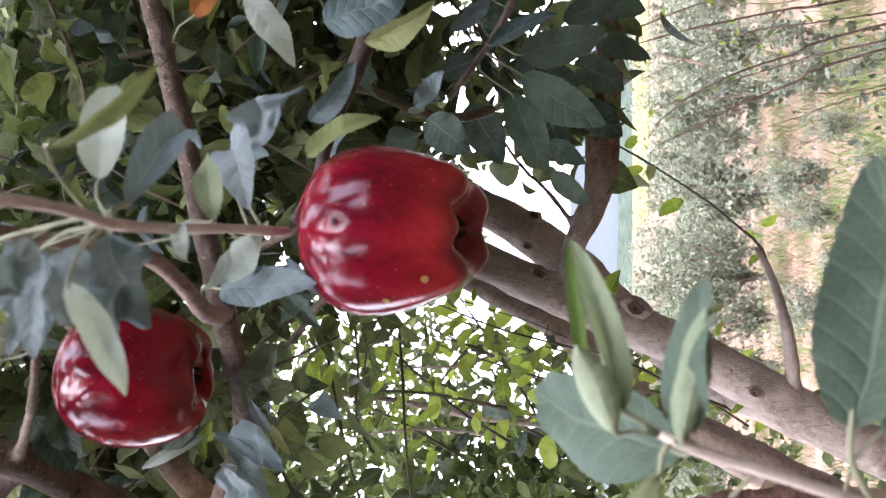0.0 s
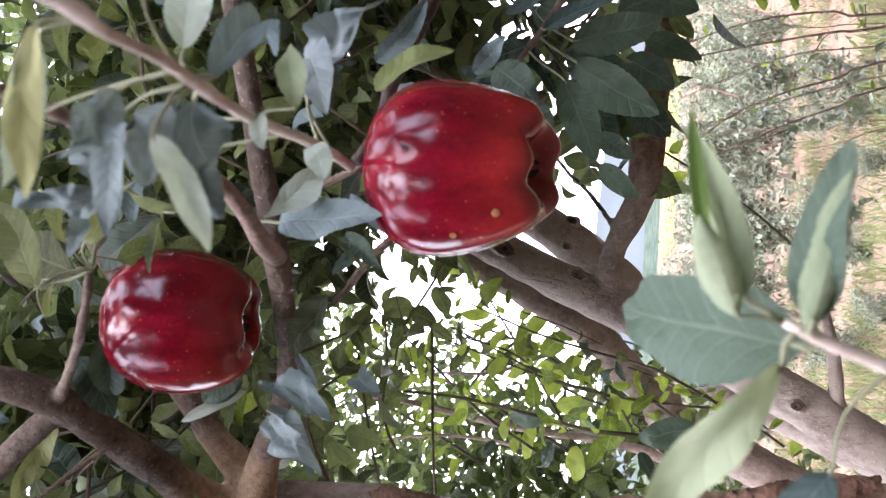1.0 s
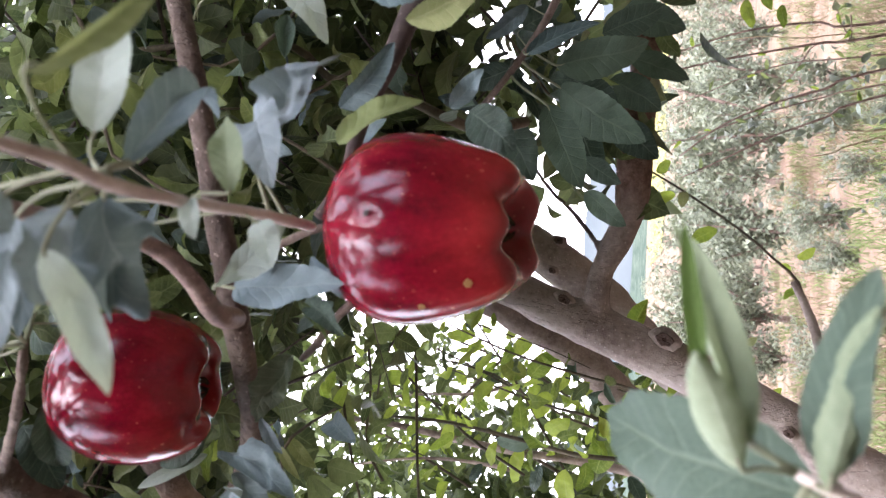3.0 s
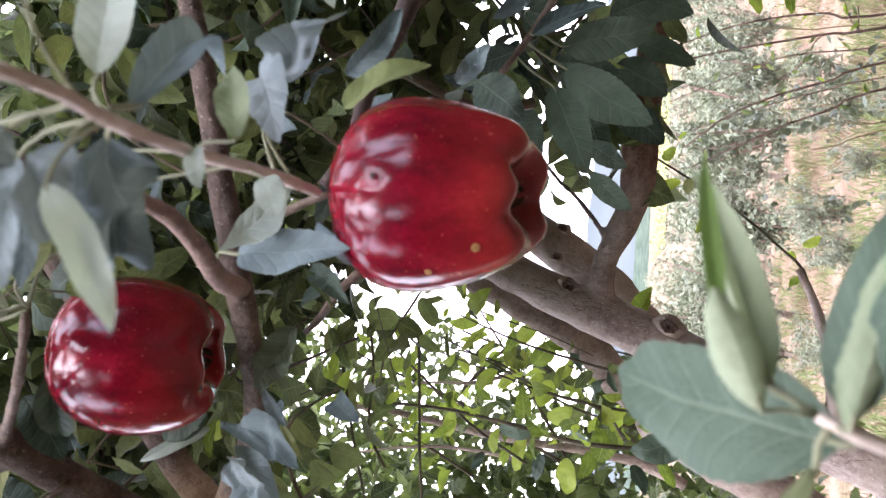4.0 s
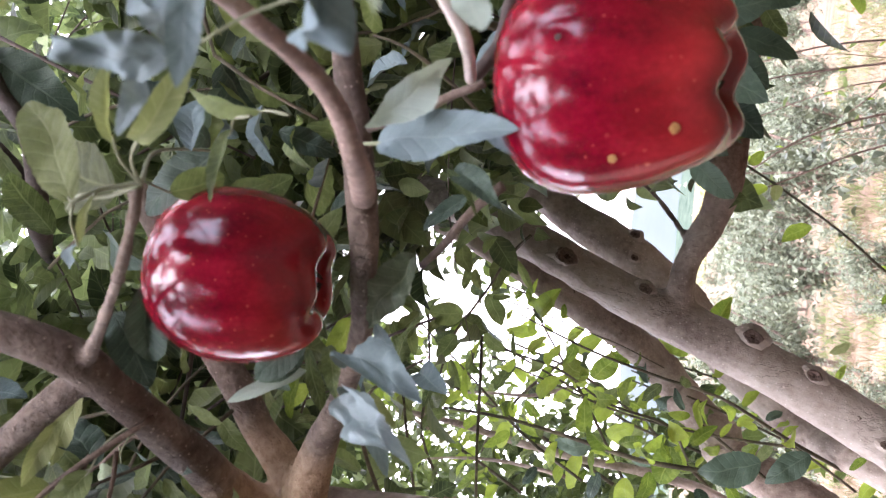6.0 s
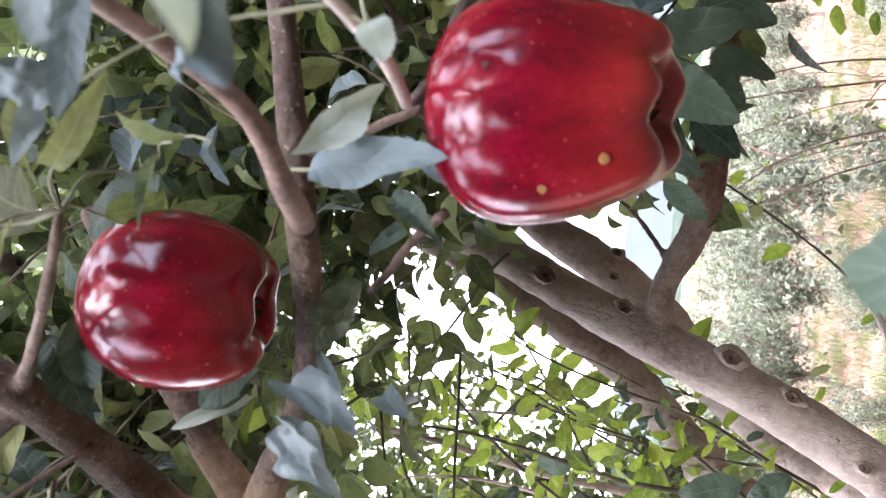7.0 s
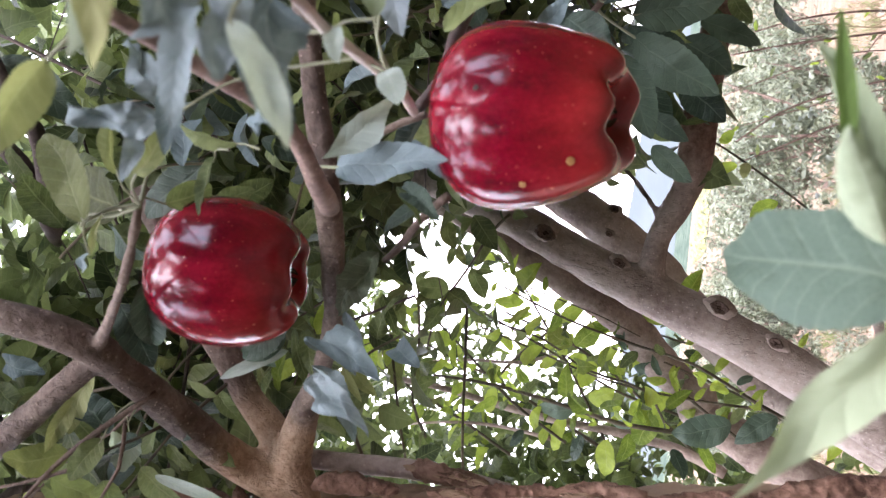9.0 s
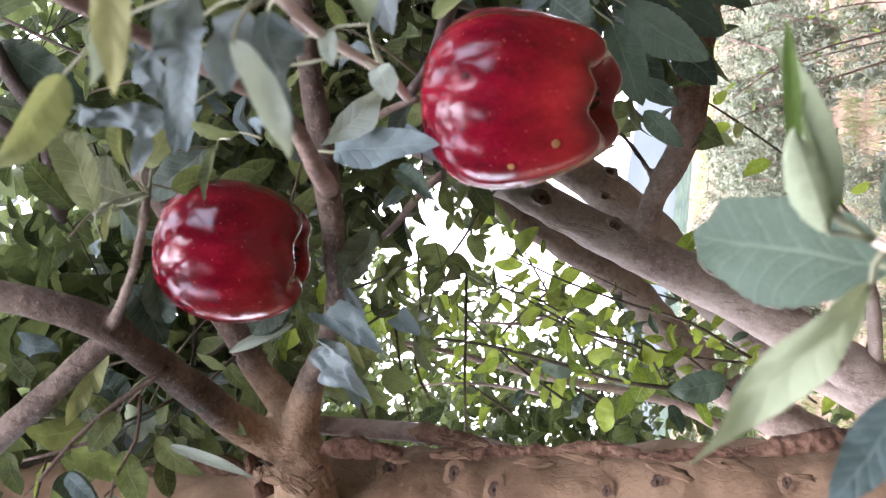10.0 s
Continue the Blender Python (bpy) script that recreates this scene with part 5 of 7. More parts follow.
limb("branch", near_tree, BARK_BROWN, [(0.200, 0.720, 2.750, 0.0180), (0.750, 0.500, 2.600, 0.0130), (1.000, 0.100, 2.400, 0.0080)], 10, 0.03)
limb("branch", near_tree, BARK_BROWN, [(-0.550, 0.500, 2.350, 0.0180), (-1.000, 0.300, 2.200, 0.0120), (-1.150, 0.100, 2.100, 0.0080)], 10, 0.03)
# leaf clumps out of view, added to break up the sky the apples reflect
foliage("foliage", near_tree, FOLIAGE_DARK, [(-0.9, 0.9, -0.45, 0.3, 2.35, 2.8, 40), (-1.9, -1.0, 0.0, 1.0, 0.7, 2.3, 60), (0.5, 1.5, 0.1, 1.5, 0.9, 2.8, 150), (-0.28, 0.02, -1.3, -0.8, 2.6, 3.2, 9), (0.45, 0.8, -1.2, -0.7, 2.2, 2.9, 10), (-1.1, -0.7, -1.2, -0.7, 2.2, 2.8, 10)], 0.12, 33, "unseen dark leaf clumps overhead and beside, added to shape reflections", 20, fine=False, spread=0.6)
foliage("foliage", near_tree, FOLIAGE_DARK, [(-0.8, 0.8, 0.45, 1.2, 2.7, 3.1, 75), (-0.6, 0.6, 0.25, 0.8, 2.35, 2.65, 40)], 0.08, 34, "dark leaves added overhead to close off reflected sky")



def tangle(parent, boxes, seed):
    """Thin bare twigs that cross one another between the leaves."""
    rnd = random.Random(seed)
    bm = bmesh.new()
    for x0, x1, y0, y1, z0, z1, n in boxes:
        for _ in range(n):
            a = Vector((rnd.uniform(x0, x1), rnd.uniform(y0, y1), rnd.uniform(z0, z1)))
            d = Vector((rnd.gauss(0, 1), rnd.gauss(0, 0.5), rnd.gauss(0.3, 1))).normalized() * rnd.uniform(0.10, 0.32)
            b = a + d * 0.5 + Vector((rnd.gauss(0, 0.012), rnd.gauss(0, 0.012), rnd.gauss(0, 0.012)))
            r = rnd.uniform(0.0008, 0.0030)
            tube(bm, [(*a, r), (*b, r * 0.8), (*(a + d), r * 0.5)], 5, 0.03, 0.1)
    ob = part("tangle", bm, BARK_BROWN, parent)
    settle(ob)
    return tagged(ob, kind="stuff")


tangle(near_tree, [(0.06, 0.4, 0.75, 1.3, 1.85, 2.4, 60), (-0.4, -0.12, 0.75, 1.2, 2.08, 2.4, 28)], 61)
foliage("foliage", near_tree, FOLIAGE_DARK, [(0.06, 0.45, 0.85, 1.5, 1.9, 2.45, 100), (-0.4, -0.02, 0.85, 1.3, 2.16, 2.45, 22)], 0.042, 62, "small olive leaves between the twigs")
foliage("foliage", near_tree, FOLIAGE_BRIGHT, [(0.06, 0.4, 0.8, 1.1, 1.9, 2.35, 44), (-0.35, 0.0, 0.8, 1.1, 2.08, 2.35, 14)], 0.042, 63, "small green leaves lit from behind")
foliage("foliage", near_tree, FOLIAGE_DARK, [(-0.07, 0.01, 0.9, 1.1, 2.0, 2.05, 9)], 0.045, 64, "dark leaves beside the branch", spread=0.4)

# ---- leaves of the near tree, twig by twig ----
leaf(near_tree, "broad", LEAF_DARK, (-0.106, 0.490, 1.863), (-0.129, 0.490, 1.891), (0.10, -0.97, 0.20), 1.0)
leaf(front_twig, "folded", LEAF_YELLOW, (0.026, 0.185, 1.742), (0.046, 0.185, 1.710), (-0.83, -0.20, -0.52), 0.42, (0.009, 0.204, 1.742), "yellow-green leaf lit from above")
leaf(front_twig, "arched", LEAF_PALE, (0.021, 0.226, 1.755), (0.052, 0.240, 1.758), (0.41, -0.85, -0.33), 0.95, (0.007, 0.212, 1.741))
leaf(front_twig, "arched", LEAF_SILVER, (0.014, 0.231, 1.749), (0.043, 0.305, 1.764), (0.85, -0.26, -0.45), 0.4, (0.007, 0.212, 1.741))
leaf(front_twig, "twisted", LEAF_LIME, (0.009, 0.252, 1.731), (0.033, 0.267, 1.741), (0.61, -0.64, -0.47), 0.8, (0.008, 0.263, 1.749))
leaf(front_twig, "crumpled", LEAF_SILVER, (0.039, 0.331, 1.763), (0.070, 0.326, 1.729), (-0.20, -0.98, -0.04), 0.78, (0.008, 0.345, 1.754))
leaf(front_twig, "arched", LEAF_SILVER, (0.039, 0.325, 1.757), (0.015, 0.290, 1.735), (0.77, -0.62, 0.14), 0.9, (0.008, 0.325, 1.752))
leaf(near_tree, "flat", LEAF_PALE, (0.128, 0.390, 1.785), (0.091, 0.396, 1.761), (0.22, -0.81, -0.54), 0.85)
leaf(near_tree, "folded", LEAF_BLUE, (0.070, 0.430, 1.766), (0.099, 0.420, 1.736), (-0.62, -0.71, -0.35), 0.8)
leaf(near_tree, "folded", LEAF_MID, (0.046, 0.390, 1.752), (0.063, 0.385, 1.712), (0.08, -0.98, 0.16), 0.75)
leaf(near_tree, "folded", LEAF_YELLOW, (0.106, 0.410, 1.728), (0.122, 0.400, 1.689), (-0.75, -0.65, -0.14), 0.8)
leaf(near_tree, "broad", LEAF_BLUE, (0.103, 0.360, 1.732), (0.117, 0.360, 1.692), (-0.19, -0.98, -0.06), 1.1)
leaf(near_tree, "flat", LEAF_RUST, (0.128, 0.420, 1.830), (0.148, 0.420, 1.813), (-0.33, -0.85, -0.41), 1.2, (0.117, 0.430, 1.848), "orange withered leaf")
leaf(near_tree, "curled", LEAF_DARK, (0.104, 0.460, 1.810), (0.130, 0.470, 1.814), (0.39, -0.83, -0.40), 0.9)
leaf(front_twig, "arched", LEAF_PALE, (0.008, 0.260, 1.747), (-0.004, 0.255, 1.742), (0.44, -0.89, -0.11), 1.1, (0.007, 0.248, 1.747))
leaf(front_twig, "flat", LEAF_PALE, (0.004, 0.295, 1.743), (-0.010, 0.285, 1.733), (0.55, -0.83, 0.04), 1.15, (0.008, 0.301, 1.751))
leaf(front_twig, "crumpled", LEAF_SILVER, (0.005, 0.220, 1.747), (-0.023, 0.257, 1.768), (-0.78, -0.28, -0.56), 1.0, (0.007, 0.216, 1.742))
leaf(front_twig, "crumpled", LEAF_SILVER, (0.001, 0.205, 1.746), (-0.020, 0.200, 1.751), (0.12, -0.90, -0.42), 1.1, (0.007, 0.209, 1.742))
leaf(front_twig, "flat", LEAF_PALE, (-0.009, 0.195, 1.743), (-0.038, 0.193, 1.725), (0.41, -0.70, -0.58), 0.62, (0.007, 0.212, 1.741))
leaf(front_twig, "crumpled", LEAF_SILVER, (0.003, 0.200, 1.757), (-0.018, 0.190, 1.765), (0.11, -0.74, -0.67), 1.0, (0.009, 0.204, 1.742))
leaf(front_twig, "flat", LEAF_SILVER, (-0.001, 0.215, 1.767), (-0.032, 0.210, 1.765), (0.17, -0.98, -0.13), 0.75, (0.007, 0.209, 1.742))
leaf(front_twig, "crumpled", LEAF_SILVER, (-0.020, 0.280, 1.817), (-0.017, 0.275, 1.854), (-0.32, -0.94, -0.10), 0.85, (0.008, 0.292, 1.750))
leaf(front_twig, "crumpled", LEAF_SILVER, (-0.014, 0.290, 1.826), (0.011, 0.290, 1.844), (0.51, -0.49, -0.70), 0.8)
leaf(front_twig, "flat", LEAF_SILVER, (-0.000, 0.260, 1.801), (-0.034, 0.255, 1.798), (0.16, -0.93, -0.32), 0.62, (0.008, 0.263, 1.749))
leaf(front_twig, "arched", LEAF_SILVER, (-0.023, 0.285, 1.831), (-0.041, 0.280, 1.831), (0.21, -0.76, -0.61), 0.9)
leaf(front_twig, "folded", LEAF_YELLOW, (-0.016, 0.210, 1.805), (-0.044, 0.200, 1.819), (-0.25, -0.49, -0.84), 1.0, (0.009, 0.202, 1.742))
leaf(front_twig, "flat", LEAF_CREAM, (0.011, 0.168, 1.756), (-0.028, 0.165, 1.754), (0.08, -0.99, -0.10), 0.50, (0.014, 0.175, 1.746))
leaf(front_twig, "flat", LEAF_PALE, (0.009, 0.170, 1.759), (-0.026, 0.165, 1.760), (0.04, -0.38, -0.92), 0.6, (0.014, 0.176, 1.746))
leaf(near_tree, "flat", LEAF_BLUE, (-0.020, 0.385, 1.796), (-0.016, 0.368, 1.737), (0.19, -0.94, 0.28), 0.78, (-0.021, 0.405, 1.816), "blue-green leaf against the red apple")
leaf(near_tree, "folded", LEAF_DARK, (-0.024, 0.410, 1.771), (-0.040, 0.400, 1.748), (0.16, -0.94, 0.30), 0.9)
leaf(near_tree, "twisted", LEAF_MID, (-0.025, 0.405, 1.773), (-0.043, 0.410, 1.760), (0.04, -0.92, -0.39), 0.6)
leaf(near_tree, "flat", LEAF_BLUE, (-0.005, 0.390, 1.762), (-0.024, 0.380, 1.733), (-0.14, -0.91, 0.40), 0.55)
leaf(near_tree, "wavy", LEAF_PALE, (-0.019, 0.360, 1.792), (0.014, 0.385, 1.770), (-0.26, -0.42, -0.87), 0.5)
leaf(near_tree, "crumpled", LEAF_SILVER, (-0.126, 0.446, 1.825), (-0.142, 0.400, 1.769), (0.30, -0.78, 0.55), 0.5)
leaf(near_tree, "crumpled", LEAF_BLUE, (-0.112, 0.460, 1.827), (-0.117, 0.420, 1.783), (0.57, -0.65, 0.50), 0.6)
leaf(near_tree, "arched", LEAF_BLUE, (-0.126, 0.480, 1.839), (-0.163, 0.470, 1.805), (0.62, -0.61, -0.49), 0.6)
leaf(near_tree, "arched", LEAF_MID, (-0.107, 0.490, 1.851), (-0.132, 0.480, 1.839), (0.41, -0.91, -0.08), 0.8)
leaf(near_tree, "folded", LEAF_PALE, (-0.122, 0.500, 1.866), (-0.143, 0.490, 1.905), (0.24, -0.96, -0.12), 0.5)
leaf(spur_b, "flat", LEAF_OLIVE, (-0.056, 0.335, 1.889), (-0.017, 0.355, 1.932), (0.35, -0.91, -0.20), 0.75, (-0.046, 0.351, 1.874))
leaf(spur_b, "broad", LEAF_OLIVE, (-0.049, 0.360, 1.890), (-0.041, 0.380, 1.936), (0.10, -0.91, 0.40), 1.05, (-0.046, 0.351, 1.874))
leaf(spur_b, "folded", LEAF_YELLOW, (-0.035, 0.330, 1.871), (-0.012, 0.310, 1.861), (0.80, -0.60, 0.10), 0.62, (-0.046, 0.351, 1.874))
leaf(spur_b, "arched", LEAF_YELLOW, (-0.034, 0.330, 1.862), (-0.007, 0.310, 1.831), (-0.60, -0.70, -0.40), 0.50, (-0.046, 0.351, 1.874))
leaf(spur_b, "folded", LEAF_MID, (-0.015, 0.360, 1.833), (-0.007, 0.360, 1.865), (-0.70, -0.70, 0.10), 0.62, (-0.018, 0.351, 1.817))
leaf(spur_b, "folded", LEAF_MID, (-0.020, 0.370, 1.850), (-0.048, 0.380, 1.861), (0.31, -0.93, 0.21), 0.62, (-0.019, 0.351, 1.832))
leaf(spur_b, "flat", LEAF_DARK, (-0.015, 0.455, 1.908), (-0.048, 0.470, 1.953), (0.05, -0.95, -0.30), 0.9, (-0.046, 0.351, 1.874))
leaf(spur_b, "flat", LEAF_MID, (-0.042, 0.410, 1.901), (-0.029, 0.440, 1.894), (-0.21, -0.88, -0.42), 1.10, (-0.046, 0.351, 1.874))
leaf(spur_b, "flat", LEAF_MID, (-0.039, 0.450, 1.897), (-0.027, 0.470, 1.883), (0.21, -0.93, -0.31), 1.10)
leaf(spur_b, "flat", LEAF_DARK, (0.010, 0.520, 1.909), (0.001, 0.540, 1.879), (0.21, -0.93, 0.31), 0.95)
leaf(spur_b, "arched", LEAF_BLUE, (-0.021, 0.420, 1.899), (0.008, 0.440, 1.905), (0.31, -0.94, 0.10), 1.00)
leaf(spur_b, "flat", LEAF_DARK, (0.082, 0.620, 2.224), (0.035, 0.640, 2.141), (0.31, -0.93, 0.21), 0.90)
leaf(spur_b, "flat", LEAF_MID, (0.002, 0.580, 2.165), (-0.031, 0.600, 2.153), (0.31, -0.93, 0.21), 1.00)
leaf(spur_b, "wavy", LEAF_BLUE, (-0.070, 0.360, 1.905), (-0.080, 0.370, 1.914), (0.31, -0.93, 0.21), 0.70, (-0.055, 0.351, 1.902))
leaf(spur_b, "twisted", LEAF_YELLOW, (-0.052, 0.340, 1.884), (-0.070, 0.340, 1.888), (0.31, -0.93, 0.21), 0.40, (-0.055, 0.351, 1.902))
leaf(spur_b, "flat", LEAF_MID, (0.026, 0.500, 1.882), (0.046, 0.510, 1.874), (0.31, -0.93, 0.21), 0.80)
leaf(spur_b, "flat", LEAF_DARK, (0.075, 0.600, 1.991), (0.095, 0.610, 1.990), (0.31, -0.93, 0.21), 1.00)
limb("stalk", spur_b, PETIOLE, [(-0.047, 0.345, 1.869, 0.0008), (-0.052, 0.345, 1.882, 0.0007), (-0.054, 0.345, 1.896, 0.0006), (-0.058, 0.345, 1.899, 0.0005)], 7, 0.004, 0.2)
leaf(near_tree, "broad", LEAF_DARK, (-0.099, 0.430, 1.937), (-0.133, 0.440, 1.919), (0.08, -0.80, -0.59), 1.0)
leaf(near_tree, "broad", LEAF_DARK, (-0.112, 0.500, 1.869), (-0.130, 0.490, 1.889), (0.08, -0.91, -0.40), 1.0)
leaf(near_tree, "folded", LEAF_DARK, (-0.082, 0.420, 1.913), (-0.121, 0.440, 1.919), (-0.45, -0.75, -0.48), 1.0)
leaf(near_tree, "flat", LEAF_MID, (-0.063, 0.520, 1.887), (-0.031, 0.530, 1.869), (-0.07, -0.82, -0.57), 0.9)
leaf(near_tree, "flat", LEAF_MID, (-0.036, 0.500, 1.921), (-0.016, 0.520, 1.897), (-0.14, -0.70, -0.70), 1.1)
leaf(near_tree, "flat", LEAF_MID, (-0.183, 0.460, 1.962), (-0.209, 0.455, 1.978), (0.01, -0.96, -0.28), 1.2, (-0.158, 0.470, 1.947))
leaf(near_tree, "wavy", LEAF_PALE, (-0.195, 0.520, 1.977), (-0.219, 0.530, 2.007), (-0.34, -0.94, 0.03), 1.0)
leaf(near_tree, "twisted", LEAF_PALE, (-0.212, 0.500, 1.950), (-0.222, 0.490, 1.880), (0.3, -0.9, 0.01), 0.3)
leaf(near_tree, "wavy", LEAF_MID, (-0.211, 0.470, 1.966), (-0.241, 0.460, 1.942), (0.44, -0.88, -0.19), 1.0)
leaf(near_tree, "arched", LEAF_BLUE, (-0.224, 0.450, 1.990), (-0.241, 0.450, 1.964), (0.39, -0.88, -0.26), 0.8)
leaf(near_tree, "twisted", LEAF_YELLOW, (-0.156, 0.440, 1.968), (-0.191, 0.440, 1.986), (-0.16, -0.94, -0.30), 0.7)
limb("twig", near_tree, BARK_TWIG, [(-0.153, 0.470, 1.935, 0.0018), (-0.180, 0.460, 1.967, 0.0018), (-0.204, 0.455, 1.991, 0.0016), (-0.231, 0.450, 2.011, 0.0014)], 6, 0.01)
limb("twig", near_tree, BARK_TWIG, [(-0.176, 0.465, 1.967, 0.0014), (-0.199, 0.460, 1.974, 0.0013), (-0.213, 0.455, 2.003, 0.0011), (-0.220, 0.450, 2.024, 0.0009)], 6, 0.01)
limb("twig", near_tree, BARK_TWIG, [(-0.172, 0.465, 1.951, 0.0014), (-0.199, 0.460, 1.949, 0.0012), (-0.225, 0.455, 1.960, 0.0011), (-0.251, 0.450, 1.959, 0.0009)], 6, 0.01)
leaf(low_twig, "broad", LEAF_GREY, (-0.054, 0.228, 1.584), (-0.047, 0.287, 1.629), (0.17, -0.61, 0.77), 0.74, (-0.053, 0.227, 1.577), "large grey-green leaf, soft and downy")
leaf(low_twig, "folded", LEAF_FRESH, (-0.031, 0.218, 1.609), (0.002, 0.218, 1.613), (0.32, -0.95, 0.00), 0.30)
leaf(low_twig, "folded", LEAF_LIME, (-0.043, 0.224, 1.599), (0.003, 0.245, 1.614), (0.49, -0.77, -0.42), 0.4, (-0.049, 0.224, 1.587))
leaf(low_twig, "rolled", LEAF_LIME, (-0.047, 0.216, 1.601), (-0.024, 0.211, 1.611), (0.14, 0.98, 0.17), 0.66, (-0.048, 0.223, 1.590))
leaf(low_twig, "rolled", LEAF_LIME, (-0.040, 0.221, 1.601), (0.000, 0.243, 1.612), (-0.35, 0.85, -0.40), 0.13, (-0.048, 0.223, 1.590))
leaf(low_twig, "broad", LEAF_GREY, (-0.048, 0.226, 1.583), (-0.007, 0.208, 1.579), (-0.28, -0.78, 0.56), 0.58, (-0.053, 0.226, 1.579))
leaf(low_twig, "rolled", LEAF_LIME, (-0.050, 0.219, 1.585), (-0.014, 0.206, 1.580), (0.34, 0.94, 0.01), 0.42, (-0.050, 0.224, 1.586))
leaf(low_twig, "flat", LEAF_GREY, (-0.047, 0.235, 1.541), (0.024, 0.235, 1.536), (0.00, -1.00, 0.05), 1.0, (-0.070, 0.244, 1.532), "large grey-green leaf with pale veins")
leaf(low_twig, "wavy", LEAF_LIME, (-0.058, 0.222, 1.590), (-0.101, 0.205, 1.627), (0.23, -0.96, -0.17), 0.4, (-0.050, 0.224, 1.587))
leaf(low_twig, "flat", LEAF_BLUE, (-0.085, 0.235, 1.576), (-0.112, 0.225, 1.594), (0.47, -0.85, 0.24), 0.9, (-0.058, 0.232, 1.564))
leaf(low_twig, "flat", LEAF_GREY, (-0.049, 0.240, 1.533), (-0.038, 0.240, 1.521), (0.11, -0.99, 0.11), 0.9, (-0.067, 0.241, 1.541))
# lit leaves below the lower apple and in the gap to the sky
leaf(near_tree, "flat", LEAF_BRIGHT, (-0.158, 0.720, 1.959), (-0.181, 0.720, 1.979), (0.10, -0.97, 0.20), 1.15)
leaf(near_tree, "flat", LEAF_OLIVE, (-0.187, 0.740, 1.958), (-0.192, 0.740, 1.978), (0.03, -0.75, 0.66), 0.80)
leaf(near_tree, "flat", LEAF_BRIGHT, (-0.112, 0.800, 1.967), (-0.124, 0.800, 1.977), (0.20, -0.97, 0.10), 1.10)
leaf(near_tree, "flat", LEAF_BRIGHT, (-0.125, 0.800, 1.987), (-0.138, 0.800, 1.976), (0.20, -0.97, 0.10), 1.00)
leaf(near_tree, "flat", LEAF_BRIGHT, (-0.130, 0.800, 1.975), (-0.144, 0.800, 1.963), (0.20, -0.97, 0.10), 0.80)
leaf(near_tree, "flat", LEAF_MID, (-0.070, 0.850, 1.980), (-0.087, 0.850, 1.986), (-0.29, -0.76, 0.58), 1.00)
leaf(near_tree, "flat", LEAF_MID, (-0.094, 0.850, 1.976), (-0.116, 0.850, 1.986), (-0.10, -0.98, 0.17), 1.00)
leaf(near_tree, "wavy", LEAF_MID, (-0.120, 0.620, 1.919), (-0.165, 0.620, 1.904), (0.50, -0.86, 0.10), 0.50)
leaf(near_tree, "flat", LEAF_OLIVE, (-0.153, 0.640, 1.958), (-0.173, 0.640, 1.943), (-0.31, -0.93, 0.21), 0.75)
leaf(near_tree, "flat", LEAF_DARK, (-0.116, 0.600, 1.915), (-0.141, 0.600, 1.944), (0.10, -0.97, 0.20), 0.75)
leaf(near_tree, "folded", LEAF_YELLOW, (-0.155, 0.700, 1.908), (-0.184, 0.700, 1.888), (0.31, -0.94, 0.10), 0.60)
leaf(near_tree, "flat", LEAF_OLIVE, (-0.161, 0.750, 1.921), (-0.186, 0.750, 1.893), (0.59, -0.76, 0.28), 0.80)

gap_spur = limb("twig", near_tree, BARK_TWIG, [(-0.024, 0.450, 1.759, 0.0024), (-0.033, 0.455, 1.771, 0.0023), (-0.043, 0.465, 1.782, 0.0022), (-0.052, 0.480, 1.793, 0.0021), (-0.061, 0.490, 1.805, 0.0020)], 10, 0.006, 0.2)
leaf(gap_spur, "crumpled", LEAF_DOWN, (-0.057, 0.470, 1.802), (-0.094, 0.470, 1.824), (0.20, -0.97, 0.10), 0.85)
leaf(gap_spur, "flat", LEAF_DARK, (-0.027, 0.470, 1.780), (-0.045, 0.470, 1.800), (0.20, -0.96, 0.20), 0.80)
leaf(gap_spur, "folded", LEAF_SILVER, (-0.092, 0.470, 1.819), (-0.111, 0.470, 1.806), (0.20, -0.96, 0.20), 0.80)
leaf(hanging, "broad", LEAF_MID, (-0.097, 1.250, 1.967), (-0.098, 1.250, 2.019), (0.10, -0.97, 0.20), 1.25)
leaf(hanging, "broad", LEAF_OLIVE, (0.003, 1.250, 1.981), (-0.036, 1.250, 1.963), (0.20, -0.97, 0.10), 1.10)
leaf(hanging, "flat", LEAF_MID, (-0.033, 1.250, 1.964), (-0.062, 1.250, 1.970), (0.10, -0.97, 0.20), 1.20)
leaf(hanging, "flat", LEAF_OLIVE, (-0.030, 1.250, 1.958), (-0.060, 1.250, 1.944), (0.10, -0.97, 0.20), 1.00)
leaf(hanging, "broad", LEAF_OLIVE, (-0.003, 1.250, 1.905), (-0.059, 1.250, 1.927), (0.31, -0.94, 0.10), 0.95)
leaf(hanging, "folded", LEAF_MID, (-0.011, 1.250, 1.902), (-0.060, 1.250, 1.870), (0.51, -0.86, 0.00), 0.50)
leaf(hanging, "wavy", LEAF_MID, (-0.064, 1.250, 1.935), (-0.107, 1.250, 1.910), (0.20, -0.97, 0.10), 1.10)
leaf(hanging, "flat", LEAF_MID, (-0.068, 1.250, 1.928), (-0.065, 1.250, 1.899), (0.10, -0.97, 0.20), 0.80)
leaf(hanging, "broad", LEAF_OLIVE, (-0.101, 1.250, 1.968), (-0.118, 1.250, 1.929), (0.10, -0.97, 0.20), 1.35)
leaf(hanging, "flat", LEAF_MID, (-0.121, 1.250, 1.934), (-0.143, 1.250, 1.901), (0.10, -0.97, 0.20), 1.20)
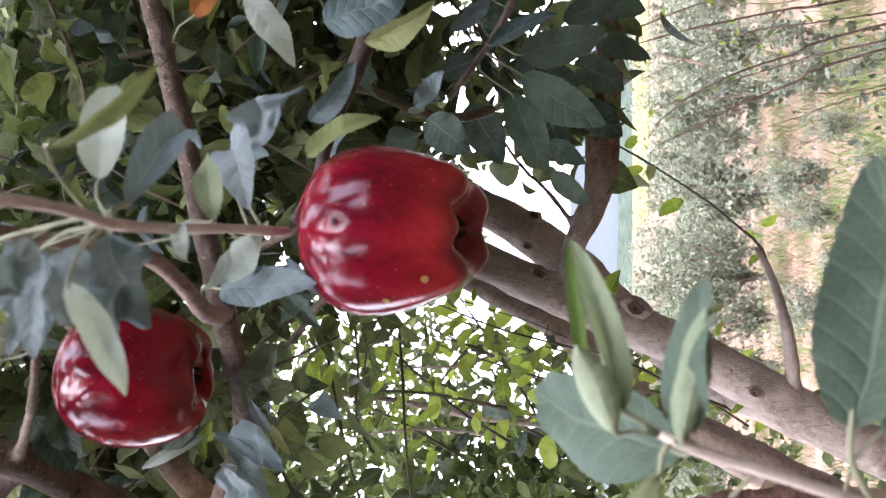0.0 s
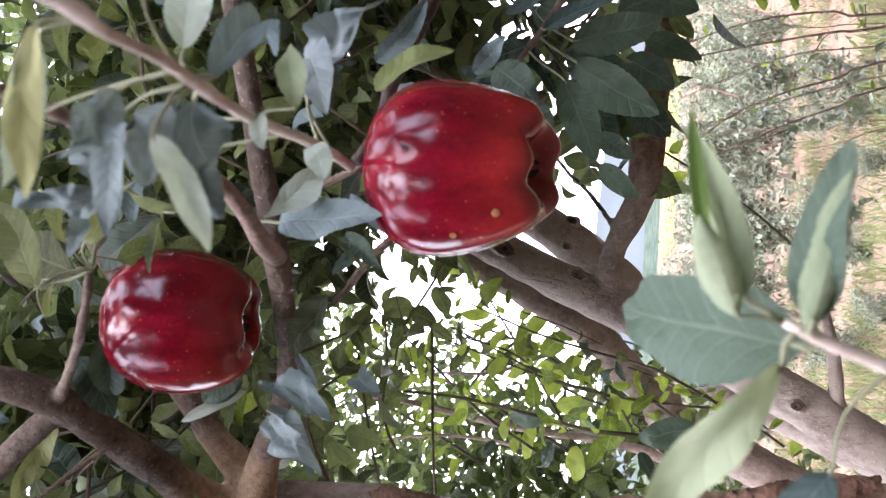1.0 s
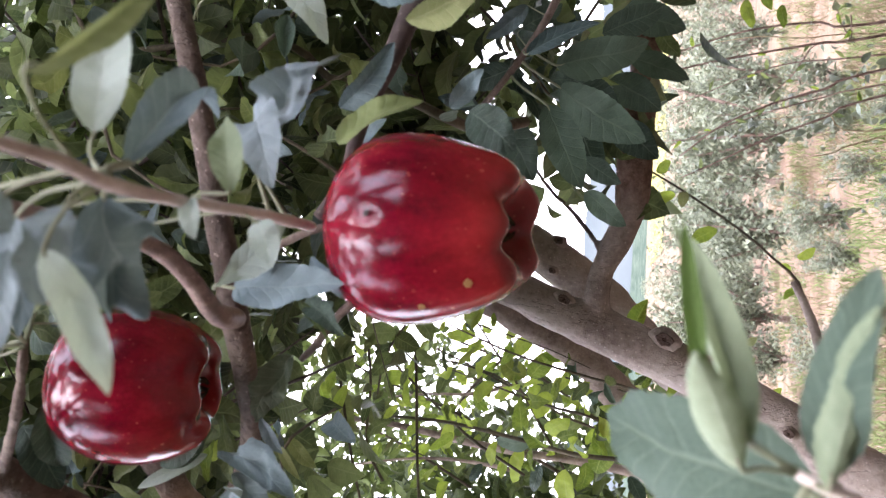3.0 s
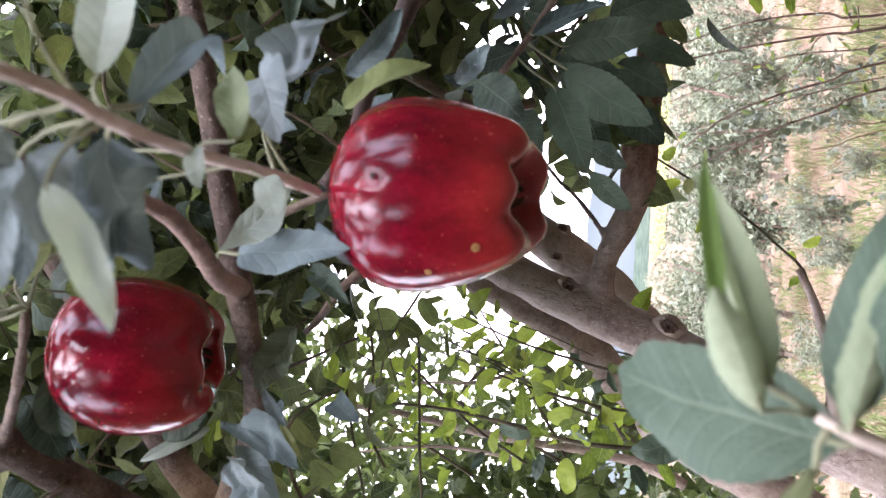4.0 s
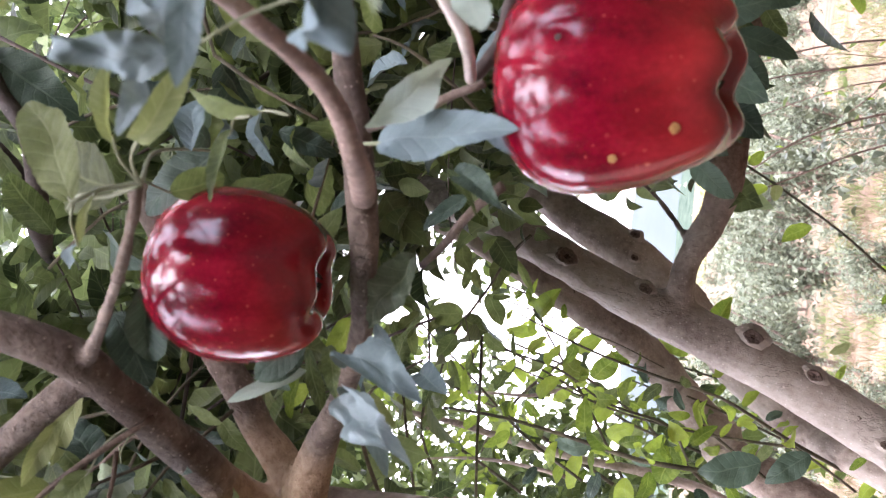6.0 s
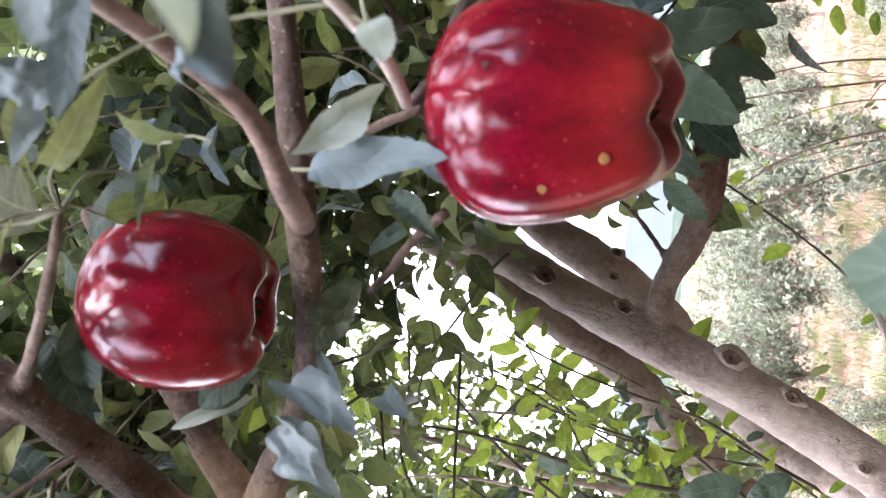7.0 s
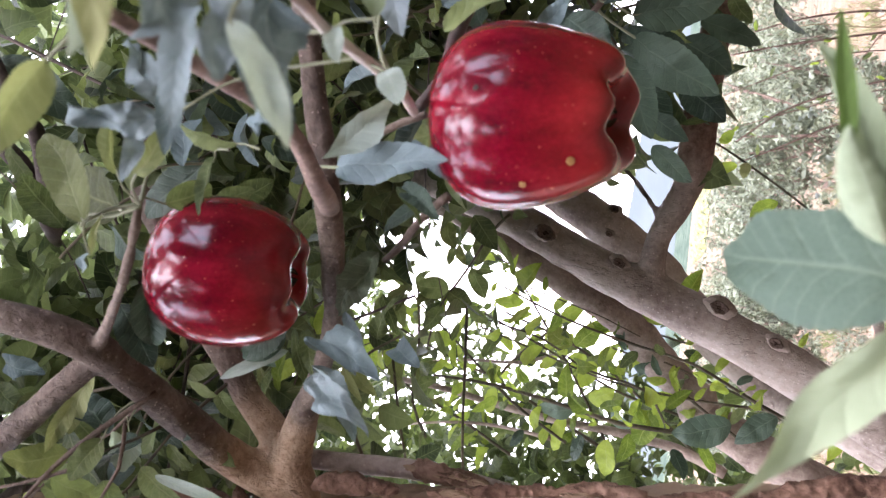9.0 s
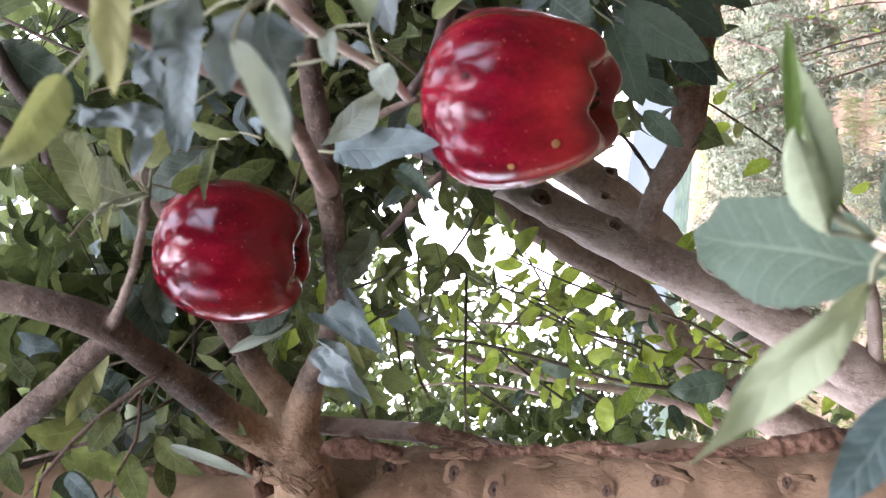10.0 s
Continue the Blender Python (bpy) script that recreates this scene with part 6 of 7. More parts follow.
leaf(hanging, "broad", LEAF_MID, (-0.127, 1.250, 1.974), (-0.163, 1.250, 2.000), (0.10, -0.97, 0.20), 1.10)
leaf(hanging, "flat", LEAF_OLIVE, (-0.104, 1.250, 1.998), (-0.129, 1.250, 2.015), (0.10, -0.97, 0.20), 1.10)
leaf(hanging, "folded", LEAF_MID, (-0.162, 1.250, 1.980), (-0.202, 1.250, 1.962), (0.32, -0.95, 0.00), 0.70)
leaf(hanging, "flat", LEAF_BRIGHT, (-0.205, 1.250, 1.960), (-0.226, 1.250, 1.981), (0.10, -0.97, 0.20), 1.00)
leaf(hanging, "flat", LEAF_MID, (-0.197, 1.250, 2.002), (-0.236, 1.250, 2.013), (0.10, -0.97, 0.20), 0.80)
leaf(hanging, "flat", LEAF_MID, (-0.149, 1.250, 1.946), (-0.176, 1.250, 1.955), (0.10, -0.97, 0.20), 0.90)
leaf(hanging, "flat", LEAF_MID, (-0.116, 1.250, 2.072), (-0.176, 1.250, 2.040), (0.10, -0.97, 0.20), 0.70)
leaf(hanging, "flat", LEAF_BRIGHT, (-0.149, 1.250, 2.061), (-0.196, 1.250, 2.068), (0.10, -0.97, 0.20), 0.70)
leaf(hanging, "flat", LEAF_BRIGHT, (-0.180, 1.250, 2.040), (-0.227, 1.250, 2.055), (0.10, -0.97, 0.20), 0.90)
leaf(hanging, "flat", LEAF_MID, (-0.112, 1.250, 2.031), (-0.141, 1.250, 2.048), (0.10, -0.97, 0.20), 0.90)
leaf(hanging, "flat", LEAF_MID, (-0.060, 1.250, 2.025), (-0.081, 1.250, 2.038), (0.10, -0.97, 0.20), 0.90)
leaf(hanging, "flat", LEAF_SPOT, (-0.140, 1.250, 1.871), (-0.114, 1.250, 1.844), (0.10, -0.97, 0.20), 0.60)
leaf(hanging, "folded", LEAF_MID, (-0.150, 1.250, 1.887), (-0.114, 1.250, 1.893), (0.10, -0.97, 0.20), 0.50)
leaf(hanging, "flat", LEAF_BRIGHT, (-0.058, 1.250, 1.870), (-0.035, 1.250, 1.866), (0.10, -0.97, 0.20), 0.60)
leaf(near_tree, "broad", LEAF_BRIGHT, (-0.103, 0.800, 1.961), (-0.142, 0.800, 1.979), (0.20, -0.97, 0.10), 1.00)
side_twig = limb("twig", near_tree, BARK_TWIG, [(0.333, 0.800, 1.649, 0.0041), (0.275, 0.820, 1.690, 0.0040), (0.240, 0.840, 1.712, 0.0038), (0.200, 0.860, 1.744, 0.0034), (0.160, 0.870, 1.779, 0.0035)], 8, 0.02)
leaf(side_twig, "flat", LEAF_DARK, (0.162, 0.860, 1.711), (0.078, 0.860, 1.675), (0.09, -0.97, -0.21), 1.0, (0.194, 0.862, 1.750))
leaf(side_twig, "flat", LEAF_DARK, (0.182, 0.870, 1.700), (0.126, 0.860, 1.615), (-0.28, -0.92, 0.29), 1.0, (0.207, 0.857, 1.739))
leaf(side_twig, "flat", LEAF_DARK, (0.201, 0.860, 1.703), (0.226, 0.870, 1.615), (-0.53, -0.81, -0.24), 1.05, (0.217, 0.852, 1.731))
leaf(side_twig, "folded", LEAF_BLUE, (0.207, 0.840, 1.730), (0.235, 0.840, 1.660), (-0.03, -1.00, -0.01), 0.62, (0.213, 0.853, 1.734))
leaf(side_twig, "flat", LEAF_BLUE, (0.255, 0.840, 1.730), (0.224, 0.840, 1.770), (-0.25, -0.95, -0.20), 0.85, (0.243, 0.838, 1.710))
leaf(side_twig, "wavy", LEAF_BLUE, (0.148, 0.800, 1.767), (0.152, 0.780, 1.803), (0.11, -0.86, -0.50), 0.9)
leaf(side_twig, "wavy", LEAF_BLUE, (0.105, 0.600, 1.749), (0.132, 0.600, 1.727), (-0.28, -0.89, -0.36), 0.95)
leaf(near_tree, "broad", LEAF_DARK, (0.074, 0.460, 1.707), (0.053, 0.455, 1.682), (-0.05, -0.97, 0.23), 1.25)
leaf(side_twig, "flat", LEAF_DARK, (0.204, 0.880, 1.750), (0.190, 0.900, 1.796), (-0.24, -0.91, 0.32), 1.2, (0.197, 0.861, 1.747))
leaf(side_twig, "flat", LEAF_DARK, (0.087, 0.950, 1.676), (0.050, 0.950, 1.632), (-0.16, -0.98, 0.14), 1.0)
leaf(side_twig, "flat", LEAF_DARK, (0.209, 0.950, 1.695), (0.184, 0.950, 1.644), (0.15, -0.98, -0.08), 1.1)
leaf(side_twig, "flat", LEAF_DARK, (0.127, 0.980, 1.681), (0.099, 0.980, 1.639), (-0.21, -0.97, 0.14), 1.1)
leaf(side_twig, "flat", LEAF_DARK, (0.166, 1.000, 1.688), (0.104, 1.000, 1.661), (0.07, -0.99, -0.15), 1.1)
leaf(side_twig, "broad", LEAF_DARK, (0.245, 1.100, 1.658), (0.205, 1.100, 1.595), (-0.15, -0.98, 0.10), 1.1)
leaf(side_twig, "broad", LEAF_DARK, (0.191, 1.100, 1.653), (0.145, 1.100, 1.597), (-0.23, -0.96, 0.19), 1.1)
leaf(side_twig, "flat", LEAF_DARK, (0.252, 0.900, 1.743), (0.275, 0.900, 1.702), (-0.28, -0.95, -0.15), 1.1, (0.217, 0.852, 1.731))
leaf(side_twig, "flat", LEAF_DARK, (0.258, 0.950, 1.663), (0.287, 0.950, 1.599), (-0.40, -0.90, -0.18), 1.1)
leaf(side_twig, "flat", LEAF_DARK, (0.338, 1.100, 1.644), (0.306, 1.100, 1.568), (-0.41, -0.90, 0.17), 1.2)
leaf(side_twig, "flat", LEAF_MID, (0.337, 1.200, 1.600), (0.298, 1.200, 1.569), (-0.22, -0.93, 0.28), 1.2)
leaf(side_twig, "broad", LEAF_DARK, (0.167, 0.950, 1.772), (0.098, 0.950, 1.732), (-0.06, -0.99, 0.11), 1.1)
leaf(side_twig, "flat", LEAF_MID, (0.189, 1.000, 1.767), (0.130, 1.000, 1.752), (-0.02, -1.00, 0.07), 0.8)
leaf(side_twig, "flat", LEAF_DARK, (0.286, 1.150, 1.636), (0.255, 1.150, 1.560), (0.10, -0.99, -0.04), 1.0)
leaf(side_twig, "folded", LEAF_MID, (0.159, 1.200, 1.648), (0.178, 1.200, 1.592), (-0.13, -0.99, -0.05), 0.5)
limb("branch", pale_tree, BARK_PALE, [(-0.200, 1.260, 1.357, 0.0111), (-0.158, 1.250, 1.364, 0.0092), (-0.096, 1.260, 1.372, 0.0075), (-0.041, 1.300, 1.382, 0.0059), (0.001, 1.320, 1.399, 0.0041)], 10, 0.01, 0.25)
slope_shoot = limb("shoot", pale_tree, BARK_SHOOT, [(0.175, 1.360, 1.620, 0.0018), (0.135, 1.360, 1.554, 0.0018), (0.075, 1.350, 1.469, 0.0019), (0.031, 1.340, 1.420, 0.0021), (0.001, 1.330, 1.391, 0.0025), (-0.050, 1.320, 1.378, 0.0029), (-0.099, 1.310, 1.364, 0.0034), (-0.139, 1.290, 1.359, 0.0042), (-0.184, 1.270, 1.364, 0.0053)], 8, 0.02, 0.12)
leaf(slope_shoot, "flat", LEAF_BRIGHT, (0.160, 1.350, 1.591), (0.178, 1.340, 1.574), (-0.53, -0.84, -0.06), 1.5)
leaf(slope_shoot, "flat", LEAF_BRIGHT, (0.129, 1.350, 1.565), (0.108, 1.340, 1.598), (0.36, -0.93, -0.05), 1.1)
leaf(slope_shoot, "flat", LEAF_YELLOW, (0.132, 1.350, 1.553), (0.107, 1.340, 1.555), (0.37, -0.87, 0.34), 1.5)
leaf(slope_shoot, "flat", LEAF_BRIGHT, (0.077, 1.350, 1.503), (0.050, 1.340, 1.541), (0.39, -0.92, 0.03), 1.1)
leaf(slope_shoot, "flat", LEAF_BRIGHT, (0.036, 1.350, 1.389), (0.052, 1.340, 1.367), (-0.41, -0.91, 0.10), 1.2)
leaf(slope_shoot, "flat", LEAF_BRIGHT, (0.018, 1.350, 1.398), (0.027, 1.340, 1.414), (-0.02, -0.84, -0.54), 1.0)
leaf(slope_shoot, "flat", LEAF_BRIGHT, (-0.008, 1.350, 1.390), (-0.025, 1.340, 1.408), (0.56, -0.82, 0.08), 1.0)


def knot(parent, place, way, size, bark, along=(-0.4, 0.0, -0.9), core=None, high=1.0):
    """A healed pruning scar: a lumpy collar of bark, wrinkled round a cracked dark core."""
    bm = bmesh.new()
    rings, sides = [], 28
    seed = Vector((size * 900, place[2] * 31, 0))
    for r, h in ((2.0, -0.45), (1.6, -0.15), (1.3, 0.12), (1.08, 0.45), (0.98, 0.66), (0.88, 0.72), (0.74, 0.6), (0.6, 0.66), (0.44, 0.46), (0.3, 0.52), (0.18, 0.36), (0.06, 0.42)):
        ring = []
        for k in range(sides):
            a = 2 * math.pi * k / sides
            p = Vector((r * 1.18 * math.cos(a), r * 0.86 * math.sin(a), h))
            p *= 1 + 0.22 * noise.noise(Vector((math.cos(a) * 1.4, math.sin(a) * 1.4, 0)) + seed)
            p += 0.16 * noise.noise_vector(p * 3.0 + seed) + 0.08 * noise.noise_vector(p * 8.0 + seed)
            p.z *= high
            ring.append(bm.verts.new(p * size))
        rings.append(ring)
    for j, (a, b) in enumerate(zip(rings, rings[1:])):
        for k in range(sides):
            f = bm.faces.new((a[k], a[(k + 1) % sides], b[(k + 1) % sides], b[k]))
            f.material_index = 1 if j >= 9 else 2 if j >= 3 else 0
    bm.faces.new(rings[-1]).material_index = 1
    ob = part("knot", mesh_of(bm, "knot", (bark, core or KNOT, BARK_KNOT)), None, parent)
    z = Vector(way).normalized()
    x = (Vector(along) - z * z.dot(Vector(along))).normalized()
    m = Matrix((x, z.cross(x), z)).transposed().to_4x4()
    m.translation = place
    ob.matrix_basis = m
    settle(ob)


knot(pale_tree, (-0.002, 1.245, 1.828), (-0.06, -0.99, -0.14), 0.0126, BARK_PALE)
knot(pale_tree, (-0.036, 1.245, 1.718), (-0.03, -1.00, -0.05), 0.0072, BARK_PALE)
knot(pale_tree, (-0.086, 1.240, 1.578), (0.02, -1.00, 0.07), 0.0097, BARK_PALE)
knot(pale_tree, (-0.127, 1.240, 1.501), (0.05, -0.99, 0.14), 0.0074, BARK_PALE)
knot(pale_tree, (-0.173, 1.240, 1.448), (0.09, -0.98, 0.18), 0.0033, BARK_PALE)
knot(pale_tree, (-0.083, 1.250, 1.637), (0.01, -1.00, 0.02), 0.0049, BARK_PALE)
knot(pale_tree, (-0.201, 1.230, 1.416), (0.11, -0.97, 0.21), 0.0059, BARK_PALE)
knot(pale_tree, (0.004, 1.240, 1.736), (-0.06, -1.00, -0.06), 0.0043, BARK_PALE)
knot(pale_tree, (-0.045, 1.430, 1.840), (0.42, -0.91, -0.08), 0.0068, BARK_PALE)
knot(pale_tree, (-0.078, 1.470, 1.762), (0.43, -0.90, -0.03), 0.0078, BARK_PALE)
knot(pale_tree, (0.035, 1.490, 1.790), (0.38, -0.93, -0.04), 0.0053, BARK_PALE)
knot(pale_tree, (0.058, 1.480, 1.749), (0.36, -0.93, -0.02), 0.0070, BARK_PALE)
knot(pale_tree, (-0.025, 1.500, 1.690), (0.41, -0.91, 0.02), 0.0052, BARK_PALE)
knot(pale_tree, (-0.150, 1.550, 1.680), (0.47, -0.88, 0.03), 0.0081, BARK_PALE)


def bark_flake(parent, place, way, along, size, seed):
    """A loose chunk of peeling bark."""
    bm = bmesh.new()
    bmesh.ops.create_icosphere(bm, subdivisions=3, radius=1.0)
    for v in bm.verts:
        v.co += 0.55 * noise.noise_vector(v.co * 1.5 + Vector((seed * 3.7, 0, 0))) + 0.16 * noise.noise_vector(v.co * 5 + Vector((0, seed, 0)))
        v.co = Vector((v.co.x, v.co.y * 0.34, v.co.z * 0.10)) * size
    ob = part("bark_flake", bm, BARK_TRUNK, parent)
    z = Vector(way).normalized()
    x = (Vector(along) - z * z.dot(Vector(along))).normalized()
    m = Matrix((x, z.cross(x), z)).transposed().to_4x4()
    m.translation = place
    ob.matrix_basis = m
    settle(ob)



def bark_ridge(parent, nodes, seed):
    """A crumbling welt of old bark."""
    bm = bmesh.new()
    tube(bm, nodes, 22, 0.0014, 0.38, 60.0, seed)
    for v in bm.verts:
        v.co += 0.0018 * noise.noise_vector(v.co * 230) + 0.0009 * noise.noise_vector(v.co * 500)
    settle(part("bark_ridge", bm, BARK_CRUMB, parent))


bark_ridge(near_tree, [(-0.228, 0.588, 1.879, 0.0021), (-0.224, 0.588, 1.868, 0.0064), (-0.222, 0.588, 1.846, 0.0075), (-0.221, 0.588, 1.824, 0.0050), (-0.221, 0.588, 1.814, 0.0017)], 0)
bark_ridge(near_tree, [(-0.223, 0.665, 1.831, 0.0019), (-0.223, 0.665, 1.821, 0.0074), (-0.225, 0.665, 1.796, 0.0078), (-0.227, 0.665, 1.773, 0.0055), (-0.228, 0.665, 1.762, 0.0018)], 1)
bark_ridge(near_tree, [(-0.225, 0.610, 1.799, 0.0017), (-0.220, 0.610, 1.769, 0.0038), (-0.214, 0.610, 1.740, 0.0050), (-0.210, 0.610, 1.715, 0.0033), (-0.209, 0.610, 1.699, 0.0016)], 2)
bark_ridge(near_tree, [(-0.213, 0.610, 1.715, 0.0016), (-0.204, 0.610, 1.691, 0.0045), (-0.203, 0.610, 1.667, 0.0052), (-0.202, 0.610, 1.647, 0.0024)], 3)
bark_ridge(near_tree, [(-0.205, 0.610, 1.651, 0.0016), (-0.201, 0.610, 1.624, 0.0035), (-0.195, 0.610, 1.599, 0.0039), (-0.192, 0.610, 1.577, 0.0023)], 4)
bark_ridge(near_tree, [(-0.193, 0.610, 1.580, 0.0015), (-0.186, 0.610, 1.559, 0.0053), (-0.179, 0.610, 1.535, 0.0072), (-0.175, 0.610, 1.515, 0.0067), (-0.171, 0.610, 1.494, 0.0074), (-0.166, 0.610, 1.468, 0.0058)], 5)
bark_ridge(near_tree, [(-0.241, 0.588, 1.923, 0.0026), (-0.242, 0.588, 1.904, 0.0086), (-0.242, 0.588, 1.883, 0.0077), (-0.246, 0.588, 1.875, 0.0026)], 6)
bark_ridge(near_tree, [(-0.237, 0.588, 1.938, 0.0022), (-0.253, 0.588, 1.931, 0.0070), (-0.269, 0.588, 1.921, 0.0061)], 7)
bark_ridge(near_tree, [(-0.264, 0.588, 2.032, 0.0018), (-0.254, 0.588, 1.991, 0.0054), (-0.251, 0.588, 1.957, 0.0066), (-0.250, 0.588, 1.932, 0.0035)], 8)
bark_flake(near_tree, (-0.222, 0.660, 1.824), (0.62, -0.76, -0.19), (-0.06, 0.27, -0.97), 0.0083, 80)
bark_flake(near_tree, (-0.223, 0.660, 1.805), (0.62, -0.77, -0.17), (-0.13, 0.26, -0.98), 0.0083, 81)
bark_flake(near_tree, (-0.223, 0.660, 1.786), (0.62, -0.77, -0.15), (0.02, 0.27, -0.97), 0.0082, 82)
bark_flake(near_tree, (-0.225, 0.660, 1.772), (0.62, -0.77, -0.13), (-0.10, 0.26, -0.97), 0.0082, 83)
limb("limb", near_tree, BARK_BRANCH, [(-0.229, 0.660, 1.946, 0.0068), (-0.236, 0.690, 1.922, 0.0080), (-0.236, 0.700, 1.883, 0.0085), (-0.234, 0.700, 1.841, 0.0084), (-0.235, 0.700, 1.805, 0.0078), (-0.239, 0.700, 1.755, 0.0071)], 12)
leaf(pale_tree, "flat", LEAF_BRIGHT, (0.406, 1.300, 1.477), (0.365, 1.300, 1.466), (-0.17, -0.77, 0.61), 1.1)
leaf(pale_tree, "flat", LEAF_BRIGHT, (0.397, 1.300, 1.427), (0.364, 1.300, 1.423), (-0.08, -0.78, 0.62), 1.1)
leaf(pale_tree, "flat", LEAF_BRIGHT, (0.426, 1.300, 1.449), (0.390, 1.300, 1.440), (-0.16, -0.76, 0.63), 1.1)
leaf(pale_tree, "flat", LEAF_BRIGHT, (0.430, 1.300, 1.506), (0.404, 1.300, 1.496), (-0.24, -0.76, 0.60), 1.1)

knot(near_tree, (-0.247, 0.628, 1.836), (0.45, -0.88, -0.05), 0.0061, BARK_TRUNK, (-1, -0.4, 0.1), KNOT, 0.12)
knot(near_tree, (-0.242, 0.628, 1.784), (0.45, -0.88, -0.05), 0.0048, BARK_TRUNK, (-1, -0.4, 0.1), KNOT, 0.12)
knot(near_tree, (-0.247, 0.619, 1.750), (0.40, -0.90, -0.05), 0.0049, BARK_TRUNK, (-1, -0.4, 0.1), KNOT, 0.12)
knot(near_tree, (-0.236, 0.621, 1.668), (0.40, -0.90, 0.0), 0.0035, BARK_TRUNK, (-1, -0.4, 0.1), KNOT, 0.12)
knot(near_tree, (-0.224, 0.620, 1.633), (0.40, -0.90, 0.0), 0.0046, BARK_TRUNK, (-1, -0.4, 0.1), KNOT, 0.12)
knot(near_tree, (-0.212, 0.622, 1.548), (0.40, -0.90, 0.05), 0.0033, BARK_TRUNK, (-1, -0.4, 0.1), KNOT, 0.12)
bark_flake(near_tree, (-0.249, 0.582, 1.865), (-0.13, -0.45, -0.89), (-0.17, -0.21, 1.0), 0.0064, 100)
bark_flake(near_tree, (-0.245, 0.578, 1.869), (0.44, -0.62, -0.78), (0.48, 0.16, 1.0), 0.0073, 101)
bark_flake(near_tree, (-0.242, 0.574, 1.874), (-0.01, -0.76, -0.64), (-0.52, -0.24, 1.0), 0.0073, 102)
bark_flake(near_tree, (-0.233, 0.571, 1.880), (0.38, -0.88, -0.48), (0.49, 0.18, 1.0), 0.0072, 103)
bark_flake(near_tree, (-0.248, 0.569, 1.886), (0.24, -0.96, -0.30), (0.37, 0.21, 1.0), 0.0113, 104)
bark_flake(near_tree, (-0.253, 0.568, 1.893), (0.22, -1.00, -0.10), (0.27, 0.00, 1.0), 0.0071, 105)
bark_flake(near_tree, (-0.244, 0.568, 1.901), (-0.14, -1.00, 0.10), (0.70, 0.22, 1.0), 0.0093, 106)
bark_flake(near_tree, (-0.248, 0.569, 1.908), (0.44, -0.96, 0.30), (0.12, 0.23, 1.0), 0.0111, 107)
bark_flake(near_tree, (-0.243, 0.571, 1.914), (0.09, -0.88, 0.48), (0.16, -0.04, 1.0), 0.0070, 108)
bark_flake(near_tree, (-0.248, 0.574, 1.920), (0.37, -0.76, 0.64), (-0.73, -0.27, 1.0), 0.0098, 109)
bark_flake(near_tree, (-0.248, 0.578, 1.925), (0.17, -0.62, 0.78), (-0.05, -0.09, 1.0), 0.0120, 110)
bark_flake(near_tree, (-0.250, 0.582, 1.929), (0.09, -0.45, 0.89), (-0.48, 0.08, 1.0), 0.0077, 111)
bark_flake(near_tree, (-0.229, 0.606, 1.857), (0.8, -0.6, 0.0), (-0.11, 0.1, 1.0), 0.0125, 130)
bark_flake(near_tree, (-0.231, 0.606, 1.823), (0.8, -0.6, 0.0), (-0.26, 0.1, 1.0), 0.0098, 131)
bark_flake(near_tree, (-0.221, 0.606, 1.775), (0.8, -0.6, 0.0), (-0.16, 0.1, 1.0), 0.0106, 132)
bark_flake(near_tree, (-0.218, 0.606, 1.719), (0.8, -0.6, 0.0), (-0.27, 0.1, 1.0), 0.0136, 133)
bark_flake(near_tree, (-0.209, 0.606, 1.688), (0.8, -0.6, 0.0), (0.14, 0.1, 1.0), 0.0157, 134)
bark_flake(near_tree, (-0.211, 0.606, 1.625), (0.8, -0.6, 0.0), (0.28, 0.1, 1.0), 0.0142, 135)
bark_flake(near_tree, (-0.200, 0.606, 1.588), (0.8, -0.6, 0.0), (0.07, 0.1, 1.0), 0.0145, 136)
bark_flake(near_tree, (-0.203, 0.606, 1.541), (0.8, -0.6, 0.0), (-0.03, 0.1, 1.0), 0.0091, 137)
bark_flake(near_tree, (-0.191, 0.606, 1.498), (0.8, -0.6, 0.0), (-0.10, 0.1, 1.0), 0.0081, 138)
# ---- olive leaves and green stalks below the forked limb ----
low_shoot = limb("twig", near_tree, BARK_TWIG, [(-0.188, 0.560, 1.978, 0.0017), (-0.185, 0.560, 2.007, 0.0015), (-0.205, 0.560, 2.028, 0.0013), (-0.234, 0.560, 2.065, 0.0011), (-0.276, 0.560, 2.105, 0.0009), (-0.302, 0.560, 2.130, 0.0007)], 7, 0.02, 0.15)
limb("twig", low_shoot, PETIOLE, [(-0.184, 0.550, 2.004, 0.0007), (-0.212, 0.550, 2.016, 0.0006), (-0.239, 0.550, 2.024, 0.0005), (-0.266, 0.550, 2.027, 0.0004)], 6, 0.02, 0.1)
limb("twig", low_shoot, PETIOLE, [(-0.212, 0.570, 2.041, 0.0008), (-0.225, 0.570, 2.074, 0.0007), (-0.228, 0.570, 2.106, 0.0006), (-0.231, 0.570, 2.144, 0.0005)], 6, 0.02, 0.1)
limb("twig", low_shoot, PETIOLE, [(-0.190, 0.550, 2.010, 0.0007), (-0.211, 0.550, 2.003, 0.0006), (-0.230, 0.550, 1.990, 0.0004)], 6, 0.02, 0.1)
leaf(low_shoot, "twisted", LEAF_YELLOW, (-0.150, 0.500, 2.003), (-0.194, 0.495, 2.015), (-0.35, -0.92, 0.16), 0.80)
leaf(low_shoot, "flat", LEAF_MID, (-0.199, 0.520, 2.035), (-0.236, 0.522, 1.999), (-0.10, -0.98, 0.17), 1.10)
leaf(low_shoot, "wavy", LEAF_LIME, (-0.207, 0.550, 2.022), (-0.218, 0.540, 1.988), (0.16, -0.99, -0.02), 0.90)
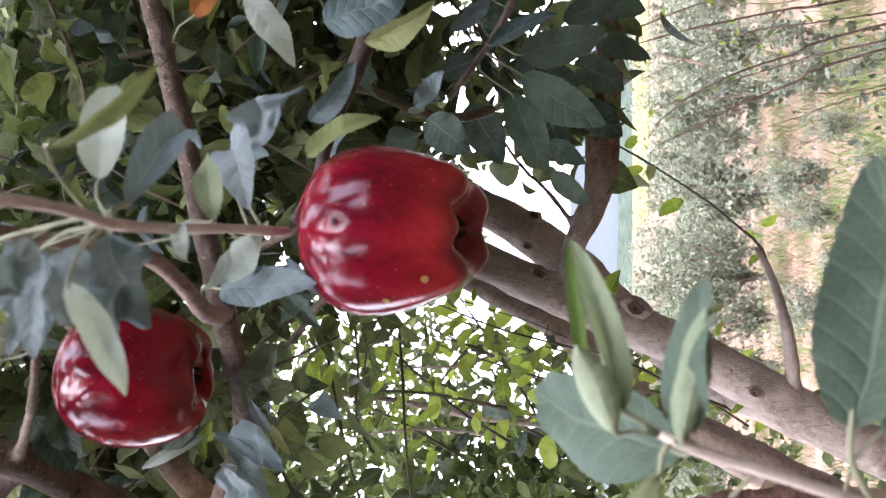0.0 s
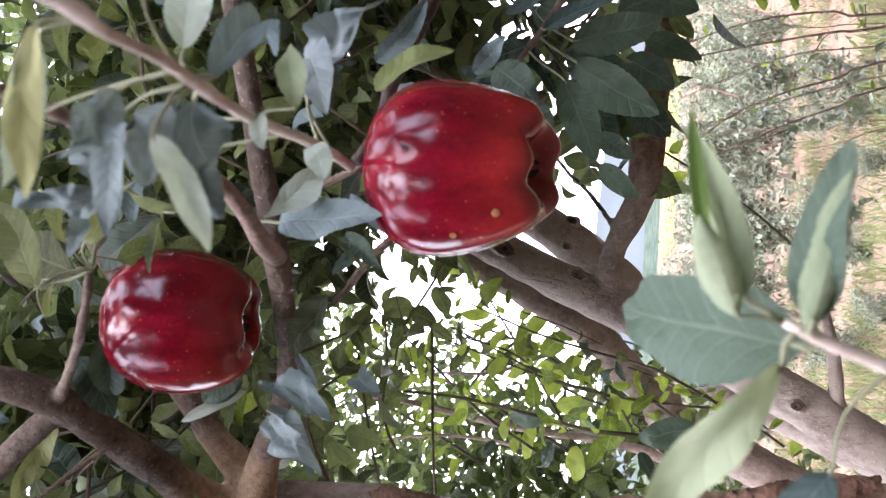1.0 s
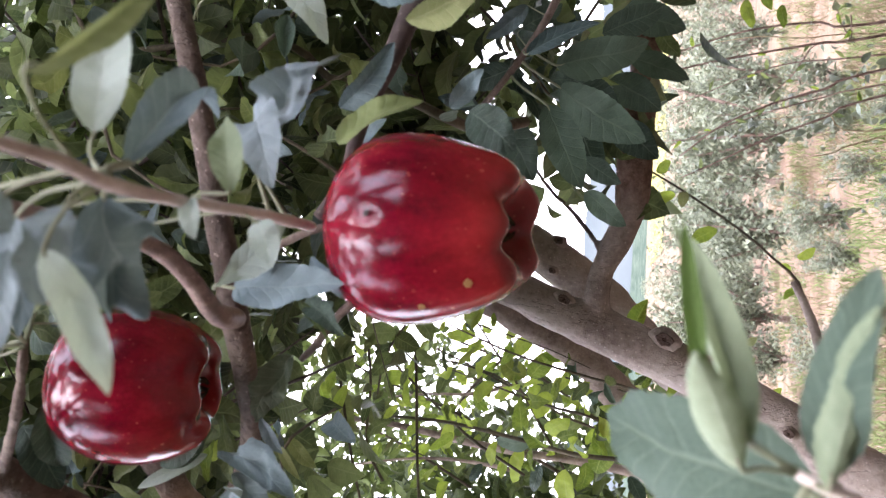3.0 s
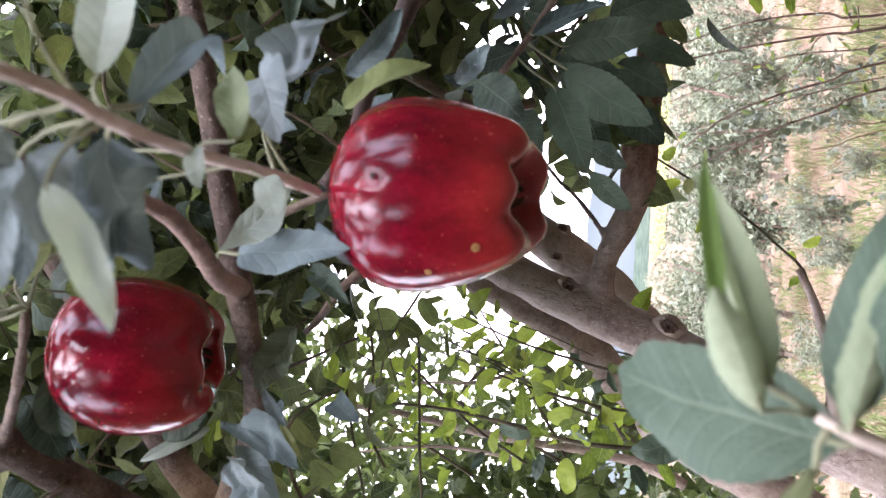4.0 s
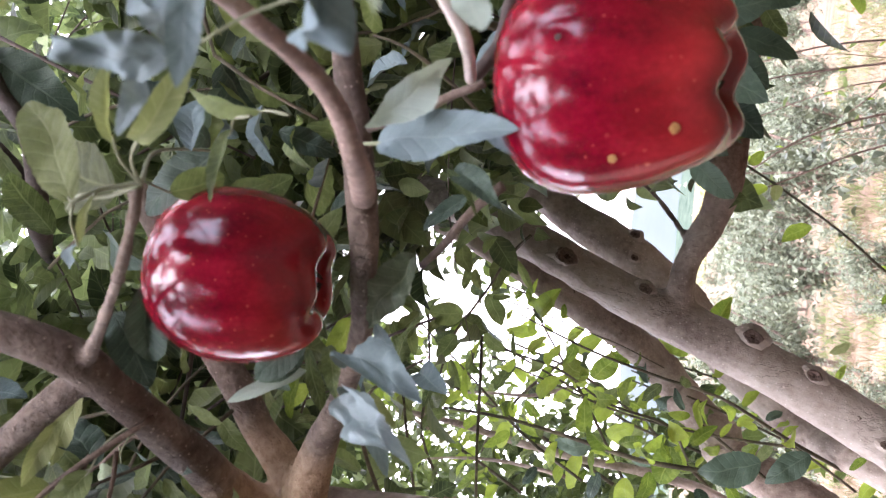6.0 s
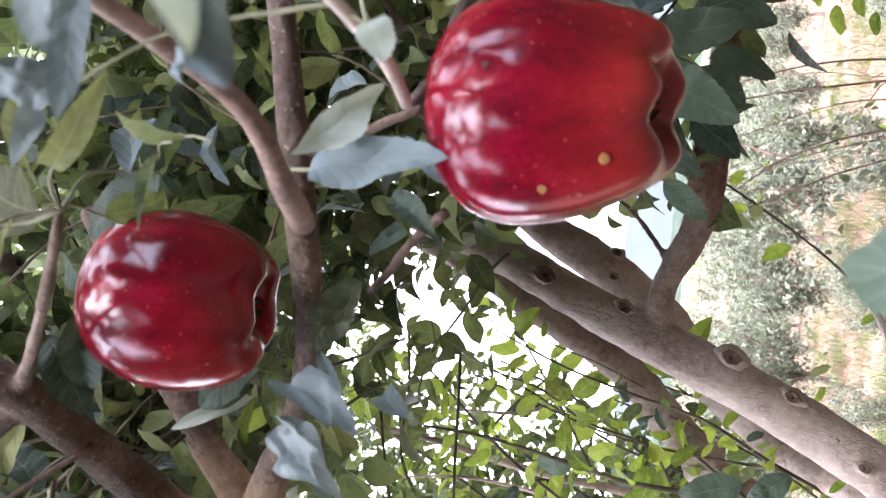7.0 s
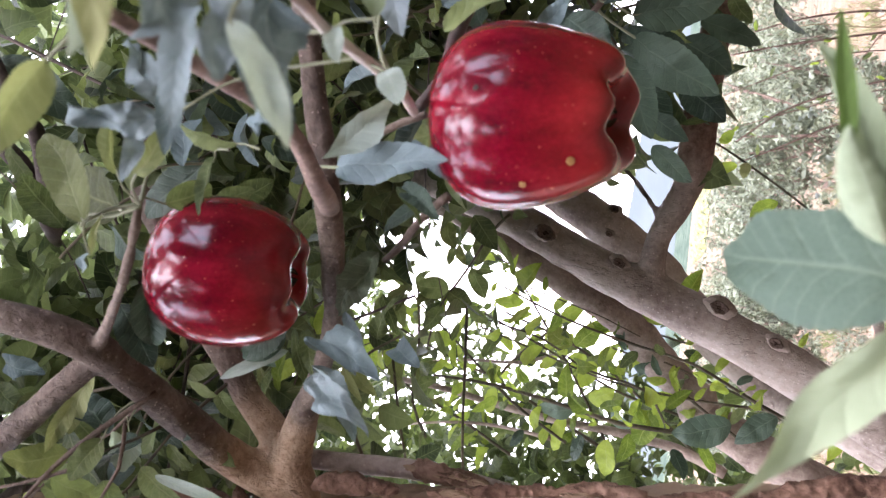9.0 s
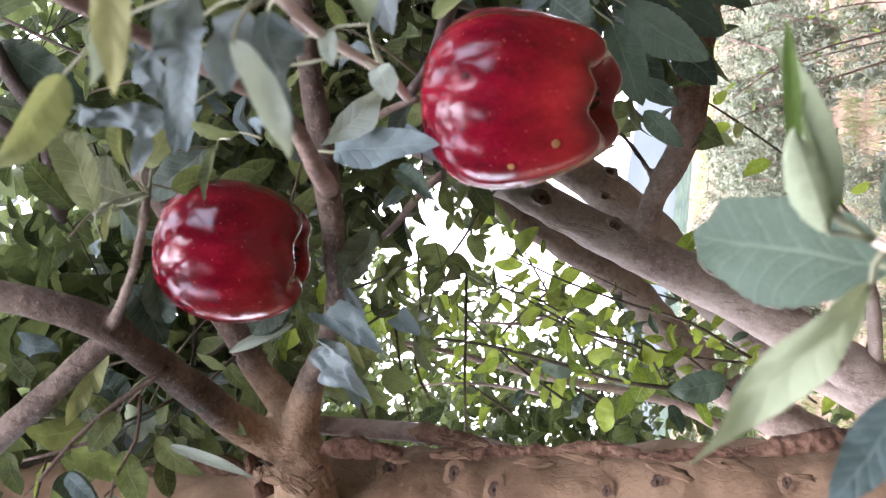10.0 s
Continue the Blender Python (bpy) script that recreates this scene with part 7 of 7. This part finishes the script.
leaf(low_shoot, "arched", LEAF_MID, (-0.216, 0.520, 1.975), (-0.234, 0.515, 1.933), (0.41, -0.88, 0.25), 0.80)
leaf(low_shoot, "flat", LEAF_BRIGHT, (-0.226, 0.500, 1.978), (-0.259, 0.507, 1.987), (-0.48, -0.82, 0.32), 0.90)
leaf(low_shoot, "folded", LEAF_BLUE, (-0.234, 0.480, 2.012), (-0.248, 0.473, 1.983), (-0.45, -0.82, -0.34), 0.90)
leaf(low_shoot, "flat", LEAF_MID, (-0.235, 0.500, 2.083), (-0.264, 0.500, 2.067), (-0.03, -0.93, -0.38), 1.10)
leaf(low_shoot, "wavy", LEAF_BLUE, (-0.168, 0.560, 2.129), (-0.169, 0.551, 2.083), (0.03, -0.95, -0.32), 0.90)
leaf(low_shoot, "flat", LEAF_MID, (-0.189, 0.580, 2.156), (-0.208, 0.576, 2.119), (0.59, -0.73, 0.35), 1.10)
leaf(low_shoot, "flat", LEAF_OLIVE, (-0.190, 0.580, 2.117), (-0.220, 0.580, 2.131), (-0.14, -0.83, -0.54), 1.00)
leaf(low_shoot, "arched", LEAF_MID, (-0.220, 0.550, 2.073), (-0.251, 0.554, 2.101), (0.34, -0.94, 0.07), 0.90)
leaf(low_shoot, "flat", LEAF_OLIVE, (-0.221, 0.570, 2.122), (-0.250, 0.576, 2.154), (-0.60, -0.66, 0.44), 1.10)
leaf(low_shoot, "flat", LEAF_MID, (-0.219, 0.600, 2.007), (-0.237, 0.608, 1.987), (0.16, -0.90, 0.40), 1.00)
leaf(low_shoot, "flat", LEAF_DARK, (-0.210, 0.620, 2.031), (-0.224, 0.614, 2.002), (0.39, -0.91, 0.17), 1.10)
leaf(low_shoot, "folded", LEAF_MID, (-0.154, 0.500, 1.942), (-0.141, 0.502, 1.957), (-0.12, -0.77, 0.63), 0.90)
leaf(low_shoot, "flat", LEAF_MID, (-0.166, 0.550, 1.940), (-0.157, 0.548, 1.963), (-0.25, -0.76, 0.60), 1.00)
leaf(low_shoot, "wavy", LEAF_MID, (-0.236, 0.560, 2.049), (-0.271, 0.562, 2.069), (0.45, -0.89, -0.10), 1.00)
leaf(low_shoot, "flat", LEAF_OLIVE, (-0.231, 0.540, 1.981), (-0.267, 0.549, 1.980), (0.51, -0.66, -0.55), 1.00)
leaf(low_shoot, "flat", LEAF_BRIGHT, (-0.253, 0.540, 2.078), (-0.287, 0.543, 2.095), (0.28, -0.65, 0.71), 0.80)
leaf(low_shoot, "flat", LEAF_MID, (-0.172, 0.600, 1.971), (-0.194, 0.609, 1.952), (0.40, -0.91, -0.05), 1.00)
leaf(low_shoot, "broad", LEAF_DARK, (-0.126, 0.550, 1.918), (-0.141, 0.554, 1.899), (0.12, -0.65, 0.75), 1.10)
leaf(low_shoot, "flat", LEAF_BRIGHT, (-0.166, 0.600, 1.918), (-0.135, 0.602, 1.916), (-0.03, -0.91, 0.42), 1.00)
leaf(low_shoot, "folded", LEAF_MID, (-0.176, 0.620, 1.939), (-0.153, 0.627, 1.934), (0.17, -0.95, 0.27), 0.90)

# ---- a shrub with long bare whips before the slope ----
shrub = thing("shrub", (0.95, 2.6, -0.36), "shrub with long thin bare whips", "shrub")
limb("whip", shrub, BARK_SHRUB, [(0.950, 2.600, -0.400, 0.0055), (0.852, 2.600, 0.350, 0.0048), (0.754, 2.600, 1.002, 0.0044), (0.765, 2.600, 1.118, 0.0039), (0.756, 2.600, 1.255, 0.0034), (0.729, 2.600, 1.387, 0.0029), (0.668, 2.600, 1.561, 0.0024)], 6, 0.03, 0.12)
leaf(shrub, "flat", LEAF_BRIGHT, (0.762, 2.600, 1.169), (0.743, 2.600, 1.185), (0.03, -0.75, 0.66), 0.80)
leaf(shrub, "flat", LEAF_PALE, (0.763, 2.600, 1.152), (0.762, 2.600, 1.127), (-0.29, -0.76, 0.58), 0.80)
leaf(shrub, "flat", LEAF_MID, (0.757, 2.600, 1.241), (0.739, 2.600, 1.264), (-0.10, -0.98, 0.17), 0.80)
leaf(shrub, "flat", LEAF_BRIGHT, (0.700, 2.600, 1.469), (0.735, 2.600, 1.475), (0.59, -0.76, 0.28), 0.80)
leaf(shrub, "flat", LEAF_MID, (0.758, 2.600, 1.041), (0.787, 2.600, 1.052), (-0.01, -0.84, 0.54), 0.80)
limb("whip", shrub, BARK_SHRUB, [(0.920, 2.550, -0.400, 0.0055), (0.810, 2.550, 0.350, 0.0048), (0.700, 2.550, 1.013, 0.0047), (0.692, 2.550, 1.112, 0.0042), (0.670, 2.550, 1.260, 0.0036), (0.644, 2.550, 1.412, 0.0031), (0.611, 2.550, 1.556, 0.0026)], 6, 0.03, 0.12)
leaf(shrub, "flat", LEAF_PALE, (0.696, 2.550, 1.066), (0.688, 2.550, 1.036), (0.41, -0.88, 0.25), 0.80)
leaf(shrub, "folded", LEAF_PALE, (0.640, 2.550, 1.431), (0.620, 2.550, 1.404), (0.23, -0.96, -0.16), 0.80)
leaf(shrub, "flat", LEAF_MID, (0.686, 2.550, 1.157), (0.664, 2.550, 1.172), (-0.15, -0.99, 0.09), 0.80)
leaf(shrub, "folded", LEAF_BRIGHT, (0.664, 2.550, 1.296), (0.662, 2.550, 1.270), (-0.45, -0.82, -0.34), 0.80)
limb("whip", shrub, BARK_SHRUB, [(0.890, 2.600, -0.400, 0.0055), (0.751, 2.600, 0.350, 0.0048), (0.613, 2.600, 0.998, 0.0044), (0.573, 2.600, 1.097, 0.0039), (0.528, 2.600, 1.247, 0.0034), (0.465, 2.600, 1.384, 0.0029), (0.374, 2.600, 1.500, 0.0024)], 6, 0.03, 0.12)
leaf(shrub, "flat", LEAF_MID, (0.531, 2.600, 1.236), (0.550, 2.600, 1.224), (-0.55, -0.82, 0.15), 0.80)
leaf(shrub, "flat", LEAF_PALE, (0.612, 2.600, 0.999), (0.640, 2.600, 0.998), (-0.07, -0.99, 0.14), 0.80)
leaf(shrub, "flat", LEAF_BRIGHT, (0.567, 2.600, 1.117), (0.578, 2.600, 1.143), (0.03, -0.95, -0.32), 0.80)
leaf(shrub, "folded", LEAF_MID, (0.483, 2.600, 1.345), (0.476, 2.600, 1.313), (-0.03, -0.93, 0.38), 0.80)
leaf(shrub, "flat", LEAF_MID, (0.401, 2.600, 1.466), (0.392, 2.600, 1.445), (0.29, -0.95, -0.10), 0.80)
leaf(shrub, "folded", LEAF_MID, (0.506, 2.600, 1.294), (0.511, 2.600, 1.274), (-0.14, -0.83, -0.54), 0.80)
limb("whip", shrub, BARK_SHRUB, [(0.860, 2.650, -0.400, 0.0055), (0.704, 2.650, 0.350, 0.0048), (0.548, 2.650, 0.983, 0.0040), (0.501, 2.650, 1.083, 0.0036), (0.442, 2.650, 1.235, 0.0031), (0.372, 2.650, 1.375, 0.0027), (0.319, 2.650, 1.487, 0.0022)], 6, 0.03, 0.12)
leaf(shrub, "flat", LEAF_MID, (0.507, 2.650, 1.071), (0.499, 2.650, 1.036), (-0.16, -0.79, -0.59), 0.80)
leaf(shrub, "flat", LEAF_PALE, (0.539, 2.650, 1.003), (0.503, 2.650, 0.996), (-0.41, -0.71, 0.57), 0.80)
leaf(shrub, "folded", LEAF_BRIGHT, (0.543, 2.650, 0.994), (0.576, 2.650, 1.000), (-0.60, -0.66, 0.44), 0.80)
leaf(shrub, "flat", LEAF_PALE, (0.342, 2.650, 1.438), (0.335, 2.650, 1.460), (0.13, -0.98, 0.14), 0.80)
leaf(shrub, "flat", LEAF_MID, (0.543, 2.650, 0.994), (0.577, 2.650, 1.000), (0.16, -0.87, 0.47), 0.80)
leaf(shrub, "flat", LEAF_MID, (0.344, 2.650, 1.434), (0.378, 2.650, 1.435), (0.39, -0.91, 0.17), 0.80)
limb("whip", shrub, BARK_SHRUB, [(0.830, 2.750, -0.400, 0.0055), (0.766, 2.750, 0.350, 0.0048), (0.702, 2.750, 0.962, 0.0028), (0.687, 2.750, 1.164, 0.0024), (0.644, 2.750, 1.309, 0.0019), (0.541, 2.750, 1.541, 0.0015)], 6, 0.03, 0.12)
leaf(shrub, "flat", LEAF_MID, (0.665, 2.750, 1.240), (0.701, 2.750, 1.242), (-0.24, -0.97, 0.01), 0.80)
leaf(shrub, "folded", LEAF_BRIGHT, (0.647, 2.750, 1.298), (0.651, 2.750, 1.272), (-0.36, -0.90, 0.25), 0.80)
leaf(shrub, "folded", LEAF_MID, (0.602, 2.750, 1.405), (0.637, 2.750, 1.394), (-0.25, -0.76, 0.60), 0.80)
leaf(shrub, "folded", LEAF_MID, (0.659, 2.750, 1.258), (0.638, 2.750, 1.233), (-0.60, -0.78, -0.17), 0.80)
leaf(shrub, "folded", LEAF_MID, (0.698, 2.750, 1.020), (0.724, 2.750, 1.048), (-0.31, -0.78, -0.54), 0.80)
limb("whip", shrub, BARK_SHRUB, [(0.800, 2.700, -0.400, 0.0055), (0.698, 2.700, 0.350, 0.0048), (0.596, 2.700, 0.972, 0.0029), (0.571, 2.700, 1.075, 0.0026), (0.528, 2.700, 1.231, 0.0022), (0.479, 2.700, 1.374, 0.0019), (0.425, 2.700, 1.522, 0.0016)], 6, 0.03, 0.12)
leaf(shrub, "flat", LEAF_BRIGHT, (0.468, 2.700, 1.403), (0.469, 2.700, 1.427), (0.51, -0.66, -0.55), 0.80)
leaf(shrub, "folded", LEAF_MID, (0.514, 2.700, 1.270), (0.535, 2.700, 1.249), (-0.12, -0.99, 0.05), 0.80)
leaf(shrub, "flat", LEAF_MID, (0.537, 2.700, 1.198), (0.565, 2.700, 1.199), (0.50, -0.73, -0.47), 0.80)
leaf(shrub, "folded", LEAF_BRIGHT, (0.437, 2.700, 1.489), (0.413, 2.700, 1.514), (0.40, -0.91, -0.05), 0.80)
limb("whip", shrub, BARK_DRY, [(0.770, 2.800, -0.400, 0.0055), (0.612, 2.800, 0.350, 0.0048), (0.455, 2.800, 0.941, 0.0028), (0.418, 2.800, 1.032, 0.0022), (0.400, 2.800, 1.120, 0.0015)], 6, 0.03, 0.12)
limb("whip", shrub, BARK_DRY, [(0.740, 2.800, -0.400, 0.0055), (0.763, 2.800, 0.350, 0.0048), (0.786, 2.800, 0.952, 0.0024), (0.777, 2.800, 1.125, 0.0021), (0.786, 2.800, 1.258, 0.0017), (0.770, 2.800, 1.392, 0.0013)], 6, 0.03, 0.12)
limb("whip", shrub, BARK_DRY, [(0.710, 2.800, -0.400, 0.0055), (0.597, 2.800, 0.350, 0.0048), (0.484, 2.800, 0.942, 0.0024), (0.541, 2.800, 1.052, 0.0021), (0.532, 2.800, 1.117, 0.0017), (0.522, 2.800, 1.248, 0.0013)], 6, 0.03, 0.12)
limb("whip", shrub, BARK_SHRUB, [(0.698, 2.580, 1.120, 0.0022), (0.682, 2.580, 1.149, 0.0019), (0.609, 2.580, 1.192, 0.0016), (0.552, 2.580, 1.251, 0.0012)], 6, 0.03, 0.12)
leaf(shrub, "flat", LEAF_PALE, (0.698, 2.580, 1.121), (0.672, 2.580, 1.111), (-0.06, -1.00, -0.02), 0.80)
leaf(shrub, "flat", LEAF_MID, (0.619, 2.580, 1.186), (0.640, 2.580, 1.158), (0.25, -0.94, -0.23), 0.80)
leaf(shrub, "flat", LEAF_BRIGHT, (0.589, 2.580, 1.213), (0.592, 2.580, 1.191), (-0.03, -0.91, 0.42), 0.80)
limb("whip", shrub, BARK_SHRUB, [(0.778, 2.580, 1.042, 0.0022), (0.710, 2.580, 1.039, 0.0019), (0.746, 2.580, 1.063, 0.0016), (0.795, 2.580, 1.079, 0.0012)], 6, 0.03, 0.12)
leaf(shrub, "flat", LEAF_BRIGHT, (0.733, 2.580, 1.040), (0.707, 2.580, 1.061), (0.50, -0.66, -0.56), 0.80)
leaf(shrub, "folded", LEAF_BRIGHT, (0.785, 2.580, 1.076), (0.750, 2.580, 1.069), (0.45, -0.72, 0.53), 0.80)
leaf(shrub, "folded", LEAF_MID, (0.790, 2.580, 1.077), (0.806, 2.580, 1.052), (-0.18, -0.90, 0.39), 0.80)
foliage("foliage", shrub, FOLIAGE_FAR, [(0.25, 0.85, 2.65, 3.3, 0.75, 1.15, 22), (0.3, 0.6, 2.7, 3.2, 1.15, 1.35, 12)], 0.035, 71, "small grey-green leaves between the whips", 7)


# ---- apples ----
PROFILE = [(0.0, 0.58), (0.10, 0.62), (0.24, 0.79), (0.42, 0.90), (0.61, 0.89), (0.79, 0.78), (0.925, 0.59), (0.99, 0.35), (0.99, 0.10), (0.945, -0.18), (0.865, -0.45), (0.775, -0.69), (0.685, -0.88), (0.58, -1.0), (0.46, -1.04), (0.34, -0.97), (0.22, -0.82), (0.10, -0.74), (0.0, -0.73)]
ROUNDER = [(0.0, 0.58), (0.10, 0.62), (0.24, 0.77), (0.42, 0.87), (0.60, 0.85), (0.76, 0.73), (0.89, 0.54), (0.975, 0.30), (1.0, 0.03), (0.985, -0.22), (0.93, -0.46), (0.84, -0.68), (0.72, -0.86), (0.58, -0.97), (0.45, -1.0), (0.33, -0.94), (0.22, -0.82), (0.10, -0.74), (0.0, -0.73)]


def apple(stem, bottom, radius, turn, lobe, label, tall=1.08, dent=None, profile=PROFILE):
    """A ribbed red apple whose axis runs from stem to bottom."""
    a, b = Vector(stem), Vector(bottom)
    axis = (a - b).normalized()
    t = thing("apple", (a + b) / 2, label, "apple", "red apples on the tree")
    q = Vector((0, 0, 1)).rotation_difference(axis) @ Euler((0, 0, radians(turn))).to_quaternion()
    t.rotation_mode = "QUATERNION"
    t.rotation_quaternion = q
    line = glide([(x, 0, z, 0) for x, z in profile], 0.05)
    bm = bmesh.new()
    rings, n = [], 110
    for p in line:
        ring = []
        for k in range(n):
            w = 2 * math.pi * k / n
            low = max(0.0, min(1.0, (-p[2] - 0.15) / 0.8)) ** 1.5
            rib = math.cos(5 * w + 0.25 * math.sin(w + turn)) * lobe * (1 + 0.35 * math.sin(2 * w + turn))
            r = p[0] * (1 + rib * (0.2 + low) * 0.6 + 0.03 * math.sin(w + 1.0) * p[2])
            z = p[2] - rib * 1.4 * low * min(1.0, p[0] / 0.4) + 0.03 * p[0] * math.cos(w + 2.2) * max(0.0, p[2])
            ring.append(bm.verts.new((r * radius * math.cos(w), r * radius * math.sin(w), z * radius * tall)))
        rings.append(ring)
    for c, d in zip(rings, rings[1:]):
        for k in range(n):
            bm.faces.new((c[k], d[k], d[(k + 1) % n], c[(k + 1) % n]))
    bmesh.ops.remove_doubles(bm, verts=bm.verts, dist=radius * 0.004)
    if dent:
        at = q.inverted() @ (Vector(dent) - t.location)
        for v in bm.verts:
            d = (v.co - at).length / 0.0085
            v.co -= v.co.normalized() * 0.0006 * math.exp(-2.5 * d * d)
    for v in bm.verts:
        v.co += v.co.normalized() * radius * (0.012 * noise.noise(v.co * 30 + Vector((turn, 0, 0))) + 0.006 * noise.noise(v.co * 90 + Vector((turn, 0, 0))))
    part("flesh", bm, APPLE, t, "glossy deep red skin with pale dots")
    bm = bmesh.new()
    h = radius * tall
    tube(bm, [(0, 0, 0.62 * h, 0.0022), (0.002, 0, 0.85 * h, 0.0017), (0.005, 0.002, 1.12 * h, 0.0020)], 8, 0.004, 0.1)
    part("stem", bm, STALK, t, "short brown stem")
    bm = bmesh.new()
    for k in range(5):
        w = 2 * math.pi * k / 5
        c, s = math.cos(w) * radius, math.sin(w) * radius
        tube(bm, [(0.07 * c, 0.07 * s, -0.79 * h, 0.0022), (0.12 * c, 0.12 * s, -0.88 * h, 0.0016), (0.05 * c, 0.05 * s, -0.96 * h, 0.0004)], 5, 0.004, 0.2)
    part("calyx", bm, CALYX, t, "dried brown calyx in the hollow")
    return t, h


def mark_on(t, place, normal_from, size, material, label):
    """A small flat scar lying on the skin."""
    bm = bmesh.new()
    bmesh.ops.create_icosphere(bm, subdivisions=2, radius=1.0)
    for v in bm.verts:
        v.co += 0.3 * noise.noise_vector(v.co * 1.7 + Vector(place) * 50)
    ob = part("scar", bm, material, t, label)
    n = (Vector(place) - Vector(normal_from)).normalized()
    m = Matrix.Translation(place) @ n.to_track_quat("Z", "Y").to_matrix().to_4x4() @ Matrix.Diagonal((size, size * 0.8, size * 0.05, 1))
    inv = (Matrix.Translation(t.location) @ t.rotation_quaternion.to_matrix().to_4x4()).inverted()
    ob.matrix_basis = inv @ m

apple_one, _ = apple((0.008, 0.405, 1.761), (0.010, 0.382, 1.659), 0.0420, 200, 0.030, "large glossy red apple hanging from a spur", 0.98, (0.0124, 0.3536, 1.7252))
apple((-0.075, 0.434, 1.927), (-0.075, 0.453, 1.836), 0.0414, 40, 0.020, "glossy red apple hanging beside a brown limb", 1.02, None, ROUNDER)
mark_on(apple_one, (-0.0137, 0.3653, 1.6859), (-0.0087, 0.3734, 1.6883), 0.0021, SCAR, "small yellow scar")
mark_on(apple_one, (-0.0239, 0.3701, 1.7055), (-0.0162, 0.3764, 1.7066), 0.0019, SCAR, "small yellow scar")
mark_on(apple_one, (0.0124, 0.3536, 1.7252), (0.0114, 0.3632, 1.7232), 0.0015, BLEMISH, "small dark blemish")
